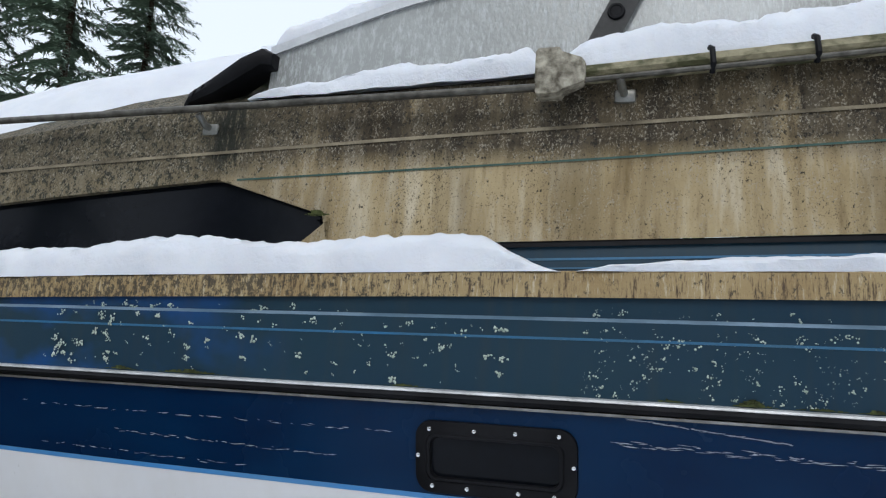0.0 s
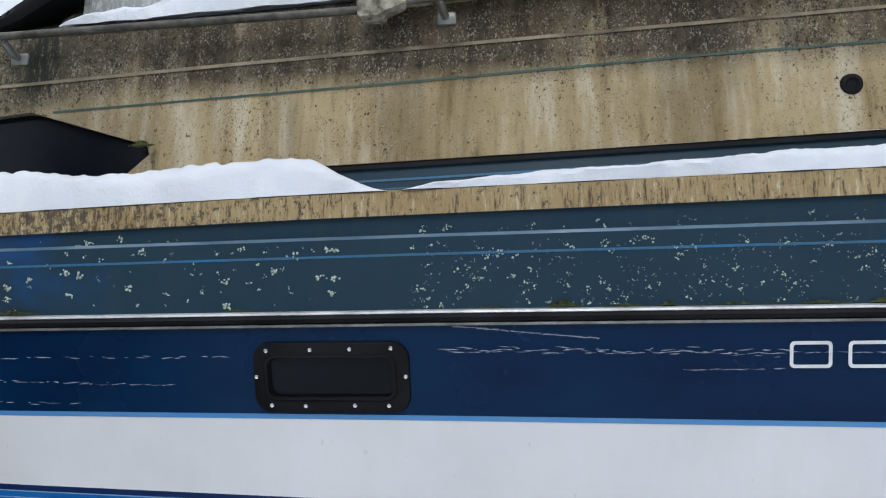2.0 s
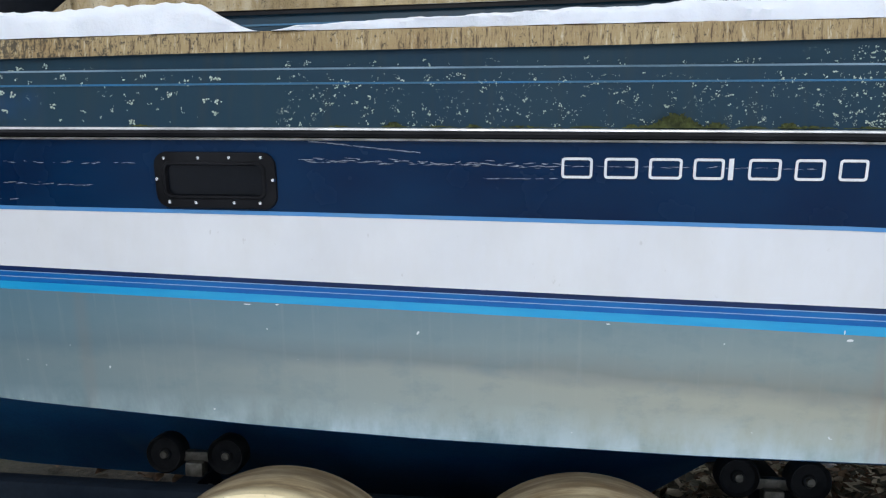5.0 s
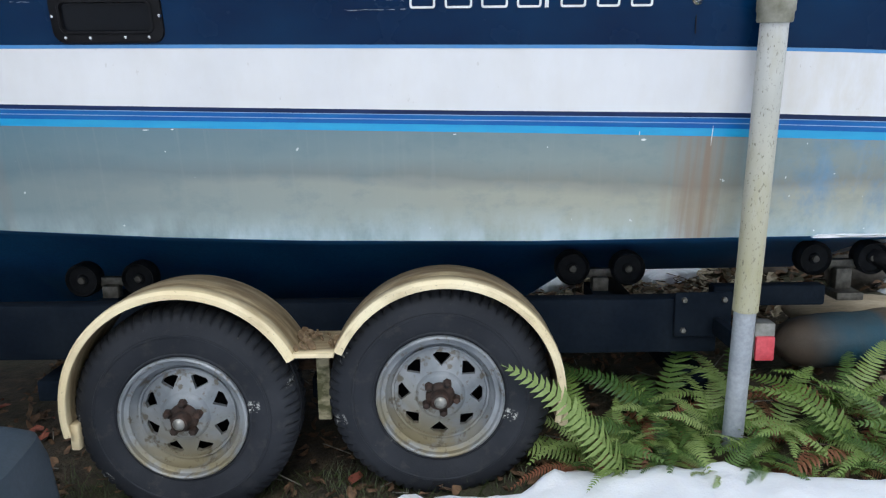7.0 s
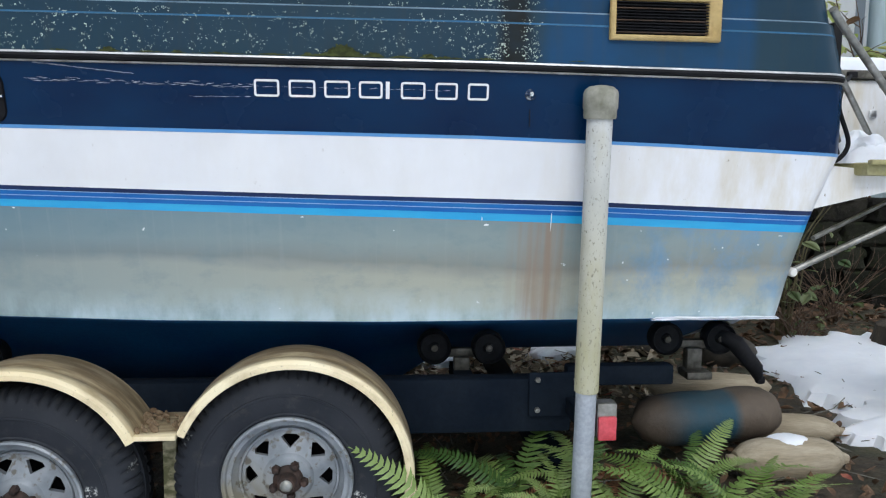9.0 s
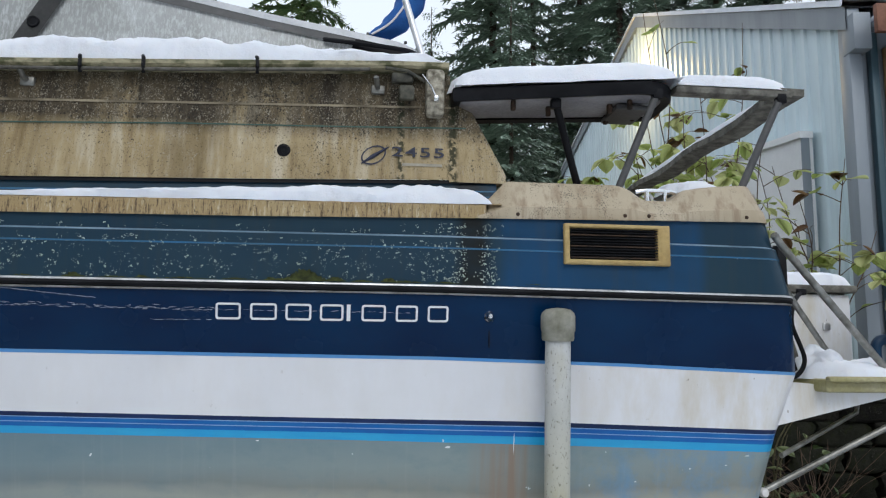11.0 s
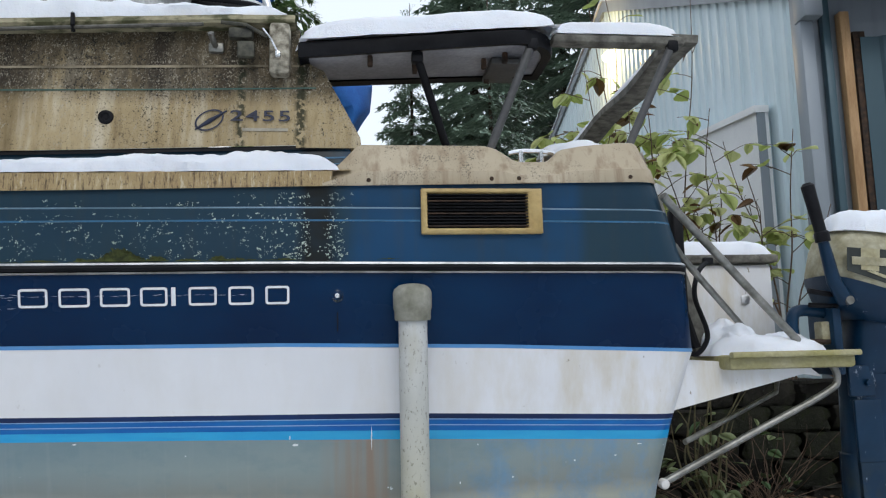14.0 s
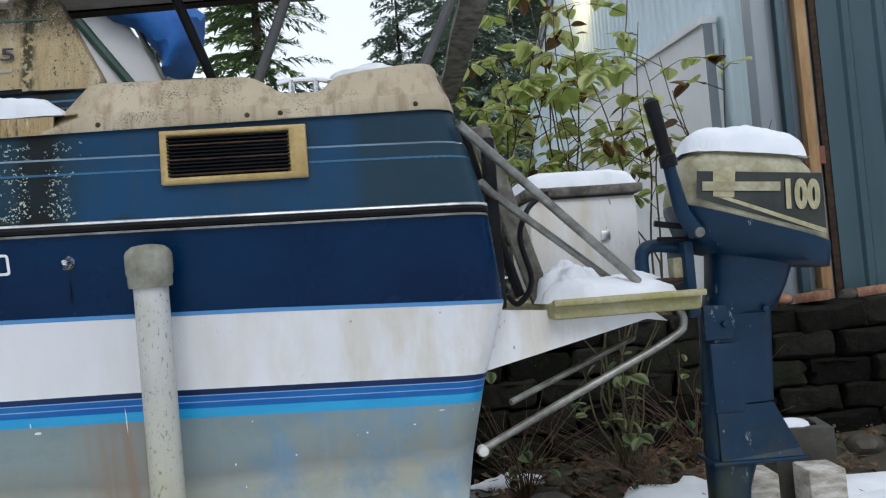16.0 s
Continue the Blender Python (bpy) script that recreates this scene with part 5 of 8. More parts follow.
M_OB = outboard_blue()
M_COWL = simple("cowl_cream", (0.42, 0.39, 0.28), (0.26, 0.23, 0.13), 16, 0.6, 0, 90, 0.3)
M_DECAL = simple("black_decal", (0.012, 0.016, 0.014), (0.03, 0.035, 0.03), 12, 0.45)
M_GOLD = simple("gold_decal", (0.42, 0.38, 0.24), (0.30, 0.26, 0.14), 30, 0.6)
M_OB.node_tree.nodes["Principled BSDF"].inputs["Specular IOR Level"].default_value = 0.3
motor = thing("outboard_motor", pose(2.97, 1.95, 0, 0, 0, 0), "old dark blue outboard motor with cream cowl, snow on top", "outboard motor")
def cowl_rows(levels, n=28, p=4.0):
    rows = []
    for z, x0, x1, hw, tilt in levels:
        row = []
        for k in range(n):
            a = 2 * math.pi * k / n
            c, s = math.cos(a), math.sin(a)
            x = (x0 + x1) / 2 + (x1 - x0) / 2 * math.copysign(abs(c) ** (2 / p), c)
            y = hw * math.copysign(abs(s) ** (2 / p), s)
            row.append((x, y, z + tilt * (x - x0)))
        rows.append(row)
    return rows


bm = bmesh.new()
vs = grid(bm, cowl_rows(((1.685, -0.13, 0.29, 0.125, -0.33), (1.70, -0.135, 0.295, 0.13, -0.33), (1.78, -0.115, 0.285, 0.125, -0.20), (1.815, -0.10, 0.27, 0.115, -0.15), (1.845, -0.06, 0.24, 0.09, -0.13))), True)
bm.faces.new(vs[-1])
cowl = part("cowl", bm, M_COWL, motor, "cream engine cowl, mossy and worn")
def cowl_y(x, z):
    return -0.1325 + 0.05 * max(0.0, z - 1.72)


def decal(poly, off, mat_, name, label=""):
    bm = bmesh.new()
    bm.faces.new([bm.verts.new((x, cowl_y(x, z) - off, z)) for x, z in poly])
    return part(name, bm, mat_, cowl, label, smooth=False)


decal(((-0.092, 1.772), (0.263, 1.742), (0.26, 1.569), (-0.1, 1.696)), 0.002, M_DECAL, "decal", "dark side decal")
decal(((-0.039, 1.693), (-0.008, 1.691), (0.261, 1.583), (0.26, 1.569)), 0.004, M_GOLD, "decal_line", "gold line")
decal(((-0.046, 1.769), (0.017, 1.763), (0.006, 1.69), (-0.053, 1.697)), 0.003, M_GOLD, "decal_line")
decal(((-0.081, 1.741), (0.141, 1.725), (0.138, 1.699), (-0.083, 1.715)), 0.005, M_COWL, "brand_bar", "plain brand bar")
for k, ch in enumerate("100"):
    text_part(ch, 0.085, Matrix.Translation((0.141 + 0.036 * k, cowl_y(0.1, 1.69) - 0.006, 1.654 - 0.003 * k)) @ pose(0, 0, 0, 90, 3, 0) @ Matrix.Diagonal((0.78, 1.25, 1, 1)), M_GOLD, cowl, "digit", "cream digit on the decal", 0.005)
bm = bmesh.new()
vs = grid(bm, cowl_rows(((1.545, -0.06, 0.22, 0.09, -0.22), (1.60, -0.115, 0.30, 0.12, -0.30), (1.672, -0.135, 0.305, 0.135, -0.33), (1.688, -0.135, 0.305, 0.135, -0.33))), True)
bm.faces.new(vs[0][::-1]), bm.faces.new(vs[-1])
part("lower_pan", bm, M_OB, motor, "dark blue lower pan")
bm = bmesh.new()
vs = grid(bm, cowl_rows(((0.62, -0.118, -0.03, 0.045, 0), (0.86, -0.12, -0.005, 0.05, 0), (0.93, -0.12, 0.02, 0.052, 0), (0.955, -0.12, 0.07, 0.055, 0), (1.10, -0.118, 0.07, 0.055, 0), (1.105, -0.112, 0.085, 0.06, 0), (1.36, -0.10, 0.10, 0.065, 0), (1.37, -0.09, 0.115, 0.075, 0), (1.44, -0.07, 0.15, 0.085, 0), (1.56, -0.06, 0.20, 0.09, 0)), p=3.2), True)
bm.faces.new(vs[0][::-1]), bm.faces.new(vs[-1])
part("leg", bm, M_OB, motor, "scraped dark blue leg")
bm = bmesh.new()
vs = grid(bm, [[(-0.10, y, 1.10), (0.065, y, 1.102), (0.135, y * 0.8, 0.965), (0.14, y, 0.945), (-0.10, y, 0.945)] for y in (-0.062, 0.062)], True)
bm.faces.new(vs[0]), bm.faces.new(vs[1][::-1])
part("fairing", bm, M_OB, motor, "algae-green tinted lower fairing", smooth=False)
part("plate", box(0.01, 0, 0.938, 0.27, 0.14, 0.012, 0.004), M_OB, motor, "cavitation plate")
part("side_cover", box(-0.075, -0.06, 1.34, 0.085, 0.02, 0.10, 0.006), M_OB, motor)
part("side_cover", box(-0.06, -0.058, 1.18, 0.09, 0.016, 0.2, 0.006), M_OB, motor)
for x, z in ((-0.06, 1.335), (0.06, 1.37), (0.03, 1.455), (0.07, 1.45)):
    part("bolt", lathe(((0.0, -0.012), (0.009, -0.01), (0.011, 0.0)), 10, centre=(x, -0.075, z)), M_OB, motor)
for o in motor.children:
    if o.name.split(".")[0] in ("leg", "fairing", "plate", "side_cover", "bolt"):
        o.location.x = 0.03
part("clamp", tube(curve_pts([(-0.10, -0.02, 1.56), (-0.20, -0.02, 1.575), (-0.235, -0.02, 1.55), (-0.235, -0.02, 1.48)], 5), 0.02, 10), M_OB, motor, "transom clamp")
part("clamp", box(-0.115, 0.0, 1.47, 0.03, 0.16, 0.22, 0.008), M_OB, motor)
part("clamp_pad", box(-0.129, -0.03, 1.498, 0.055, 0.05, 0.075, 0.006), M_COWL, motor, "cream clamp pad")
part("clamp_screw", tube([(-0.22, -0.05, 1.47), (-0.12, -0.05, 1.47)], 0.009, 8), M_RUST, motor)
arm = part("tiller_arm", tube([(-0.10, -0.11, 1.60), (-0.145, -0.13, 1.66), (-0.170, -0.13, 1.80)], [0.026, 0.022, 0.017], 10), M_OB, motor, "folded-up tiller arm")
part("grip", tube([(-0.168, -0.13, 1.79), (-0.172, -0.13, 1.82), (-0.174, -0.13, 1.825), (-0.204, -0.13, 1.975), (-0.206, -0.13, 1.985)], [0.024, 0.024, 0.019, 0.022, 0.012], 12), M_BLACK, arm, "black rubber grip")
part("arm_pivot", lathe(((0.0, -0.02), (0.014, -0.018), (0.016, 0.0)), 12, centre=(-0.10, -0.12, 1.60)), M_DULL, arm)
part("lever", tube([(-0.11, -0.08, 1.62), (-0.19, -0.1, 1.63), (-0.215, -0.1, 1.635)], 0.009, 8), M_BLACK, motor)
part("lever", tube([(-0.10, -0.06, 1.585), (-0.2, -0.07, 1.59)], 0.008, 8), M_BLACK, motor)

# ---- trailer ----
trailer = thing("boat_trailer", BOAT, "dark steel tandem-axle boat trailer with cream fenders", "trailer")
HUBS = ((-0.318, 0.075, 0.342), (0.517, 0.085, 0.400))
R_T = 0.367


def build_wheel():
    # sidewall rings, then notched tread blocks
    prof = ((0.200, 0.030, 0), (0.205, 0.008, 0), (0.213, 0.002, 0), (0.217, 0.000, 0), (0.222, 0.003, 0), (0.245, -0.008, 0), (0.27, -0.012, 0), (0.272, -0.015, 0), (0.277, -0.015, 0), (0.279, -0.011, 0), (0.30, -0.006, 0), (0.312, 0.000, 0), (0.322, 0.006, 1), (0.334, 0.022, 1), (R_T, 0.045, 1), (R_T, 0.085, 1), (R_T - 0.008, 0.088, 0), (R_T - 0.008, 0.096, 0), (R_T, 0.10, 0), (R_T, 0.135, 0), (R_T - 0.008, 0.14, 0), (R_T - 0.008, 0.146, 0), (R_T, 0.15, 1), (R_T, 0.185, 1), (0.334, 0.208, 1), (0.27, 0.235, 0), (0.205, 0.215, 0))
    prof = [(r if r <= 0.222 or r == R_T or r == R_T - 0.008 else 0.222 + (r - 0.222) * 1.18, y, k) for r, y, k in prof]
    seg = 264
    bm = bmesh.new()
    rows = []
    for r, y, notch in prof:
        ring_ = []
        for k in range(seg):
            a = 2 * math.pi * k / seg
            cut = 0.007 if notch and k % 4 == 0 else 0.0
            ring_.append(((r - cut) * math.cos(a), y + (cut * 0.5 if y < 0.1 else 0), (r - cut) * math.sin(a)))
        rows.append(ring_)
    grid(bm, rows, True)
    return bm


RIM_PROFILE = ((0.210, 0.012), (0.209, -0.008), (0.203, -0.012), (0.197, -0.008), (0.194, 0.006), (0.188, 0.010), (0.180, 0.012), (0.176, 0.034), (0.163, 0.048), (0.160, 0.040), (0.155, 0.040), (0.152, 0.050))


def build_rim():
    bm = lathe(RIM_PROFILE, 72)
    # disc with eight openings between spokes
    n = 8
    r0, r1 = 0.082, 0.152
    for k in range(n):
        a0 = 2 * math.pi * (k + 0.5) / n
        step = 2 * math.pi / n
        def pt(r, a, y):
            return (r * math.cos(a), y, r * math.sin(a))
        inner = [pt(r0, a0 - step / 2 + step * i / 6, 0.024) for i in range(7)]
        outer = [pt(r1, a0 - step / 2 + step * i / 6, 0.050) for i in range(7)]
        hole = [pt(0.097, a0, 0.030)] + [pt(rr_, a0 + w, 0.044) for rr_, w in ((0.132, -0.235), (0.141, -0.13), (0.141, 0.13), (0.132, 0.235))]
        vin, vout, vh = [bm.verts.new(p) for p in inner], [bm.verts.new(p) for p in outer], [bm.verts.new(p) for p in hole]
        vb = [bm.verts.new((p[0] * 0.99, p[1] + 0.018, p[2] * 0.99)) for p in hole]
        f = bm.faces.new
        f((vin[0], vin[1], vh[1])), f((vin[1], vin[2], vh[1])), f((vin[2], vin[3], vh[0], vh[1])), f((vin[3], vin[4], vh[4], vh[0])), f((vin[4], vin[5], vh[4])), f((vin[5], vin[6], vh[4]))
        f((vin[0], vh[1], vout[1], vout[0])), f((vin[6], vout[6], vout[5], vh[4]))
        f((vh[1], vh[2], vout[2], vout[1])), f((vh[2], vh[3], vout[4], vout[3], vout[2])), f((vh[3], vh[4], vout[5], vout[4]))
        for i in range(5):
            j = (i + 1) % 5
            f((vh[i], vh[j], vb[j], vb[i]))
    lathe(((0.082, 0.024), (0.074, 0.014), (0.068, 0.010), (0.036, 0.010), (0.034, 0.02)), 48, bm)
    return bm


M_HUB = simple("dark_rust", (0.018, 0.014, 0.012), (0.065, 0.036, 0.026), 30, 0.75, 0.3, 90, 0.5)
wheel_mesh = rim_mesh = None
for i, (hu, hd, hz) in enumerate(HUBS):
    at = pose(hu, hd, hz, 0, 25 * i, 0)
    if i == 0:
        w = part("tyre", build_wheel(), M_TYRE, trailer, "worn black trailer tyre with dry dirt")
        r = part("rim", build_rim(), M_RIM, w, "galvanised eight-spoke rim, stained with dried mud")
        wheel_mesh, rim_mesh = w.data, r.data
    else:
        w = tagged(new("tyre", wheel_mesh), "worn black trailer tyre with dry dirt")
        w.parent = trailer
        r = tagged(share("rim", rim_mesh, w, Matrix()), "galvanised eight-spoke rim, stained with dried mud")
    w.matrix_local = at
    part("inner_rim", lathe(((0.195, 0.03), (0.17, 0.10), (0.165, 0.19), (0.0, 0.19)), 40), M_BLACK, w)
    part("hub", lathe(((0.020, -0.045), (0.026, -0.043), (0.029, -0.034), (0.030, -0.004), (0.040, 0.000), (0.046, 0.004), (0.050, 0.013)), 24), M_HUB, w, "dark rusty grease hub")
    part("grease_cap", lathe(((0.0, -0.054), (0.010, -0.053), (0.018, -0.048), (0.021, -0.042)), 20), M_DULL, w, "dull metal grease cap")
    for k in range(5):
        a = 2 * math.pi * k / 5 + 0.3
        part("lug_nut", lathe(((0.0, -0.028), (0.010, -0.026), (0.014, -0.018), (0.015, 0.0)), 6, centre=(0.052 * math.cos(a), 0.010, 0.052 * math.sin(a))), M_HUB, w)


def arc_fender(hub, r, a0, a1, d0=-0.045, d1=0.215):
    bm = bmesh.new()
    rows = []
    for dd, rr in ((d0 + 0.003, r - 0.026), (d0, r - 0.024), (d0, r - 0.008), (d0 + 0.010, r + 0.002), (d0 + 0.05, r + 0.006), (d0 + 0.062, r + 0.001), (d0 + 0.075, r + 0.004), (d1 - 0.09, r + 0.005), (d1 - 0.08, r), (d1 - 0.02, r - 0.002), (d1, r - 0.02), (d1 - 0.004, r - 0.024), (d0 + 0.01, r - 0.014), (d0 + 0.006, r - 0.024)):
        rows.append([(hub[0] + rr * math.cos(a), hub[1] + dd, hub[2] + rr * math.sin(a)) for a in [a0 + (a1 - a0) * k / 40 for k in range(41)]])
    rows.append(rows[0])
    grid(bm, rows)
    return bm


f1 = part("fender", arc_fender((-0.300, 0.075, 0.380), 0.398, radians(192), radians(26)), M_FEND, trailer, "cream plastic fender with brown dirt")
f2 = part("fender", arc_fender((0.535, 0.085, 0.416), 0.384, radians(156), radians(-14)), M_FEND, trailer, "cream plastic fender with brown dirt")
bm = box(0.117, 0.16, 0.562, 0.13, 0.24, 0.016, 0.004)
part("fender_bridge", bm, M_FEND, trailer, "dirty bridge between the fenders")
bm = box(0.125, 0.19, 0.42, 0.045, 0.02, 0.27, 0.004, m=pose(0, 0, 0))
part("fender_bracket", bm, M_LEDGE, trailer, "cream steel fender bracket")
part("fender_foot", box(-0.665, 0.08, 0.29, 0.03, 0.05, 0.09, 0.006), M_FEND, trailer)
part("fender_foot", box(0.915, 0.085, 0.34, 0.03, 0.05, 0.07, 0.006), M_FEND, trailer)
rnd = random.Random(8)
bm = bmesh.new()
for k in range(26):
    c = Vector((0.117 + rnd.uniform(-0.07, 0.07), 0.15 + rnd.uniform(-0.10, 0.1), 0.578 + rnd.uniform(0, 0.012)))
    g = bmesh.ops.create_icosphere(bm, subdivisions=1, radius=rnd.uniform(0.006, 0.016))["verts"]
    bmesh.ops.transform(bm, matrix=Matrix.Translation(c) @ pose(0, 0, 0, rnd.uniform(0, 90), rnd.uniform(0, 90), 0) @ Matrix.Diagonal((1.3, 0.9, 0.6, 1)), verts=g)
litter_b = link("leaf_litter", bm, simple("cone_brown", (0.10, 0.06, 0.03), (0.24, 0.17, 0.10), 60, 0.9), None)
litter_b.matrix_world = BOAT
tagged(litter_b, "dry twigs and cones caught between the fenders", "debris", kind="stuff")

for d in (0.37, 2.05):
    part("frame_beam", box(-0.95, d, 0.555, 4.9, 0.08, 0.20, 0.012), M_STEEL, trailer, "dark painted steel beam")
    part("rear_beam", box(1.69, d + 0.02, 0.652, 0.40, 0.06, 0.075, 0.01), M_STEEL, trailer)
    gus = part("gusset", box(1.44, d - 0.052, 0.60, 0.20, 0.016, 0.16, 0.006), M_STEEL, trailer, "bolted gusset plate")
    for bu, bz_ in ((1.37, 0.655), (1.51, 0.655), (1.37, 0.545), (1.51, 0.545)):
        part("bolt", lathe(((0.0, -0.012), (0.009, -0.011), (0.011, 0.0)), 6, centre=(bu, d - 0.06, bz_)), M_DULL, gus)
for u in (-2.4, -0.9, 0.1, 1.45):
    part("cross_member", box(u, 1.21, 0.32, 0.10, 1.66, 0.08, 0.01), M_STEEL, trailer)
for hu, hd, hz in HUBS:
    part("axle", tube([(hu, 0.2, hz), (hu, 2.3, hz)], 0.035, 14), M_STEEL, trailer)
part("spring", tube(curve_pts([(-0.62, 0.33, 0.42), (-0.3, 0.33, 0.33), (0.1, 0.33, 0.44), (0.5, 0.33, 0.36), (0.85, 0.33, 0.45)], 6), 0.022, 8), M_RUST, trailer, "rusty leaf spring")
for u, z in ((-0.81, 0.700), (-0.60, 0.704), (1.017, 0.723), (1.225, 0.720), (1.922, 0.750), (2.138, 0.750)):
    ro = part("roller", lathe(((0.0, -0.005), (0.018, -0.004), (0.022, 0.004), (0.050, 0.004), (0.058, -0.010), (0.064, 0.0), (0.064, 0.05), (0.058, 0.06), (0.0, 0.06)), 32, centre=(u, 0.52, z)), M_ROLL, trailer, "black rubber hull roller")
    part("axle_cap", lathe(((0.0, -0.014), (0.012, -0.012), (0.014, 0.0)), 14, centre=(u, 0.52, z)), M_RAILD, ro)
for u, z in ((-0.705, 0.690), (1.12, 0.70), (2.03, 0.725)):
    bm = box(u, 0.55, z, 0.19, 0.03, 0.035, 0.005)
    box(u, 0.53, z - 0.055, 0.06, 0.05, 0.09, 0.006, bm)
    box(u, 0.50, z - 0.105, 0.10, 0.10, 0.03, 0.006, bm)
    part("roller_bracket", bm, M_RAILD, trailer, "galvanised roller bracket")
    if u < 1.9:
        part("roller_rest", box(u, 0.52, (z - 0.12 + 0.60) / 2, 0.07, 0.25, 0.10), M_STEEL, trailer)
part("tilt_arm", tube([(2.14, 0.54, 0.76), (2.19, 0.5, 0.735), (2.275, 0.5, 0.635), (2.29, 0.5, 0.595)], [0.03, 0.035, 0.03, 0.018], 12), M_BLACK, trailer, "black roller arm")
part("tilt_knob", box(2.295, 0.5, 0.59, 0.035, 0.035, 0.035, 0.012), M_BLACK, trailer)
M_RED = simple("red_lens", (0.50, 0.045, 0.06), (0.62, 0.08, 0.10), 20, 0.3)
tl = part("tail_light", box(1.548, 0.09, 0.585, 0.068, 0.06, 0.12, 0.008), M_DULL, trailer, "mossy tail light housing")
part("lens", box(1.548, 0.058, 0.562, 0.062, 0.016, 0.080, 0.006), M_RED, tl, "red lens")
part("light_bracket", box(1.49, 0.2, 0.56, 0.03, 0.25, 0.06, 0.004), M_STEEL, trailer)

# ---- standing plastic pipe beside the boat ----
post_ob = thing("vent_pipe", pose(1.462, 1.611, 0, 4.5, 0, 0), "weathered grey plastic standpipe with a cap", "pipe")
GZ = ground_z(1.46, 1.49)
part("upper_pipe", lathe(((0.034, 0.70), (0.0385, 0.70), (0.0385, 1.60), (0.034, 1.60)), 32, axis='Z'), M_PIPE, post_ob, "yellow-grey stained upper pipe")
M_PIPE2 = simple("grey_pipe", (0.26, 0.29, 0.33), (0.36, 0.38, 0.41), 5, 0.5)
part("lower_pipe", lathe(((0.033, 0.22), (0.033, 0.71)), 32, axis='Z'), M_PIPE2, post_ob, "blue-grey lower pipe")
M_CAPM = simple("cap_plastic", (0.30, 0.29, 0.24), (0.17, 0.165, 0.12), 18, 0.7)
part("cap", lathe(((0.039, 1.555), (0.047, 1.556), (0.049, 1.562), (0.049, 1.582), (0.052, 1.588), (0.052, 1.630), (0.048, 1.640), (0.036, 1.650), (0.015, 1.654), (0.0, 1.655)), 36, axis='Z'), M_CAPM, post_ob, "mossy grey cap with frost")

# ---- snow on the boat ----
def snow_strip(name, u0, u1, d_at, w_at, base_at, h_at, label, seed, nu=240, nd=14):
    """A rounded bank of snow lying along the boat."""
    bm = bmesh.new()
    rows = []
    for i in range(nu + 1):
        u = u0 + (u1 - u0) * i / nu
        end = min(1.0, (i / nu) * 26, (1 - i / nu) * 26) ** 0.5
        row = []
        for j in range(nd + 1):
            a = math.pi * j / nd
            c, s = -math.cos(a), math.sin(a)
            d = d_at(u) + w_at(u) * (c + 1) / 2
            h = h_at(u) * end * (abs(s) ** 0.5)
            h *= 1 + 0.20 * fbm(u * 5, d * 9, seed) + 0.13 * fbm(u * 15, d * 14, seed) + 0.05 * fbm(u * 42, d * 40, seed)
            d -= 0.010 * s * end + 0.012 * fbm(u * 7, seed, j * 0.2) * (1 if j < nd / 2 else 0)
            row.append((u, d, base_at(u) + max(0.0, h)))
        rows.append(row)
    grid(bm, rows)
    ob = link(name, bm, M_SNOW)
    ob.matrix_world = BOAT
    return tagged(ob, label, "snow", "snow on the boat")


snow_strip("snow_bank", -3.2, -0.30, lambda u: 0.006 + bow_in(u), lambda u: 0.105 + 0.3 * bow_in(u), lambda u: lerp(Z_TT, u) + 0.002,
           lambda u: lerp(((-3.2, 0.07), (-1.6, 0.075), (-1.42, 0.072), (-1.25, 0.095), (-1.14, 0.088), (-1.02, 0.092), (-0.93, 0.075), (-0.75, 0.076), (-0.5, 0.074), (-0.40, 0.040), (-0.30, 0.012)), u), "thick fresh snow lying along the side deck", 1.0)
snow_strip("snow_bank", -0.27, 1.27, lambda u: 0.008, lambda u: 0.10, lambda u: lerp(Z_TT, u) + 0.002,
           lambda u: lerp(((-0.27, 0.008), (-0.1, 0.024), (0.3, 0.036), (0.7, 0.050), (1.1, 0.058), (1.27, 0.05)), u), "thin snow lying along the side deck", 3.0)
snow_strip("snow_bank", -1.10, -0.37, lambda u: 0.125, lambda u: 0.10, lambda u: lerp(Z_CT, u) + 0.002,
           lambda u: lerp(((-1.1, 0.015), (-0.86, 0.05), (-0.72, 0.075), (-0.55, 0.055), (-0.37, 0.07)), u), "lumpy snow under the windscreen", 5.0)
snow_strip("snow_bank", -0.33, 1.12, lambda u: 0.10, lambda u: 0.13, lambda u: lerp(Z_LE, u) + 0.012,
           lambda u: lerp(((-0.33, 0.06), (-0.2, 0.085), (0.1, 0.092), (0.4, 0.08), (0.75, 0.055), (0.95, 0.04), (1.12, 0.035)), u), "snow along the cabin ledge", 7.0)
snow_strip("snow_bank", -1.08, -0.30, lambda u: pane_d(lerp(W_EDGE, u)) - 0.004, lambda u: 0.085, lambda u: lerp(W_EDGE, u) + 0.012,
           lambda u: lerp(((-1.08, 0.045), (-0.6, 0.04), (-0.3, 0.015)), u), "snow lying on the windscreen frame", 9.0)
snow_strip("snow_bank", 1.72, 2.165, lambda u: flare(lerp(Z_CHINE, u)) - 0.006, lambda u: 0.02, lambda u: lerp(Z_CHINE, u) - 0.006,
           lambda u: 0.012, "thin frozen snow along the chine", 11.0)
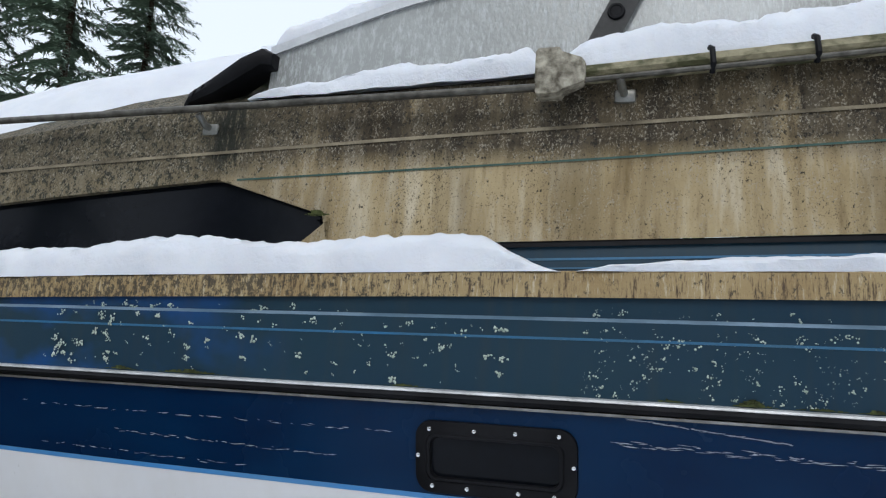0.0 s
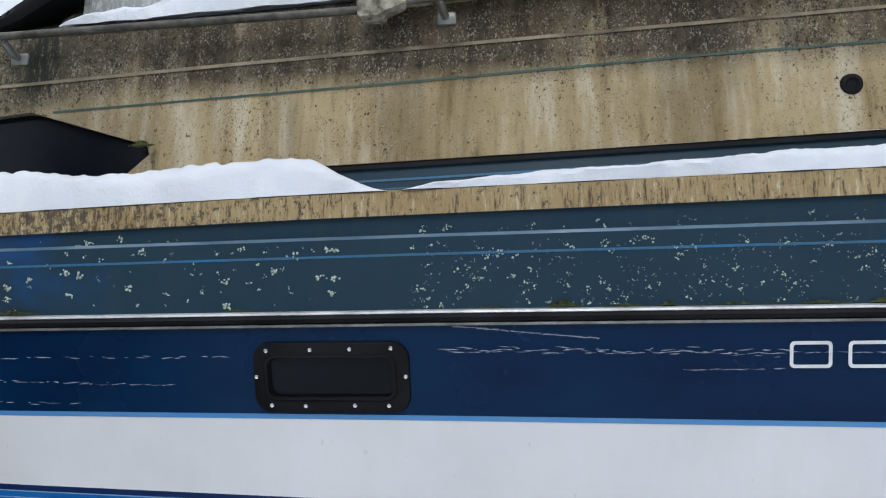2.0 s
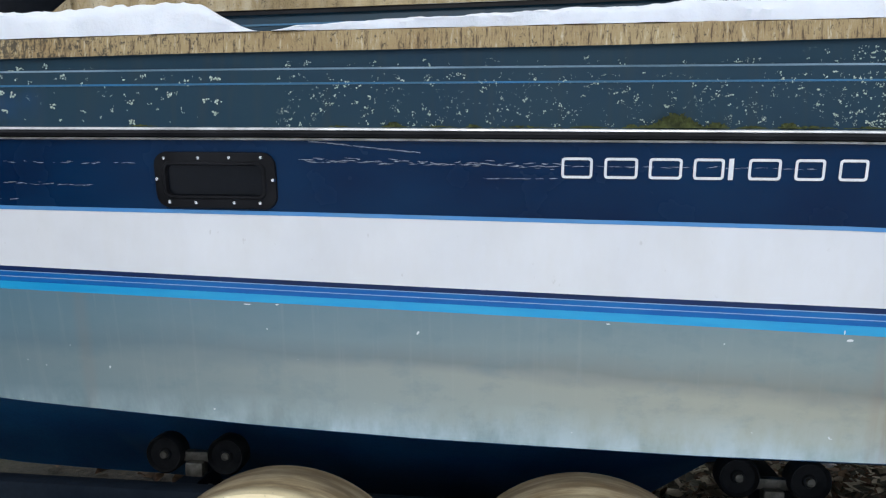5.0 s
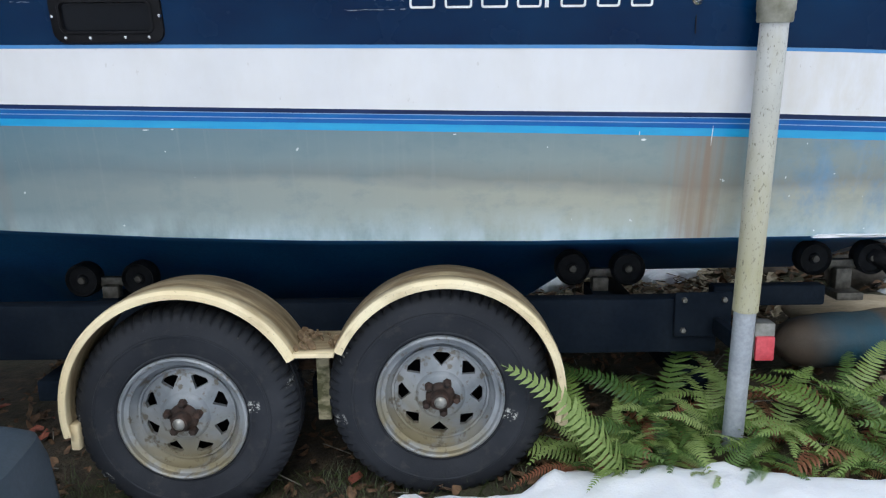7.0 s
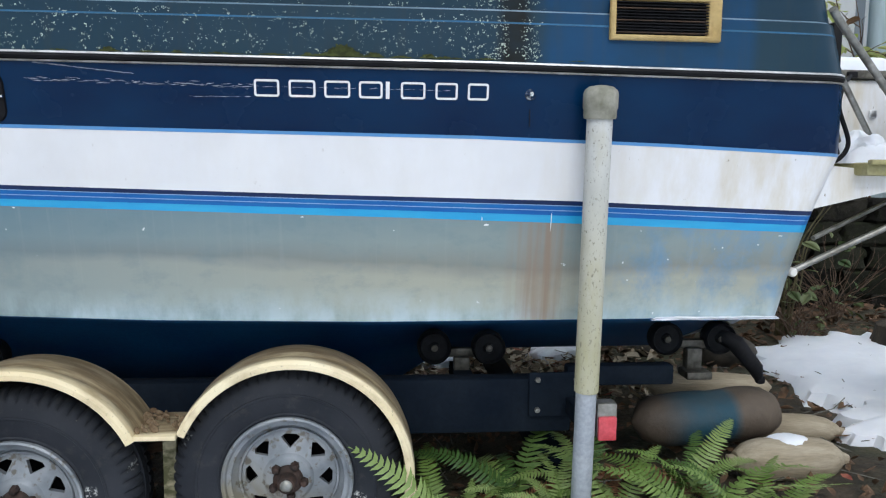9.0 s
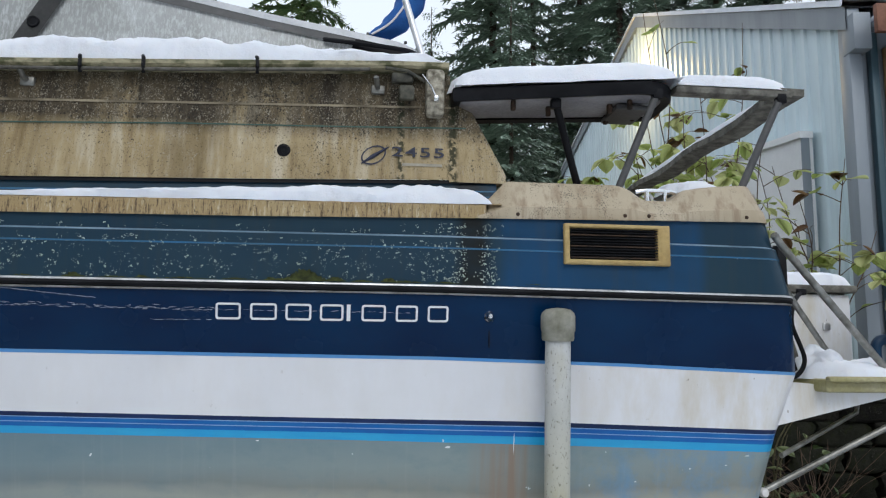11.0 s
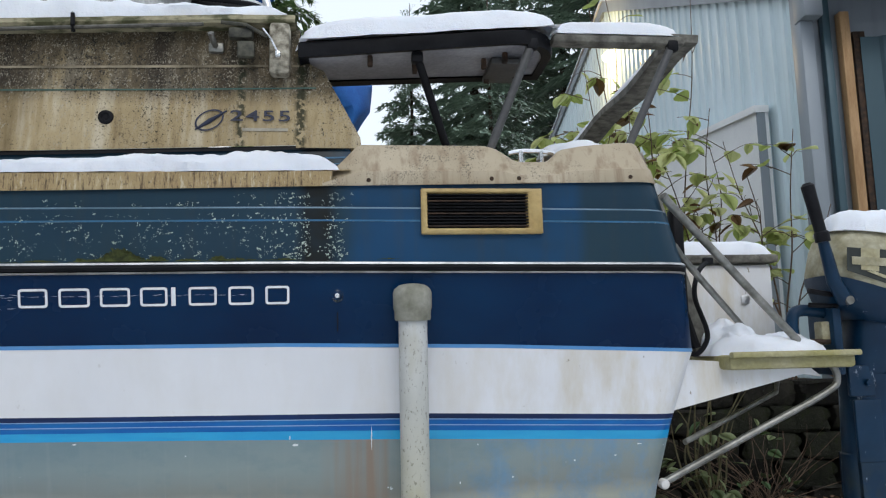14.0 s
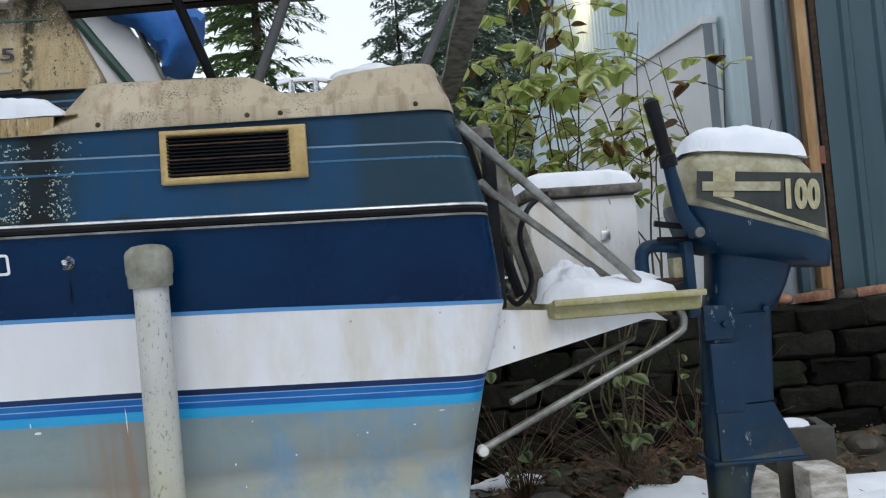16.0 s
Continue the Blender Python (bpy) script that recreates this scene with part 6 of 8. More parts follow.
# snow on the foredeck and windscreen
bm = bmesh.new()
rows = []
for i in range(71):
    u = -4.1 + 3.9 * i / 70
    row = []
    for j in range(17):
        f = j / 16
        if u < -1.25:
            z0 = lerp(Z_CT, u) - 0.35 * max(0.0, -2.2 - u) ** 1.2 * 0.5
            d0 = cab_d(u, z0) + 0.015 + 0.05 * (1 + fbm(u * 3, 4.0)) + 0.13 * max(0.0, min(1.0, (u + 2.0) / 0.6))
            d = d0 + (1.22 - d0) * f
            z = z0 + 0.48 * math.sin(math.pi / 2 * max(0, (d - cab_d(u, z0)) / (1.22 - cab_d(u, z0)))) * min(1, (u + 4.4) / 2) + 0.07 * (1 - (1 - min(1, f * 6)) ** 2)
        else:
            uu = min(max(u, -1.09), -0.1)
            d = 0.27 + 0.95 * f
            z = lerp(W_EDGE, uu) + 0.05 * math.sin((d - 0.21) * 1.57) + min(0.2, 0.03 + 0.45 * (d - 0.25)) - (0.06 if f == 0 else 0)
        row.append((u, d, z + 0.012 * fbm(u * 4, d * 4, 2.0)))
    rows.append(row)
grid(bm, rows)
ob = link("snow_cover", bm, M_SNOW)
ob.matrix_world = BOAT
tagged(ob, "deep snow on the foredeck and windscreen", "snow", "snow on the boat")


def snow_cap(name, m, sx, sy, h, label, seed, p=3.2, lump=0.12, n=28):
    """A rounded cushion of snow with a flat base."""
    bm = bmesh.new()
    rows = []
    for i in range(n + 1):
        v = -1 + 2 * i / n
        row = []
        for j in range(n + 1):
            w = -1 + 2 * j / n
            edge = max(0.0, 1 - (abs(v) ** p + abs(w) ** p)) ** 0.42 if abs(v) < 1 and abs(w) < 1 else 0.0
            k = (abs(v) ** 8 + abs(w) ** 8) ** (1 / 8)
            kk = (abs(v) ** p + abs(w) ** p) ** (1 / p)
            s = k / kk if kk > 1e-6 else 1.0
            z = h * edge * (1 + lump * fbm(v * 2 + seed, w * 2, seed)) if kk * s > 0 else h
            row.append((sx * v * s * (1 + 0.05 * fbm(w * 4, seed)), sy * w * s * (1 + 0.05 * fbm(v * 4, seed + 3)), z))
        rows.append(row)
    grid(bm, rows)
    ob = link(name, bm, M_SNOW)
    ob.matrix_world = m
    return tagged(ob, label, "snow", "snow on the boat")


snow_cap("snow_mound", BOAT @ pose(1.545, 0.215, 2.405, 0, -4.9, 0), 0.40, 0.16, 0.075, "even snow blanket on the cockpit top", 1.5, 7, 0.10, 40)
snow_cap("snow_mound", BOAT @ pose(2.12, 0.115, 2.425), 0.205, 0.03, 0.045, "snow on the frame bar", 2.5, 5)
snow_cap("snow_mound", BOAT @ pose(2.37, 0.95, 2.426, 0, 0, -1.7), 0.045, 0.80, 0.03, "thin snow along the cross bar", 3.5, 5)
snow_cap("snow_mound", BOAT @ pose(2.0, 0.20, 2.055), 0.12, 0.09, 0.055, "snow clump on the coaming", 4.5, 2.4)
snow_cap("snow_mound", BOAT @ pose(2.635, 0.32, 1.432), 0.20, 0.17, 0.065, "snow heap on the swim platform", 5.5, 3, 0.35)
snow_cap("snow_mound", BOAT @ pose(2.54, 0.36, 1.45), 0.10, 0.14, 0.085, "snow heap on the swim platform", 6.5, 2.4, 0.3)
snow_cap("snow_mound", BOAT @ pose(2.675, 0.755, 1.796), 0.195, 0.185, 0.06, "snow on the chest lid", 7.5, 7)
snow_cap("snow_mound", pose(3.06, 1.95, 1.815, 0, 7, 0), 0.185, 0.115, 0.085, "snow cap on the outboard cowl", 8.5, 3.4, 0.15)

# ---- lichen and moss on the deck side ----
rnd = random.Random(21)
bm = bmesh.new()
spots = []
for k in range(1340):
    if k < 150:
        u, z = rnd.uniform(-1.5, -0.4), rnd.uniform(1.73, 1.875)
        r = rnd.choice((0.0014, 0.002, 0.0028, 0.0038))
    elif k < 1050:
        u, z = rnd.uniform(-0.25, 1.1), 1.725 + 0.16 * rnd.random() ** 1.1
        r = rnd.choice((0.0008, 0.0010, 0.0012, 0.0014, 0.0018, 0.0028))
        u, z = (u, z) if rnd.random() < 0.45 or not spots else (spots[-1][0] + rnd.gauss(0, 0.012), min(1.888, max(1.725, spots[-1][1] + rnd.gauss(0, 0.009))))
    else:
        u, z = (1.255 + rnd.gauss(0, 0.018) if rnd.random() < 0.36 else 1.19 - abs(rnd.gauss(0.03, 0.085))), rnd.uniform(1.725, 1.91)
        r = rnd.choice((0.0010, 0.0014, 0.002, 0.003))
    spots.append((u, z, r))
for u, z, r in spots:
    for q in range(9 if r > 0.003 else 4 if r > 0.0018 else 2):
        cu, cz, rr = u + rnd.gauss(0, r) * 1.1, z + rnd.gauss(0, r) * 0.9, r * rnd.uniform(0.35, 0.85)
        d = 0.0 if cz < 1.85 else 0.017
        n = 6
        top_v = bm.verts.new((cu, d - rr * 0.55 - 0.001, cz))
        rim_v = [bm.verts.new((cu + rr * rnd.uniform(0.7, 1.2) * math.cos(6.283 * i / n), d - 0.0004, cz + rr * rnd.uniform(0.7, 1.2) * math.sin(6.283 * i / n))) for i in range(n)]
        for i in range(n):
            bm.faces.new((top_v, rim_v[i], rim_v[(i + 1) % n]))
ob = part("lichen", bm, M_LICHEN, boat, "pale grey-green lichen spots", smooth=False)
tagged(ob, kind="stuff")


def moss_clump(u, d, z, w, h, n, seed):
    r_ = random.Random(seed)
    bm = bmesh.new()
    for k in range(n):
        a, b_ = r_.gauss(0, w * 0.45), r_.uniform(-0.012, 0.008)
        hh = h * r_.uniform(0.3, 1.0) * max(0.2, 1 - abs(a) / w)
        lean = r_.uniform(-0.5, 0.5)
        L = r_.uniform(0.002, 0.005)
        p = Vector((u + a, d + b_, z))
        q = p + Vector((lean * hh, -abs(r_.gauss(0, 0.4)) * hh, hh))
        bm.faces.new([bm.verts.new(v) for v in (p - Vector((L, 0, 0)), p + Vector((L, 0, 0)), q + Vector((L * 0.7, 0, 0)), q - Vector((L * 0.7, 0, 0)))])
    ob_ = part("moss", bm, M_MOSS, boat, "tufts of green moss on the rub rail", smooth=False)
    tagged(ob_, kind="stuff")


zr = 1.7205
for s_, (u, w, h, n) in enumerate(((0.70, 0.075, 0.034, 520), (0.79, 0.035, 0.016, 90), (0.04, 0.035, 0.014, 90), (0.23, 0.02, 0.010, 50), (0.95, 0.03, 0.015, 80), (1.0, 0.08, 0.007, 80), (0.35, 0.10, 0.006, 60), (-1.1, 0.09, 0.010, 120), (-1.28, 0.05, 0.009, 70), (0.50, 0.06, 0.006, 60), (0.60, 0.03, 0.010, 40), (0.15, 0.05, 0.006, 50), (1.12, 0.05, 0.006, 60), (-0.1, 0.03, 0.007, 30), (0.87, 0.04, 0.008, 60), (-0.6, 0.05, 0.005, 40), (1.4, 0.04, 0.004, 30))):
    moss_clump(u, 0.0, zr, w, h, n, s_)
moss_clump(-0.87, 0.098, 2.088, 0.025, 0.014, 120, 77)

# ---- ferns ----
def frond_mesh(name, L, mat_, seed, arch=0.5, pairs=27):
    r_ = random.Random(seed)
    bm = bmesh.new()
    pts = []
    for i in range(pairs + 1):
        f = i / pairs
        pts.append(Vector((L * f * (1 - 0.10 * f), 0.02 * math.sin(f * 3 + seed), L * (0.55 * f - arch * 0.95 * f * f))))
    tube(pts, [0.0028 * (1 - 0.8 * i / pairs) + 0.0004 for i in range(pairs + 1)], 4, bm, False)
    for i in range(2, pairs + 1):
        f = i / pairs
        p = pts[i]
        t = (pts[i] - pts[i - 1]).normalized()
        w = 0.155 * L * min(1.0, 0.35 + f * 3.2) * (1 - f) ** 0.55 * r_.uniform(0.88, 1.06) + 0.004
        half = 0.44 * L / pairs
        for sgn in (-1, 1):
            side = Vector((0.22, sgn, -0.16 + r_.uniform(-0.22, 0.22))).normalized()
            a = p - t * half * 0.7
            b_ = p + t * half * 0.9
            m1 = p + side * w * 0.55 + t * half * 1.0
            m0 = p + side * w * 0.55 - t * half * 0.45
            tip = p + side * w + t * half * 1.1 - Vector((0, 0, 0.10 * w))
            vs_ = [bm.verts.new(v) for v in (a, m0, tip, m1, b_)]
            bm.faces.new(vs_)
    me = bpy.data.meshes.new(name)
    bm.to_mesh(me)
    bm.free()
    me.materials.append(mat_)
    return me


def leaf_material(name, ca, cb, trans=0.25):
    m, nt, b = material(name)
    oi = nt.nodes.new("ShaderNodeObjectInfo")
    v = coords(nt)
    c = mix(nt, oi.outputs["Random"], ca, cb)
    c = mix(nt, ramp(nt, noise_tex(nt, v, 40, 3), [(0.35, 0.0), (0.7, 0.35)]), c, tuple(x * 0.55 for x in ca))
    put(nt, b, c, 0.5)
    tr = nt.nodes.new("ShaderNodeBsdfTranslucent")
    ms = nt.nodes.new("ShaderNodeMixShader")
    ms.inputs[0].default_value = trans
    nt.links.new(c, tr.inputs["Color"])
    nt.links.new(b.outputs[0], ms.inputs[1])
    nt.links.new(tr.outputs[0], ms.inputs[2])
    nt.links.new(ms.outputs[0], nt.nodes["Material Output"].inputs["Surface"])
    return m


M_FERN = leaf_material("fern_green", (0.17, 0.27, 0.06), (0.35, 0.44, 0.16))
M_FERND = leaf_material("fern_dark", (0.06, 0.13, 0.03), (0.14, 0.23, 0.06))
M_FERNB = leaf_material("fern_brown", (0.20, 0.055, 0.035), (0.36, 0.17, 0.09))
FRONDS = [frond_mesh("frond", 1.0, M_FERN, 1, 0.62), frond_mesh("frond", 1.0, M_FERN, 2, 0.85), frond_mesh("frond", 1.0, M_FERND, 3, 0.7), frond_mesh("frond", 1.0, M_FERNB, 4, 0.95)]
rnd = random.Random(5)
for k, (x, y, size, n) in enumerate(((1.02, 1.69, 0.40, 13), (1.28, 1.80, 0.44, 14), (1.20, 1.70, 0.34, 11), (1.60, 1.68, 0.38, 14), (1.86, 1.72, 0.36, 13), (2.02, 1.60, 0.34, 11), (1.98, 1.67, 0.34, 11), (1.42, 1.70, 0.30, 11), (1.72, 1.70, 0.32, 10), (1.12, 1.66, 0.30, 10), (1.32, 1.66, 0.32, 11), (1.55, 1.85, 0.40, 11), (1.05, 1.58, 0.24, 9), (1.52, 1.56, 0.26, 10), (1.75, 1.55, 0.28, 10), (2.05, 1.56, 0.30, 10), (1.25, 1.60, 0.26, 10), (0.98, 1.60, 0.22, 9), (1.38, 1.52, 0.24, 9), (1.64, 1.50, 0.25, 9), (1.9, 1.50, 0.27, 9), (1.84, 1.62, 0.42, 9))):
    y -= lerp(((1.0, 0.03), (1.4, 0.07), (2.0, 0.16), (2.3, 0.2)), x) * (0.25 if k in (1, 4, 11) else 1.0)
    f = thing("sword_fern", pose(x, y, ground_z(x, y) + 0.01), "green sword fern with some brown dead fronds", "fern", "ferns by the trailer")
    n = int(n * 1.25)
    for i in range(n):
        az = 360 * i / n + rnd.uniform(-14, 14)
        low = rnd.random()
        me = FRONDS[0] if low < 0.30 else FRONDS[1] if low < 0.50 else FRONDS[2] if low < 0.80 else FRONDS[3]
        s_ = size * rnd.uniform(0.6, 1.25)
        # fronds towards the open stay shorter
        s_ *= 0.72 if math.sin(radians(az)) < -0.3 else 1.0
        share("frond", me, f, pose(0, 0, 0, rnd.uniform(-30, 30), rnd.uniform(-42, 6) if me != FRONDS[3] else rnd.uniform(-25, 10), az) @ Matrix.Scale(s_, 4))
f = thing("sword_fern", pose(1.12, 1.51, ground_z(1.12, 1.51) + 0.0), "bright green sword fern frond arching over the snow", "fern", "ferns by the trailer")
share("frond", FRONDS[0], f, pose(0, 0, 0, 0, -45, 182) @ pose(0, 0, 0, -42, 0, 0) @ Matrix.Scale(0.62, 4))
share("frond", FRONDS[1], f, pose(0, 0, 0, 12, -30, 225) @ Matrix.Scale(0.26, 4))
share("frond", FRONDS[0], f, pose(0, 0, 0, 0, -20, 60) @ Matrix.Scale(0.34, 4))

# ---- logs and stones by the stern ----
def log(name, m, L, r, mat_, label, cat, seed, squash=1.0):
    bm = bmesh.new()
    rows = []
    for i in range(17):
        f = i / 16
        x = (f - 0.5) * L
        rr = r * (1 - abs(2 * f - 1) ** 5) ** 0.5 if 0 < i < 16 else r * 0.1
        rows.append([(x, rr * math.cos(a) * (1 + 0.12 * fbm(f * 3, math.cos(a), seed)), rr * squash * math.sin(a) * (1 + 0.12 * fbm(f * 3, math.sin(a), seed + 4))) for a in [2 * math.pi * k / 18 for k in range(18)]])
    vs_ = grid(bm, rows, True)
    bm.faces.new(vs_[0]), bm.faces.new(vs_[-1][::-1])
    ob_ = link(name, bm, mat_)
    ob_.matrix_world = m
    return tagged(ob_, label, cat)


M_LOG = simple("bleached_wood", (0.26, 0.21, 0.14), (0.40, 0.34, 0.25), 9, 0.85, 0, 60, 0.6, (0.4, 3, 3))
m_, nt_, b_ = material("painted_drum")
bl = calc(nt_, 'MULTIPLY', axis_range(nt_, 0, -0.22, -0.12), calc(nt_, 'SUBTRACT', 1.0, axis_range(nt_, 0, 0.06, 0.10)))
cc = ramp(nt_, noise_tex(nt_, coords(nt_), 6, 5), [(0.3, (0.05, 0.037, 0.027)), (0.7, (0.12, 0.09, 0.065))])
put(nt_, b_, mix(nt_, calc(nt_, 'MULTIPLY', bl, ramp(nt_, noise_tex(nt_, coords(nt_), 5, 4), [(0.3, 0.5), (0.6, 1.0)])), cc, (0.008, 0.055, 0.085)), 0.7)
bump(nt_, b_, noise_tex(nt_, coords(nt_), 50, 4), 0.5, 0.006)
log("driftwood_log", BOAT @ pose(2.10, 0.53, 0.435, 0, -2, 4), 0.62, 0.115, m_, "fat brown log with a blue painted patch", "log", 2.0, 0.9)
for fx, fy, fz, L_, r_, turn_ in ((2.42, 2.13, 0.375, 0.37, 0.058, -4), (2.27, 1.84, 0.36, 0.42, 0.078, 8)):
    fender_ob = thing("boat_fender", pose(fx, fy, fz, 0, 2, turn_), "weathered beige boat fender lying on the soil", "boat fender", "boat fenders")
    bm = bmesh.new()
    rows = []
    for q in range(21):
        f = q / 20
        rr = r_ * max(0.16, (1 - abs(2 * f - 1) ** 4.5)) ** 0.5
        rows.append([((f - 0.5) * L_, rr * math.cos(a) * (1 + 0.05 * fbm(f * 4, math.cos(a), fx)), rr * math.sin(a) * (1 + 0.05 * fbm(f * 4, math.sin(a), fy))) for a in [2 * math.pi * k / 22 for k in range(22)]])
    vs = grid(bm, rows, True)
    bm.faces.new(vs[0]), bm.faces.new(vs[-1][::-1])
    part("body", bm, M_LOG, fender_ob, "dirty beige ribbed body")
    for sg in (-1, 1):
        part("end_eye", box(sg * (L_ / 2 + 0.012), 0, 0, 0.036, r_ * 0.55, r_ * 0.5, 0.010), M_LOG, fender_ob)
log("driftwood_log", BOAT @ pose(2.25, 0.85, 0.46, 0, 0, -5), 0.55, 0.06, M_LOG, "pale log behind the trailer", "log", 11.0)
snow_cap("snow_mound", BOAT @ pose(2.29, 0.275, 0.425), 0.08, 0.05, 0.022, "patch of snow on a boat fender", 9.5, 2.5)

# ---- snow on the ground ----
bm = bmesh.new()
rows = []
NX, NY = 210, 64
for j in range(NY + 1):
    row = []
    for i in range(NX + 1):
        x = -9.0 + 7.9 * i / 30 if i < 30 else -1.1 + 5.6 * (i - 30) / 150 if i < 180 else 4.5 + 6.5 * (i - 180) / 30
        e = snow_edge(x)
        f = j / NY
        y = e - (12.0 + 1.5 * fbm(x * 0.4, 9.0)) * f ** 2.4
        rise_ = min(1.0, (e - y) / 0.07) ** 0.45 if e > y else 0.0
        z = ground_z(x, y) + rise_ * (0.064 + 0.026 * fbm(x * 2.6, y * 2.6) + 0.016 * fbm(x * 9, y * 9) + 0.009 * fbm(x * 23, y * 23)) - (0.012 if rise_ == 0 else 0)
        row.append((x, y, z))
    rows.append(row)
grid(bm, rows)
tagged(link("ground_snow", bm, M_SNOW), "trodden snow covering the ground in front", "snow", kind="structure")


def snow_patch(cx, cy, rx, ry, seed, h=0.05):
    bm_ = bmesh.new()
    rows_ = []
    c = []
    for i in range(9):
        f = (i / 8)
        row_ = []
        for k in range(72):
            a = 2 * math.pi * k / 72
            e = 1 + 0.42 * fbm(math.cos(a) * 2.2 + seed, math.sin(a) * 2.2, seed, 5)
            x, y = cx + rx * f * e * math.cos(a), cy + ry * f * e * math.sin(a)
            row_.append((x, y, ground_z(x, y) + h * (1 - f ** 4) ** 0.6 * (1 + 0.3 * fbm(x * 6, y * 6, seed)) + (0.015 if f < 1 else -0.03)))
        rows_.append(row_)
    grid(bm_, rows_, True)
    tagged(link("snow_patch", bm_, M_SNOW), "patch of old snow on the soil", "snow", "snow patches")


for k, (x, y, a, b2) in enumerate(((3.22, 2.83, 0.60, 0.76), (2.95, 2.12, 0.33, 0.28), (4.0, 2.95, 0.5, 0.26), (1.1, 3.9, 0.16, 0.12), (1.75, 3.75, 0.2, 0.1), (2.45, 4.0, 0.22, 0.1))):
    snow_patch(x, y, a, b2, k * 1.7)

# ---- upturned dark tub near the camera's side ----
M_TUB = simple("slate_plastic", (0.030, 0.045, 0.06), (0.05, 0.065, 0.085), 3, 0.5)
bm = bmesh.new()
vs = grid(bm, cowl_rows(((0.0, -0.31, 0.31, 0.26, 0), (0.02, -0.31, 0.31, 0.26, 0), (0.05, -0.30, 0.30, 0.25, 0), (0.40, -0.265, 0.265, 0.215, 0), (0.47, -0.245, 0.245, 0.195, 0), (0.50, -0.20, 0.20, 0.155, 0), (0.507, -0.12, 0.12, 0.1, 0)), 36, 5.0), True)
bm.faces.new(vs[0][::-1]), bm.faces.new(vs[-1])
tub = link("plastic_tub", bm, M_TUB)
tub.matrix_world = pose(-0.80, 0.97, ground_z(-0.8, 0.97) - 0.01, 0, 0, 12)
tagged(tub, "dark slate plastic tub turned upside down", "tub")

# ---- shed ----
def sheet_metal(name, ca, cb):
    m, nt, b = material(name)
    v = coords(nt, (1, 1, 0.25))
    c = ramp(nt, noise_tex(nt, v, 2.5, 5), [(0.3, ca), (0.7, cb)])
    c = mix(nt, ramp(nt, noise_tex(nt, coords(nt, (6, 6, 0.4)), 2, 4), [(0.55, 0.0), (0.8, 0.3)]), c, tuple(x * 0.6 for x in ca))
    put(nt, b, c, 0.45, 0.1)
    bump(nt, b, noise_tex(nt, coords(nt), 30, 3), 0.05, 0.003)
    return m


M_SHED = sheet_metal("pale_blue_sheet", (0.60, 0.72, 0.76), (0.70, 0.81, 0.85))
M_TEAL = sheet_metal("teal_sheet", (0.032, 0.068, 0.088), (0.052, 0.098, 0.12))
M_TRIM = sheet_metal("grey_trim", (0.20, 0.23, 0.26), (0.28, 0.31, 0.34))
M_WPAINT = simple("white_boards", (0.80, 0.80, 0.80), (0.86, 0.86, 0.85), 4, 0.6)
M_WOOD = simple("raw_timber", (0.30, 0.17, 0.075), (0.42, 0.26, 0.13), 6, 0.75, 0, 50, 0.4, (4, 4, 0.6))
M_FASC = simple("red_brown_board", (0.17, 0.065, 0.04), (0.25, 0.11, 0.065), 6, 0.7, 0, 60, 0.3)
shed = thing("metal_shed", pose(4.5, 4.75, 0, 0, 0, 0) @ pose(0, 0, 0, 0, 0, -3.4), "pale blue corrugated metal shed with snowy roof", "shed")
RAKE = ((0.0, 4.22), (6.45, 7.15), (15.0, 6.55))


def ribbed(y0, y1, z0, z1, mat_, name, parent, axis='Y', pitch=0.228, flip=-1):
    bm_ = bmesh.new()
    prof = []
    n = max(1, round((y1 - y0) / pitch))
    for k in range(n):
        a = y0 + (y1 - y0) * k / n
        w = (y1 - y0) / n
        prof += [(a, 0), (a + w * 0.62, 0), (a + w * 0.70, 0.022), (a + w * 0.90, 0.022), (a + w * 0.98, 0)]
    prof.append((y1, 0))
    rows_ = []
    for top_ in (0, 1):
        rows_.append([((flip * o, a, z1(a) if top_ else z0) if axis == 'Y' else (a, flip * o, z1(a) if top_ else z0)) for a, o in prof])
    grid(bm_, rows_)
    return part(name, bm_, mat_, parent, "", smooth=False)


for k in range(16):
    ribbed(0.10 + 0.92 * k, 0.10 + 0.92 * (k + 1), 1.0, lambda a: lerp(RAKE, a) - 0.02, M_SHED, "wall_sheet", shed)
part("corner_trim", box(0.01, 0.04, 2.6, 0.10, 0.16, 3.3, 0.01), M_TRIM, shed, "grey corner flashing")
for (a, za), (b2, zb) in zip(RAKE, RAKE[1:]):
    bm = bmesh.new()
    vs = grid(bm, [[(x, a - (0.05 if a == 0 else 0), za + o), (x, b2, zb + o)] for x, o in ((-0.06, -0.16), (-0.06, 0.03), (0.3, 0.05), (0.3, -0.1), (-0.06, -0.16))])
    part("rake_trim", bm, M_TRIM, shed, "pale grey roof edge flashing", smooth=False)
    bm = bmesh.new()
    grid(bm, [[(x, a - (0.06 if a == 0 else 0), za + o), (x, b2, zb + o)] for x, o in ((-0.09, 0.03), (6.0, 0.03), (6.0, 0.09), (-0.08, 0.085), (-0.09, 0.03))])
    part("roof_snow", bm, M_SNOW, shed, "snow on the roof", smooth=False)
part("end_wall", box(3.0, 0.06, 2.6, 6.0, 0.04, 3.2), M_TRIM, shed)
part("eave_bracket", box(0.02, -0.05, 4.02, 0.14, 0.18, 0.30, 0.01), M_TRIM, shed)
bm = bmesh.new()
vs = grid(bm, [[(x, 0.65, 1.0), (x, 0.65, 3.41), (x, 6.0, 4.12), (x, 6.0, 1.0)] for x in (-0.12, -0.03)], True)
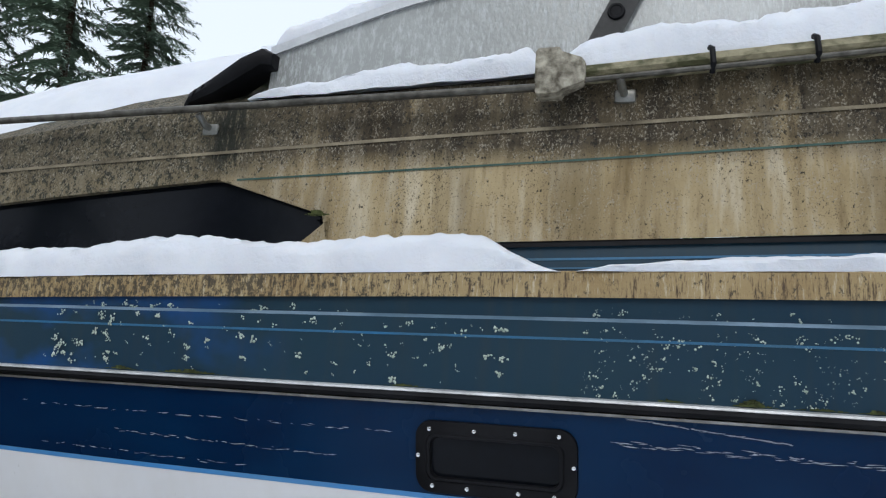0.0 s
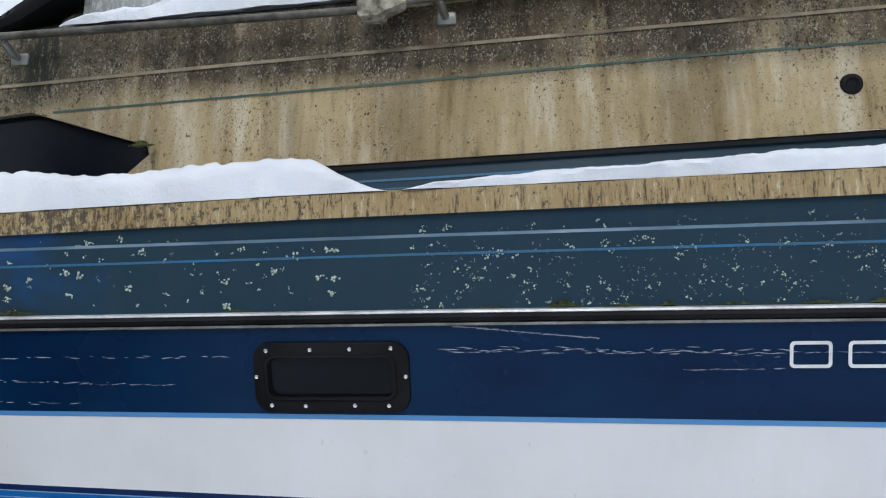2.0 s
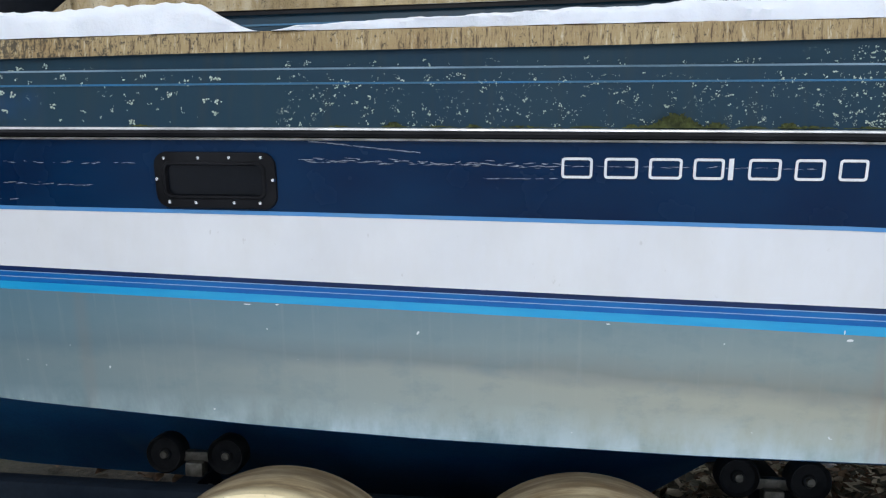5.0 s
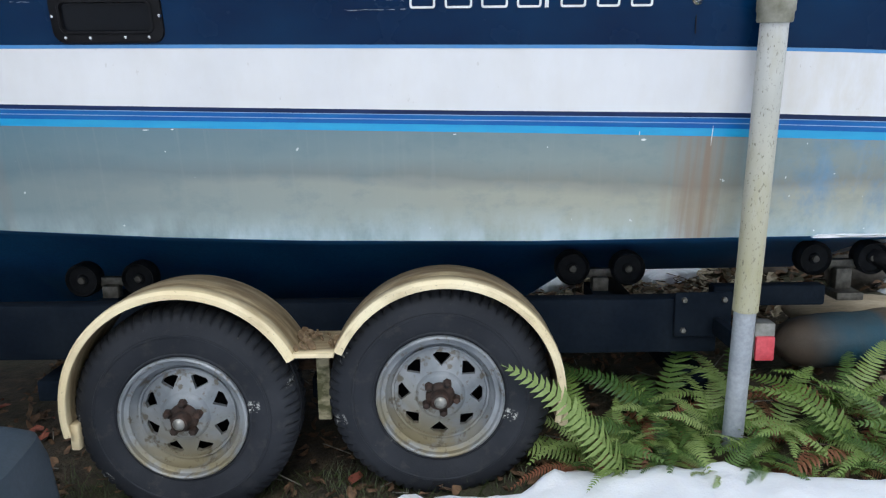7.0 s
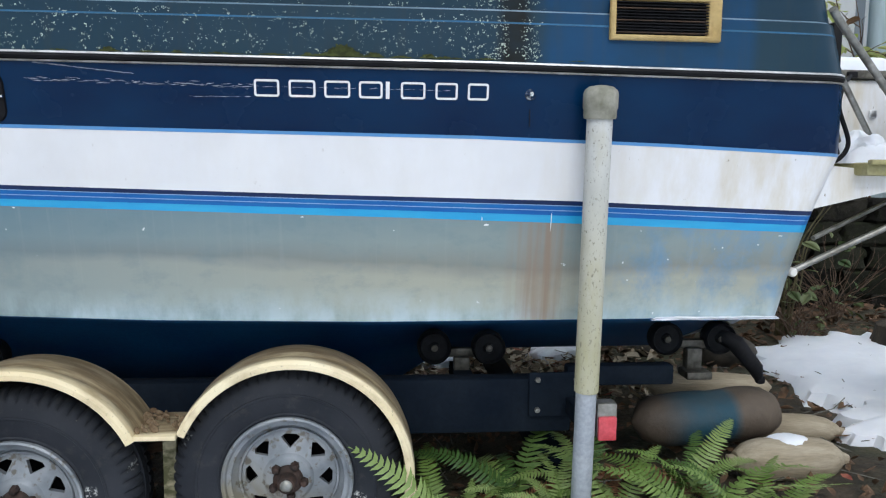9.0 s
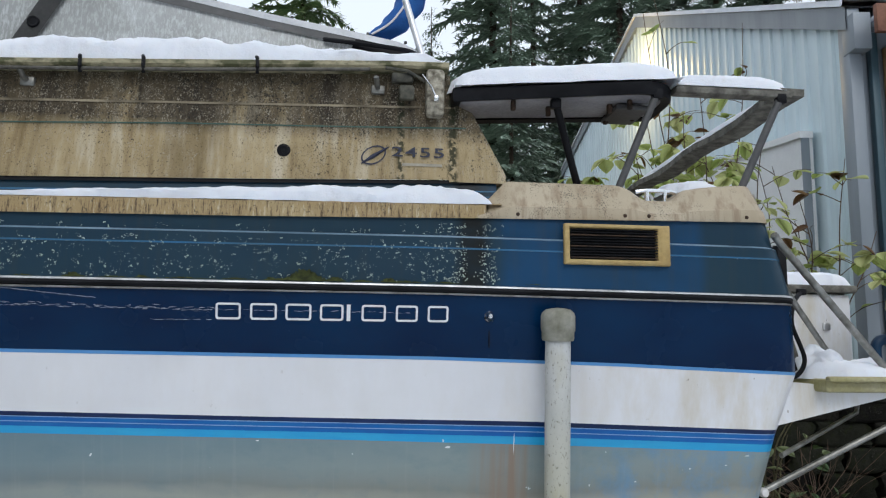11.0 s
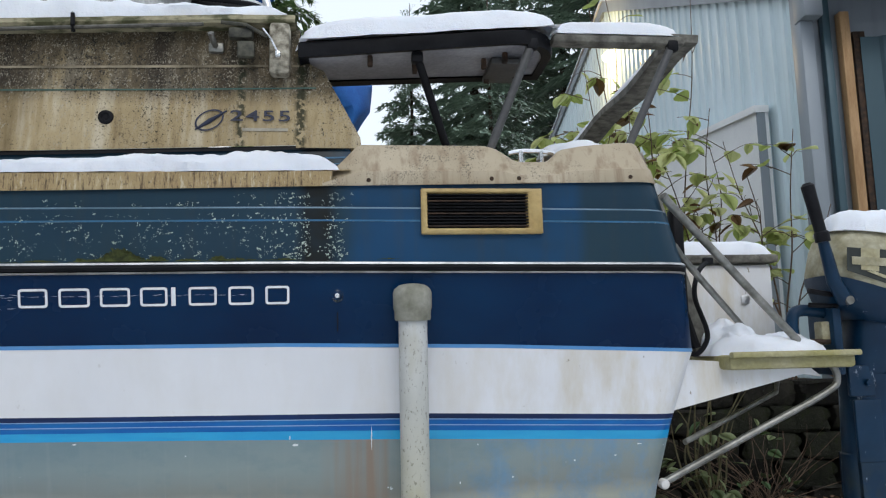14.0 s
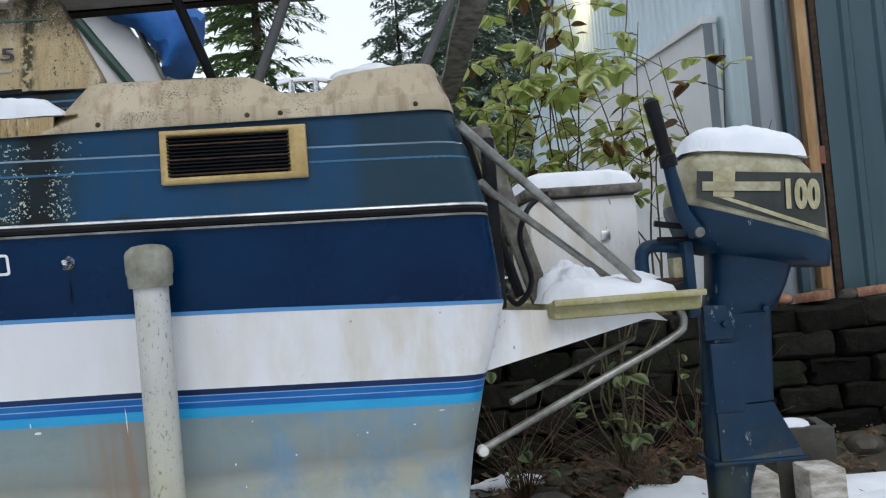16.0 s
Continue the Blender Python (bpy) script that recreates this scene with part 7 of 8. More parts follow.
bm.faces.new(vs[0]), bm.faces.new(vs[1][::-1])
part("white_panel", bm, M_WPAINT, shed, "white painted lower panel", smooth=False)
bm = bmesh.new()
vs = grid(bm, [[(x, 0.63, 3.38), (x, 0.63, 3.44), (x, 6.05, 4.16), (x, 6.05, 4.10)] for x in (-0.15, -0.03)], True)
bm.faces.new(vs[0]), bm.faces.new(vs[1][::-1])
part("panel_trim", bm, M_WPAINT, shed, "pale sloping trim board", smooth=False)
part("panel_post", box(-0.10, 0.64, 2.2, 0.07, 0.012, 2.36), M_TRIM, shed)
part("panel_post", box(-0.12, 3.6, 2.3, 0.08, 0.12, 2.5), M_WPAINT, shed)
# lean-to along the end, with a timber post and teal sheets
for k in range(6):
    ribbed(0.42 + 0.92 * k, 0.42 + 0.92 * (k + 1), 1.0, lambda a: 3.75, M_TEAL, "lean_sheet", shed, 'X', 0.23)
part("timber_post", box(0.28, -0.03, 2.55, 0.07, 0.08, 2.75, 0.004), M_WOOD, shed, "raw timber post")
part("timber_post", box(0.42, 0.03, 2.5, 0.09, 0.04, 2.6, 0.004), M_RUST, shed)
part("timber_block", box(0.30, 0.0, 2.2, 0.14, 0.07, 0.12, 0.004), M_FASC, shed)
part("downpipe", box(0.16, 0.0, 2.6, 0.06, 0.07, 2.9, 0.01), M_TEAL, shed)
bm = box(3.2, -0.35, 4.02, 6.4, 0.05, 0.22, 0.006)
part("fascia", bm, M_FASC, shed, "red-brown fascia board")
part("lean_roof", box(3.34, 0.3, 4.10, 6.4, 1.4, 0.05), M_TRIM, shed)
part("lean_snow", box(3.36, 0.28, 4.15, 6.42, 1.4, 0.06, 0.02), M_SNOW, shed)
# wall lamp, lit
M_LAMP, nt_, b_ = material("lamp_glass")
put(nt_, b_, (1, 0.85, 0.55), 0.3)
b_.inputs["Emission Color"].default_value = (1.0, 0.78, 0.42, 1)
b_.inputs["Emission Strength"].default_value = 14.0
lamp = thing("wall_lamp", pose(4.82, 10.9, 6.12, 0, 0, 0), "lit warm floodlight on the shed wall", "lamp")
part("bulb", lathe(((0.0, -0.11), (0.07, -0.10), (0.12, -0.05), (0.12, 0.0), (0.06, 0.06)), 20, axis='Z'), M_LAMP, lamp, "glowing warm bulb")
part("bracket", box(0.10, 0, 0.09, 0.2, 0.05, 0.05, 0.01), M_TRIM, lamp)
lp = new("lamp_light", bpy.data.lights.new("lamp_light", 'POINT'))
lp.data.energy, lp.data.color, lp.data.shadow_soft_size = 50, (1.0, 0.74, 0.36), 0.12
lp.location = (4.35, 10.6, 6.0)

# ---- dry stone retaining wall ----
def wall_stone(name, ca, cb, moss):
    """Rough dark blocks with pale lichen specks and moss patches."""
    m, nt, b = material(name)
    v = coords(nt)
    oi = nt.nodes.new("ShaderNodeObjectInfo")
    c = mix(nt, oi.outputs["Random"], ramp(nt, noise_tex(nt, v, 9, 6, 0.7), [(0.35, ca), (0.7, cb)]), tuple(x * 0.5 for x in ca))
    c = mix(nt, ramp(nt, noise_tex(nt, v, 16, 5, 0.7), [(0.52, 0.0), (0.66, moss)]), c, (0.020, 0.026, 0.008))
    c = mix(nt, ramp(nt, noise_tex(nt, v, 70, 4, 0.75), [(0.62, 0.0), (0.68, 0.7)]), c, (0.075, 0.075, 0.062))
    put(nt, b, c, 0.95)
    b.inputs["Specular IOR Level"].default_value = 0.15
    bump(nt, b, noise_tex(nt, v, 42, 6, 0.75), 0.9, 0.03)
    return m


M_STONE = wall_stone("dark_wall_block", (0.013, 0.012, 0.010), (0.044, 0.040, 0.032), 0.5)
M_STONE2 = wall_stone("mossy_wall_block", (0.015, 0.016, 0.010), (0.050, 0.050, 0.037), 0.9)
wall = thing("retaining_wall", pose(2.15, 4.30, 0), "dark mossy retaining wall of rough concrete blocks", "wall", kind="structure")
part("wall_core", box(3.0, 0.17, 0.70, 6.0, 0.18, 1.0), M_STONE, wall)
rnd = random.Random(12)
blocks = []
for s_ in range(5):
    bm = box(0, 0, 0, 0.400, 0.22, 0.157, 0.018, seg=1)
    bmesh.ops.subdivide_edges(bm, edges=[e for e in bm.edges if e.calc_length() > 0.1], cuts=4)
    for v in bm.verts:
        if v.co.y < -0.08:
            v.co.y -= 0.05 * (0.4 + fbm(v.co.x * 9, v.co.z * 12, s_ * 3.1))
        v.co.x += 0.02 * fbm(v.co.z * 14, v.co.y * 9, s_ * 1.7)
        v.co.z += 0.016 * fbm(v.co.x * 12, v.co.y * 9, s_ * 2.3)
    b0 = link("block", bm, M_STONE2 if s_ == 2 else M_STONE)
    blocks.append(b0.data)
    bpy.data.objects.remove(b0)
for row in range(6):
    for k in range(15):
        x = 0.2 + 0.405 * k + (0.2 if row % 2 else 0)
        if x > 6:
            continue
        share("block", rnd.choice(blocks), wall, pose(x, 0.03 + 0.012 * (row) + rnd.uniform(-0.012, 0.012), 0.335 + 0.162 * row, rnd.uniform(-5, 5), rnd.uniform(-4, 4), rnd.uniform(-6, 6)) @ Matrix.Diagonal((rnd.uniform(0.90, 1.06), 1, rnd.uniform(0.97, 1.10), 1)))
M_BRICK = simple("orange_brick", (0.17, 0.075, 0.045), (0.34, 0.18, 0.11), 12, 0.85, 0, 70, 0.5)
M_ROCK = simple("grey_stone", (0.035, 0.032, 0.026), (0.095, 0.08, 0.065), 9, 0.9, 0, 50, 0.6)


def rock(m, r, mat_, label, cat, seed, name="stone"):
    bm_ = bmesh.new()
    bmesh.ops.create_icosphere(bm_, subdivisions=2, radius=r)
    for v in bm_.verts:
        v.co *= 1 + 0.35 * fbm(v.co.x / r, v.co.y / r, v.co.z / r + seed)
    ob_ = link(name, bm_, mat_)
    ob_.matrix_world = m
    return tagged(ob_, label, cat, "rubble")


for k in range(12):
    x = 4.35 + 0.16 * k + rnd.uniform(-0.05, 0.05)
    if k % 3 == 1:
        ob = link("brick", box(0, 0, 0, 0.2, 0.095, 0.06, 0.006), M_BRICK)
        ob.matrix_world = pose(x, 4.42 + rnd.uniform(-0.04, 0.1), 1.27, rnd.uniform(-10, 10), rnd.uniform(-8, 8), rnd.uniform(0, 180))
        tagged(ob, "broken orange brick on the wall top", "brick", "rubble")
    else:
        rock(pose(x, 4.40 + rnd.uniform(-0.05, 0.12), 1.265) @ Matrix.Diagonal((1.2, 0.9, 0.7, 1)), rnd.uniform(0.04, 0.07), M_BRICK if k % 4 == 0 else M_ROCK, "rounded rubble stone on the wall top", "stone", k)
for k, (x, y, r) in enumerate(((4.75, 3.6, 0.14), (4.37, 3.71, 0.085), (2.62, 3.25, 0.13), (4.45, 3.3, 0.10), (5.1, 3.5, 0.16), (2.55, 3.45, 0.07), (2.35, 3.1, 0.06), (2.75, 3.4, 0.05), (2.3, 3.6, 0.08), (4.15, 3.9, 0.09))):
    rock(pose(x, y, ground_z(x, y) + r * 0.4) @ Matrix.Diagonal((1.2, 1.0, 0.75, 1)), r, M_ROCK, "grey field stone on the soil", "stone", k + 20)

# ---- blocks under the outboard ----
M_CONC = simple("concrete", (0.035, 0.035, 0.029), (0.07, 0.066, 0.054), 7, 0.9, 0, 70, 0.5)
M_PEEL = simple("peeling_white_timber", (0.62, 0.60, 0.56), (0.30, 0.26, 0.20), 14, 0.8, 0, 60, 0.5, (1, 1, 3))
M_OCHRE = simple("ochre_end", (0.42, 0.24, 0.04), (0.52, 0.32, 0.08), 8, 0.7)
bz = ground_z(3.35, 2.3)
cb = thing("concrete_block", pose(3.38, 2.42, bz, 0, 0, -12), "grey concrete block standing on the ground with snow", "block")
part("body", box(0, 0, 0.26, 0.20, 0.20, 0.52, 0.008), M_CONC, cb)
# black patch on the top face paints a hole's shade
part("core_hole", box(0.0, 0.0, 0.523, 0.11, 0.11, 0.008, 0.002), M_BLACK, cb)
for x, w, end in ((3.125, 0.12, True), (3.345, 0.12, False)):
    tb = thing("timber_block", pose(x, 2.22, bz + 0.02, 0, 0, -3), "peeling white painted timber block", "timber", "timber blocks")
    part("body", box(0, 0, 0.20, w, 0.13, 0.40, 0.008), M_PEEL, tb)
    if end:
        part("cut_end", box(-w / 2 - 0.006, -0.01, 0.18, 0.012, 0.11, 0.34, 0.003), M_OCHRE, tb, "ochre stained end")
snow_cap("snow_mound", pose(3.34, 2.40, bz + 0.52, 0, 0, -12), 0.07, 0.06, 0.02, "bit of snow on the block", 3.3, 3)
pz = ground_z(3.2, 3.05)
bm = bmesh.new()
rows = [[(r * (1 + 0.16 * fbm(math.cos(a) * 2, math.sin(a) * 2, 4.0)) * math.cos(a), r * (1 + 0.16 * fbm(math.cos(a) * 2, math.sin(a) * 2, 4.0)) * math.sin(a), z + 0.02 * math.cos(a) * (z > 0.1)) for a in [6.283 * k / 28 for k in range(28)]] for r, z in ((0.19, -0.04), (0.15, 0.03), (0.125, 0.12), (0.12, 0.165), (0.105, 0.175), (0.02, 0.17))]
grid(bm, rows, True)
stump = link("tree_stump", bm, simple("rotten_wood", (0.018, 0.014, 0.010), (0.055, 0.042, 0.028), 12, 0.9, 0, 50, 0.8, (2, 2, 0.5)))
stump.matrix_world = pose(3.51, 3.16, ground_z(3.51, 3.16))
tagged(stump, "low dark rotten tree stump among leaves", "stump")

# ---- leaf litter and twigs ----
M_LEAFB = simple("dead_leaf", (0.055, 0.032, 0.018), (0.17, 0.095, 0.05), 30, 0.8)
M_LEAFR = simple("red_leaf", (0.20, 0.045, 0.03), (0.30, 0.10, 0.06), 30, 0.8)
rnd = random.Random(3)


def litter(n, x0, x1, y0, y1, mat_, label, skip=None, big=1.0):
    bm_ = bmesh.new()
    for _ in range(n):
        x, y = rnd.uniform(x0, x1), rnd.uniform(y0, y1)
        if y < snow_edge(x) + 0.01:
            continue
        L = rnd.uniform(0.012, 0.036) * big
        m = Matrix.Translation((x, y, ground_z(x, y) + 0.018 + rnd.uniform(0, 0.02))) @ pose(0, 0, 0, rnd.gauss(0, 22), rnd.gauss(0, 22), rnd.uniform(0, 360))
        c = rnd.uniform(-0.2, 0.5) * L
        w1, w2, w3, w4 = [rnd.uniform(0.25, 0.7) * L for _k in range(4)]
        vs_ = [bm_.verts.new(m @ Vector(p)) for p in ((-L, 0, 0), (-0.45 * L, -w1, c), (0.35 * L, -w2, c * rnd.uniform(0.2, 1.3)), (L, 0, rnd.uniform(0, 0.4) * L), (0.3 * L, w3, c * rnd.uniform(0.2, 1.3)), (-0.4 * L, w4, c))]
        bm_.faces.new(vs_[:4]), bm_.faces.new((vs_[0], *vs_[3:]))
    ob_ = link("leaf_litter", bm_, mat_, smooth=False)
    tagged(ob_, label, "leaves", kind="stuff")


litter(5200, -1.6, 5.0, 0.9, 4.4, M_LEAFB, "brown fallen leaves on the soil")
litter(2500, -2.5, 4.0, 3.4, 6.5, M_LEAFB, "brown fallen leaves on the bank", big=1.6)
litter(900, 0.5, 2.3, 2.8, 4.3, M_LOG, "pale dry leaves behind the trailer", big=1.5)
litter(90, -1.6, 4.0, 1.0, 4.0, M_LEAFR, "reddish fallen maple leaves", big=1.5)
bm = bmesh.new()
for _ in range(420):
    x, y = rnd.uniform(-1.4, 4.4), rnd.uniform(1.3, 4.3)
    if y < snow_edge(x):
        continue
    a, L = rnd.uniform(0, 6.28), rnd.uniform(0.03, 0.14)
    z = ground_z(x, y) + 0.025
    tube([(x, y, z), (x + L * math.cos(a), y + L * math.sin(a), z + rnd.uniform(0, 0.05))], 0.0022, 4, bm)
tagged(link("twigs", bm, M_BAND), "thin dry twigs and pine straw", "twigs", kind="stuff")
M_GRASS = leaf_material("grass", (0.04, 0.07, 0.015), (0.10, 0.13, 0.04))
bm = bmesh.new()
for _ in range(4200):
    x = rnd.uniform(-1.3, 1.0)
    y = rnd.uniform(1.32, 1.75)
    if y < snow_edge(x) - 0.03 or rnd.random() > 0.5 + 0.5 * fbm(x * 3, y * 3):
        continue
    z = ground_z(x, y)
    h, a = rnd.uniform(0.02, 0.085), rnd.uniform(0, 6.28)
    lx, ly = math.cos(a) * h * 0.7, math.sin(a) * h * 0.7
    bm.faces.new([bm.verts.new(p) for p in ((x - 0.0015, y, z), (x + 0.0015, y, z), (x + lx, y + ly, z + h))])
tagged(link("grass_tufts", bm, M_GRASS, smooth=False), "sparse grass tufts in front of the wheels", "grass", kind="stuff")

# ---- brambles and sapling behind the stern ----
M_TWIG = simple("brown_stem", (0.055, 0.03, 0.018), (0.12, 0.075, 0.045), 20, 0.8)
M_GTWIG = simple("olive_stem", (0.055, 0.048, 0.018), (0.10, 0.085, 0.036), 20, 0.8)
M_LEAF = leaf_material("sapling_leaf", (0.40, 0.50, 0.13), (0.72, 0.73, 0.34), 0.45)
M_LEAFD = leaf_material("bramble_leaf", (0.05, 0.10, 0.03), (0.20, 0.23, 0.10))
M_LEAFO = leaf_material("withered_leaf", (0.12, 0.055, 0.02), (0.20, 0.11, 0.03))


def leaf_mesh(name, mat_, w=0.36):
    bm_ = bmesh.new()
    n = 6
    mid = [bm_.verts.new((f / n, 0, -0.10 * (f / n) ** 2)) for f in range(n + 1)]
    for sgn in (-1, 1):
        edge = [bm_.verts.new((f / n, sgn * w * math.sin(math.pi * (f / n) ** 0.8) ** 0.8, 0.09 * math.sin(math.pi * f / n) - 0.10 * (f / n) ** 2)) for f in range(1, n)]
        chain = [mid[0], *edge, mid[n]]
        for i in range(n):
            q = [mid[i], mid[i + 1], chain[i + 1], chain[i]]
            q = [v for k2, v in enumerate(q) if v not in q[:k2]]
            bm_.faces.new(q)
    me = bpy.data.meshes.new(name)
    bm_.to_mesh(me)
    bm_.free()
    me.materials.append(mat_)
    for p in me.polygons:
        p.use_smooth = True
    return me


LEAVES = [leaf_mesh("leaf", M_LEAF, 0.40), leaf_mesh("leaf", M_LEAF, 0.48), leaf_mesh("leaf", M_LEAFO, 0.34)]
BRAM = [leaf_mesh("leaf", M_LEAFD, 0.4)]


def bush(name, at, label, stems, nleaf, size, leaves, stem_mat, seed, spread=0.5, height=1.5, bare=0.3, odd=0.12, thick=0.008, twigs=0):
    r_ = random.Random(seed)
    th = thing(name, Matrix.Translation(at), label, "shrub", "shrubs")
    lines = []
    for k in range(stems):
        az, lean = r_.uniform(0, 6.28), r_.uniform(0.1, 1.0) * spread
        h = height * r_.uniform(0.6, 1.05)
        c = [Vector((0.03 * math.cos(az), 0.03 * math.sin(az), 0))]
        for s_ in range(1, 5):
            f = s_ / 4
            c.append(Vector((math.cos(az) * lean * f ** 1.4 + r_.gauss(0, 0.03), math.sin(az) * lean * f ** 1.4 + r_.gauss(0, 0.03), h * f ** 0.9)))
        pts = curve_pts(c, 4)
        lines.append(pts)
        stem = part("stem", tube(pts, [thick * (1 - 0.75 * i / len(pts)) for i in range(len(pts))], 6), stem_mat, th)
    for main in list(lines) * twigs:
        i = int(len(main) * r_.uniform(bare, 0.95))
        az, L = r_.uniform(0, 6.28), r_.uniform(0.18, 0.48)
        c = [main[i] + Vector((math.cos(az) * L * f + r_.gauss(0, 0.012), math.sin(az) * L * f + r_.gauss(0, 0.012), L * (0.75 * f - 0.45 * f * f))) for f in (0, 0.35, 0.7, 1.0)]
        c[0] = main[i]
        pts = curve_pts(c, 4)
        lines.append(pts)
        part("twig", tube(pts, [thick * 0.45 * (1 - 0.7 * q / len(pts)) for q in range(len(pts))], 5), stem_mat, th)
    if twigs:
        lines = lines[stems:]
    for k in range(nleaf):
        pts = r_.choice(lines)
        i = int(len(pts) * r_.uniform(0.25 if twigs else bare, 0.999))
        az, el = r_.uniform(0, 360), r_.uniform(-10, 55)
        p = pts[i] + Vector((math.cos(radians(az)), math.sin(radians(az)), -0.1)) * r_.uniform(0.0, 0.03 if twigs else 0.12)
        me = leaves[-1] if r_.random() < odd and len(leaves) > 1 else leaves[k % max(1, len(leaves) - 1)]
        share("leaf", me, th, Matrix.Translation(p) @ pose(0, 0, 0, r_.uniform(-30, 30), el, az) @ Matrix.Scale(size * r_.uniform(0.6, 1.15), 4))
    return th


bush("sapling", (3.15, 4.62, 1.15), "thin sapling with yellow-green autumn leaves", 5, 190, 0.135, LEAVES, M_TWIG, 11, 0.62, 2.3, 0.36, twigs=7)
bush("sapling", (3.65, 4.75, 1.15), "thin sapling with yellow-green autumn leaves", 4, 80, 0.135, LEAVES, M_TWIG, 17, 0.5, 1.9, 0.4, twigs=6)
bush("bramble", (3.05, 3.55, ground_z(3.05, 3.55)), "olive-stemmed bramble thicket with few leaves", 11, 16, 0.10, BRAM, M_GTWIG, 23, 0.30, 1.05, 0.3, thick=0.008)
bush("bramble", (3.1, 3.45, ground_z(3.1, 3.45)), "low tangle of reddish bramble runners", 46, 14, 0.085, BRAM, M_TWIG, 61, 0.75, 0.42, 0.2, thick=0.003)
bush("bramble", (2.55, 3.75, ground_z(2.55, 3.75)), "tangled brown bramble stems with few leaves", 30, 34, 0.09, BRAM, M_TWIG, 29, 0.8, 0.6, 0.1, thick=0.0035)
bush("bramble", (3.5, 3.8, ground_z(3.5, 3.8)), "tangled brown bramble stems with few leaves", 30, 26, 0.085, BRAM, M_TWIG, 31, 0.7, 0.6, 0.1, thick=0.0035)
bush("bramble", (1.3, 4.3, ground_z(1.3, 4.3)), "green and brown undergrowth behind the boat", 14, 60, 0.09, BRAM, M_TWIG, 37, 0.8, 0.7, 0.1, thick=0.005)
bush("bramble", (2.0, 4.5, ground_z(2.0, 4.5)), "green and brown undergrowth behind the boat", 14, 60, 0.09, BRAM, M_TWIG, 41, 0.8, 0.7, 0.1, thick=0.005)
bush("bramble", (0.3, 4.5, ground_z(0.3, 4.5)), "green and brown undergrowth behind the boat", 12, 50, 0.09, BRAM, M_TWIG, 43, 0.8, 0.6, 0.1, thick=0.005)
bush("sapling", (2.75, 4.70, 1.15), "thin sapling with yellow-green autumn leaves", 6, 230, 0.135, LEAVES, M_TWIG, 47, 0.5, 1.95, 0.5, twigs=7)

bush("sapling", (4.0, 4.42, 1.15), "thin sapling with yellow-green autumn leaves", 4, 90, 0.135, LEAVES, M_TWIG, 53, 0.55, 1.75, 0.35, twigs=6)
bush("sapling", (3.09, 5.0, 1.15), "tall thin sapling with sparse large leaves", 2, 34, 0.15, LEAVES, M_TWIG, 59, 0.22, 3.34, 0.45, twigs=6)
bush("sapling", (3.62, 5.0, 1.15), "tall thin sapling with sparse large leaves", 1, 16, 0.15, LEAVES, M_TWIG, 67, 0.2, 3.00, 0.55, twigs=5)

# ---- conifers ----
M_BARK = simple("bark", (0.045, 0.03, 0.02), (0.085, 0.06, 0.045), 4, 0.9, 0, 12, 0.8, (1, 1, 0.2), 0.05)


def needle_mat(name, ca, cb):
    m, nt, b = material(name)
    g = nt.nodes.new("ShaderNodeNewGeometry")
    put(nt, b, mix(nt, g.outputs["Random Per Island"], ca, cb), 0.65)
    return m


# needles kept pale so that their colour carries the distance haze
M_NEED = needle_mat("hazed_needles", (0.15, 0.215, 0.165), (0.34, 0.42, 0.335))
M_NEED2 = needle_mat("light_needles", (0.12, 0.21, 0.085), (0.32, 0.40, 0.20))


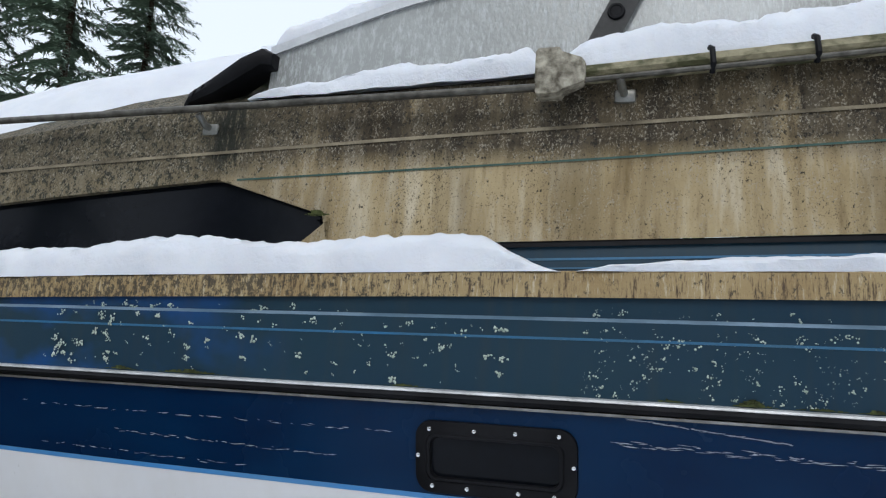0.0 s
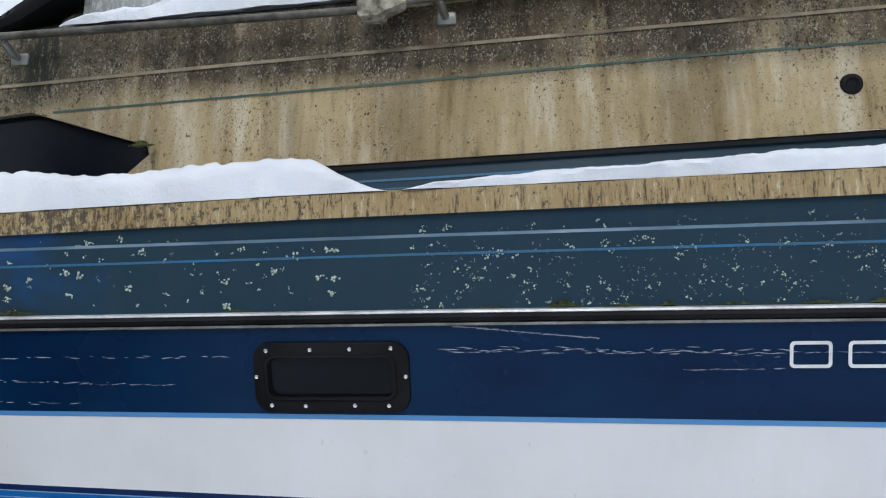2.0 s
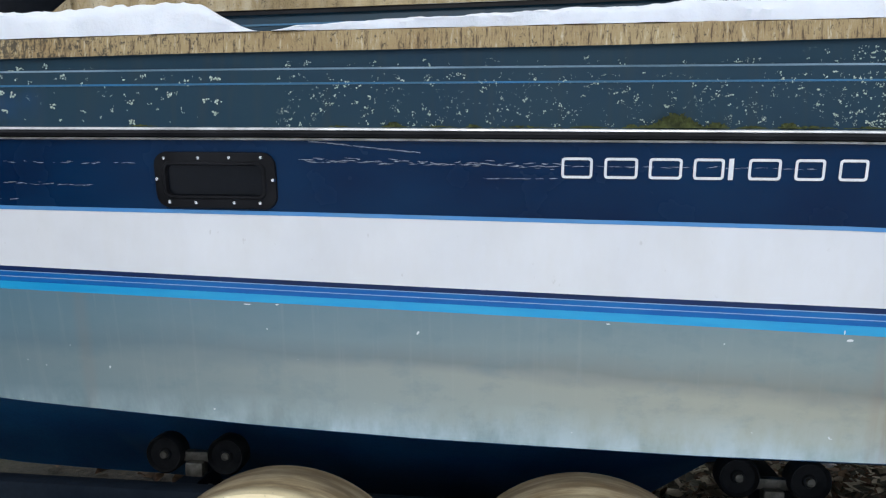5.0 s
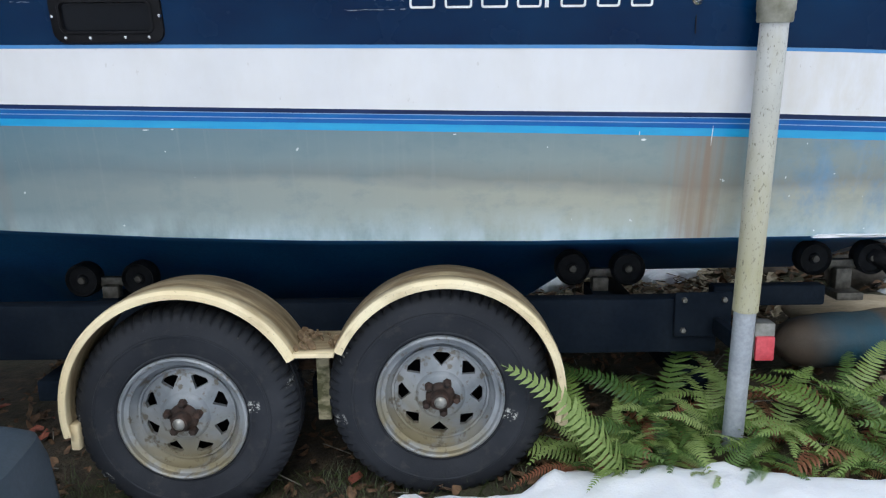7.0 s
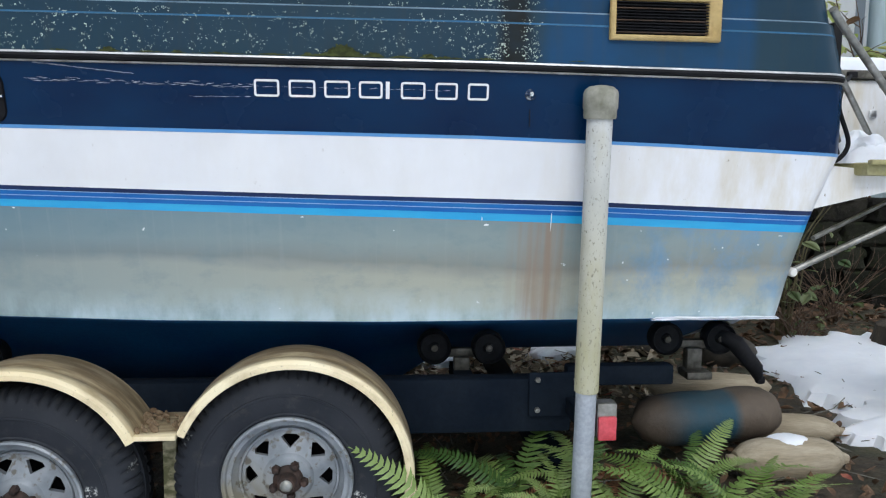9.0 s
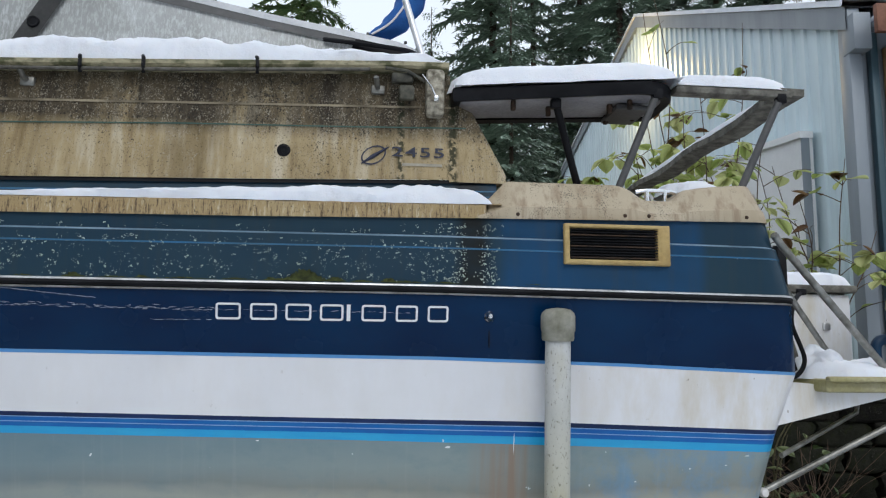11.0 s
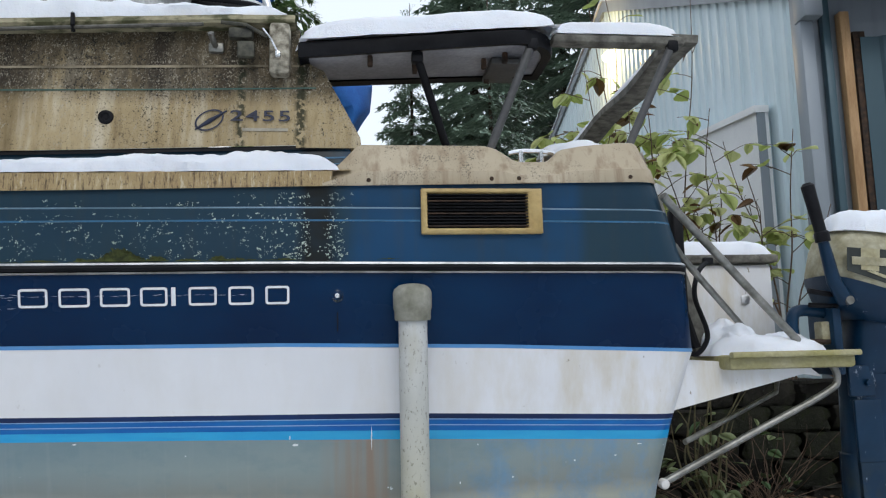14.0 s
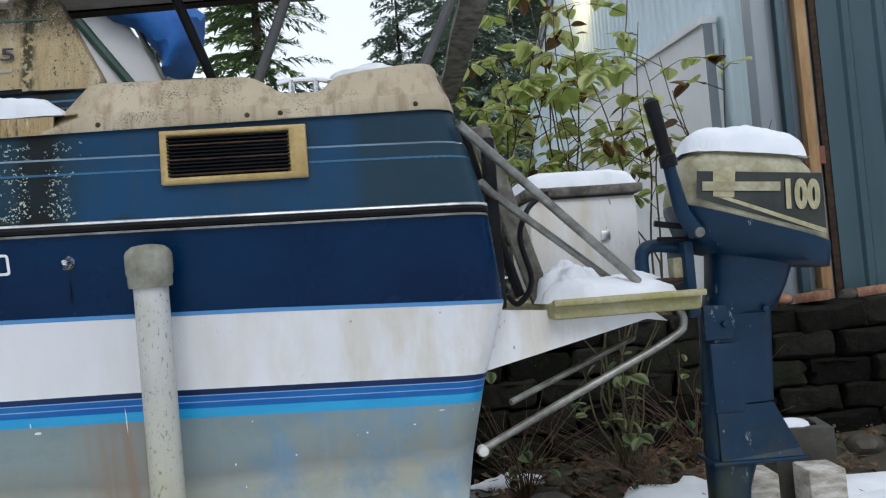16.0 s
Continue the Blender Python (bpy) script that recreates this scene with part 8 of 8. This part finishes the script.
def conifer(name, H, R, seed, mat_, levels=46, gap=0.0, fine=0.15, label="tall dark green fir with drooping branches"):
    r_ = random.Random(seed)
    th = thing(name, Matrix(), label, "tree", "trees behind the boat")
    part("trunk", tube([(0, 0, 0), (0.05, 0, H * 0.3), (0, 0.05, H * 0.7), (0, 0, H)], [H * 0.010, H * 0.008, H * 0.004, 0.01], 8), M_BARK, th)
    bm_ = bmesh.new()
    for lv in range(levels):
        f = 0.06 + 0.94 * lv / levels
        z0 = H * f + r_.uniform(-0.5, 0.5) * H / levels
        L0 = R * (1 - f) ** 0.75 + 0.12
        nb = 9 if f < 0.8 else 7
        for k in range(nb):
            if r_.random() < gap:
                continue
            az = 6.283 * (k + r_.random()) / nb
            L = L0 * r_.choice((0.45, 0.7, 0.85, 1.0, 1.15)) * r_.uniform(0.85, 1.1)
            zb = z0 + r_.uniform(-0.6, 0.6) * H / levels
            droop = r_.uniform(0.15, 0.45)
            ns = max(3, int(L / fine))
            ca_, sa_ = math.cos(az), math.sin(az)
            for s_ in range(ns):
                q = (s_ + 0.6) / ns
                rr = L * q
                z = zb + 0.10 * L * q - droop * L * q * q
                for side in (-1.1, -0.75, -0.35, 0.0, 0.35, 0.75, 1.1):
                    w = (0.16 + 0.24 * (1 - abs(q - 0.45))) * min(1.0, L / 1.4) * r_.uniform(0.5, 1.25)
                    an = az + side * r_.uniform(0.7, 1.2)
                    dx, dy = math.cos(an), math.sin(an)
                    p = Vector((ca_ * rr, sa_ * rr, z + r_.uniform(-0.07, 0.07)))
                    tip = p + Vector((dx * w, dy * w, -w * r_.uniform(-0.1, 0.75)))
                    k_ = w * r_.uniform(0.12, 0.24)
                    bm_.faces.new([bm_.verts.new(v) for v in (p + Vector((-dy * k_, dx * k_, 0.3 * k_)), tip, p - Vector((-dy * k_, dx * k_, 0.3 * k_)))])
    part("crown", bm_, mat_, th, smooth=False)
    return th


def az_pos(deg, dist):
    a = radians(deg)
    return (1.07 + dist * math.sin(a), -0.69 + dist * math.cos(a))


firs = [conifer("fir_tree", 24.0, 3.7, 1, M_NEED, 60, 0.12), conifer("fir_tree", 22.0, 3.4, 2, M_NEED, 56, 0.24), conifer("fir_tree", 15.0, 2.6, 3, M_NEED, 40), conifer("fir_tree", 21.0, 3.4, 4, M_NEED2, 48, 0.3, 0.13, "lighter green fir with an open crown"), conifer("fir_tree", 22.0, 4.6, 5, M_NEED, 44, 0.0, 0.20)]
spots = [(0, 6.5, 30, 1.08), (1, 9.8, 34, 1.08), (0, 13.5, 36, 1.13), (1, 16.5, 31, 1.20), (0, 20.0, 35, 1.09), (1, 23.5, 33, 1.15), (0, 27.0, 36, 1.20), (1, 30.5, 33, 1.09), (0, 34.5, 34, 1.09), (1, 38.5, 36, 1.09),
         (2, 1.6, 30, 1.0), (2, -16.4, 36, 1.15), (3, -8.7, 26, 1.0), (3, 12.0, 42, 1.0), (3, -3.0, 44, 0.62), (2, 4.2, 40, 1.25),
         (0, -44.5, 30, 0.85), (1, -49.5, 27, 0.9), (0, -54.5, 30, 0.95), (2, -37.0, 60, 1.05),
         (2, 8.0, 24, 0.9), (2, 18.3, 40, 1.3), (2, 25.5, 42, 1.3),
         # unseen firs behind and to the left, added to block skylight and darken reflections
         (4, 150, 20, 0.8), (4, 168, 18, 0.8), (4, 186, 21, 0.8), (4, 205, 18, 0.8), (4, 222, 20, 0.85), (4, 132, 19, 0.8), (4, 115, 22, 0.8), (4, 240, 19, 0.8), (4, 262, 24, 0.9), (4, 95, 24, 0.8), (4, 283, 16, 0.8), (4, 299, 18, 0.8)]
for k, (kind_, deg, dist, s_) in enumerate(spots):
    x, y = az_pos(deg, dist)
    copy_thing(firs[kind_], pose(x, y, 0.9, 0, 0, 57 * k) @ Matrix.Scale(s_, 4))
for t_ in firs:
    for o in list(t_.children):
        bpy.data.objects.remove(o)
    bpy.data.objects.remove(t_)
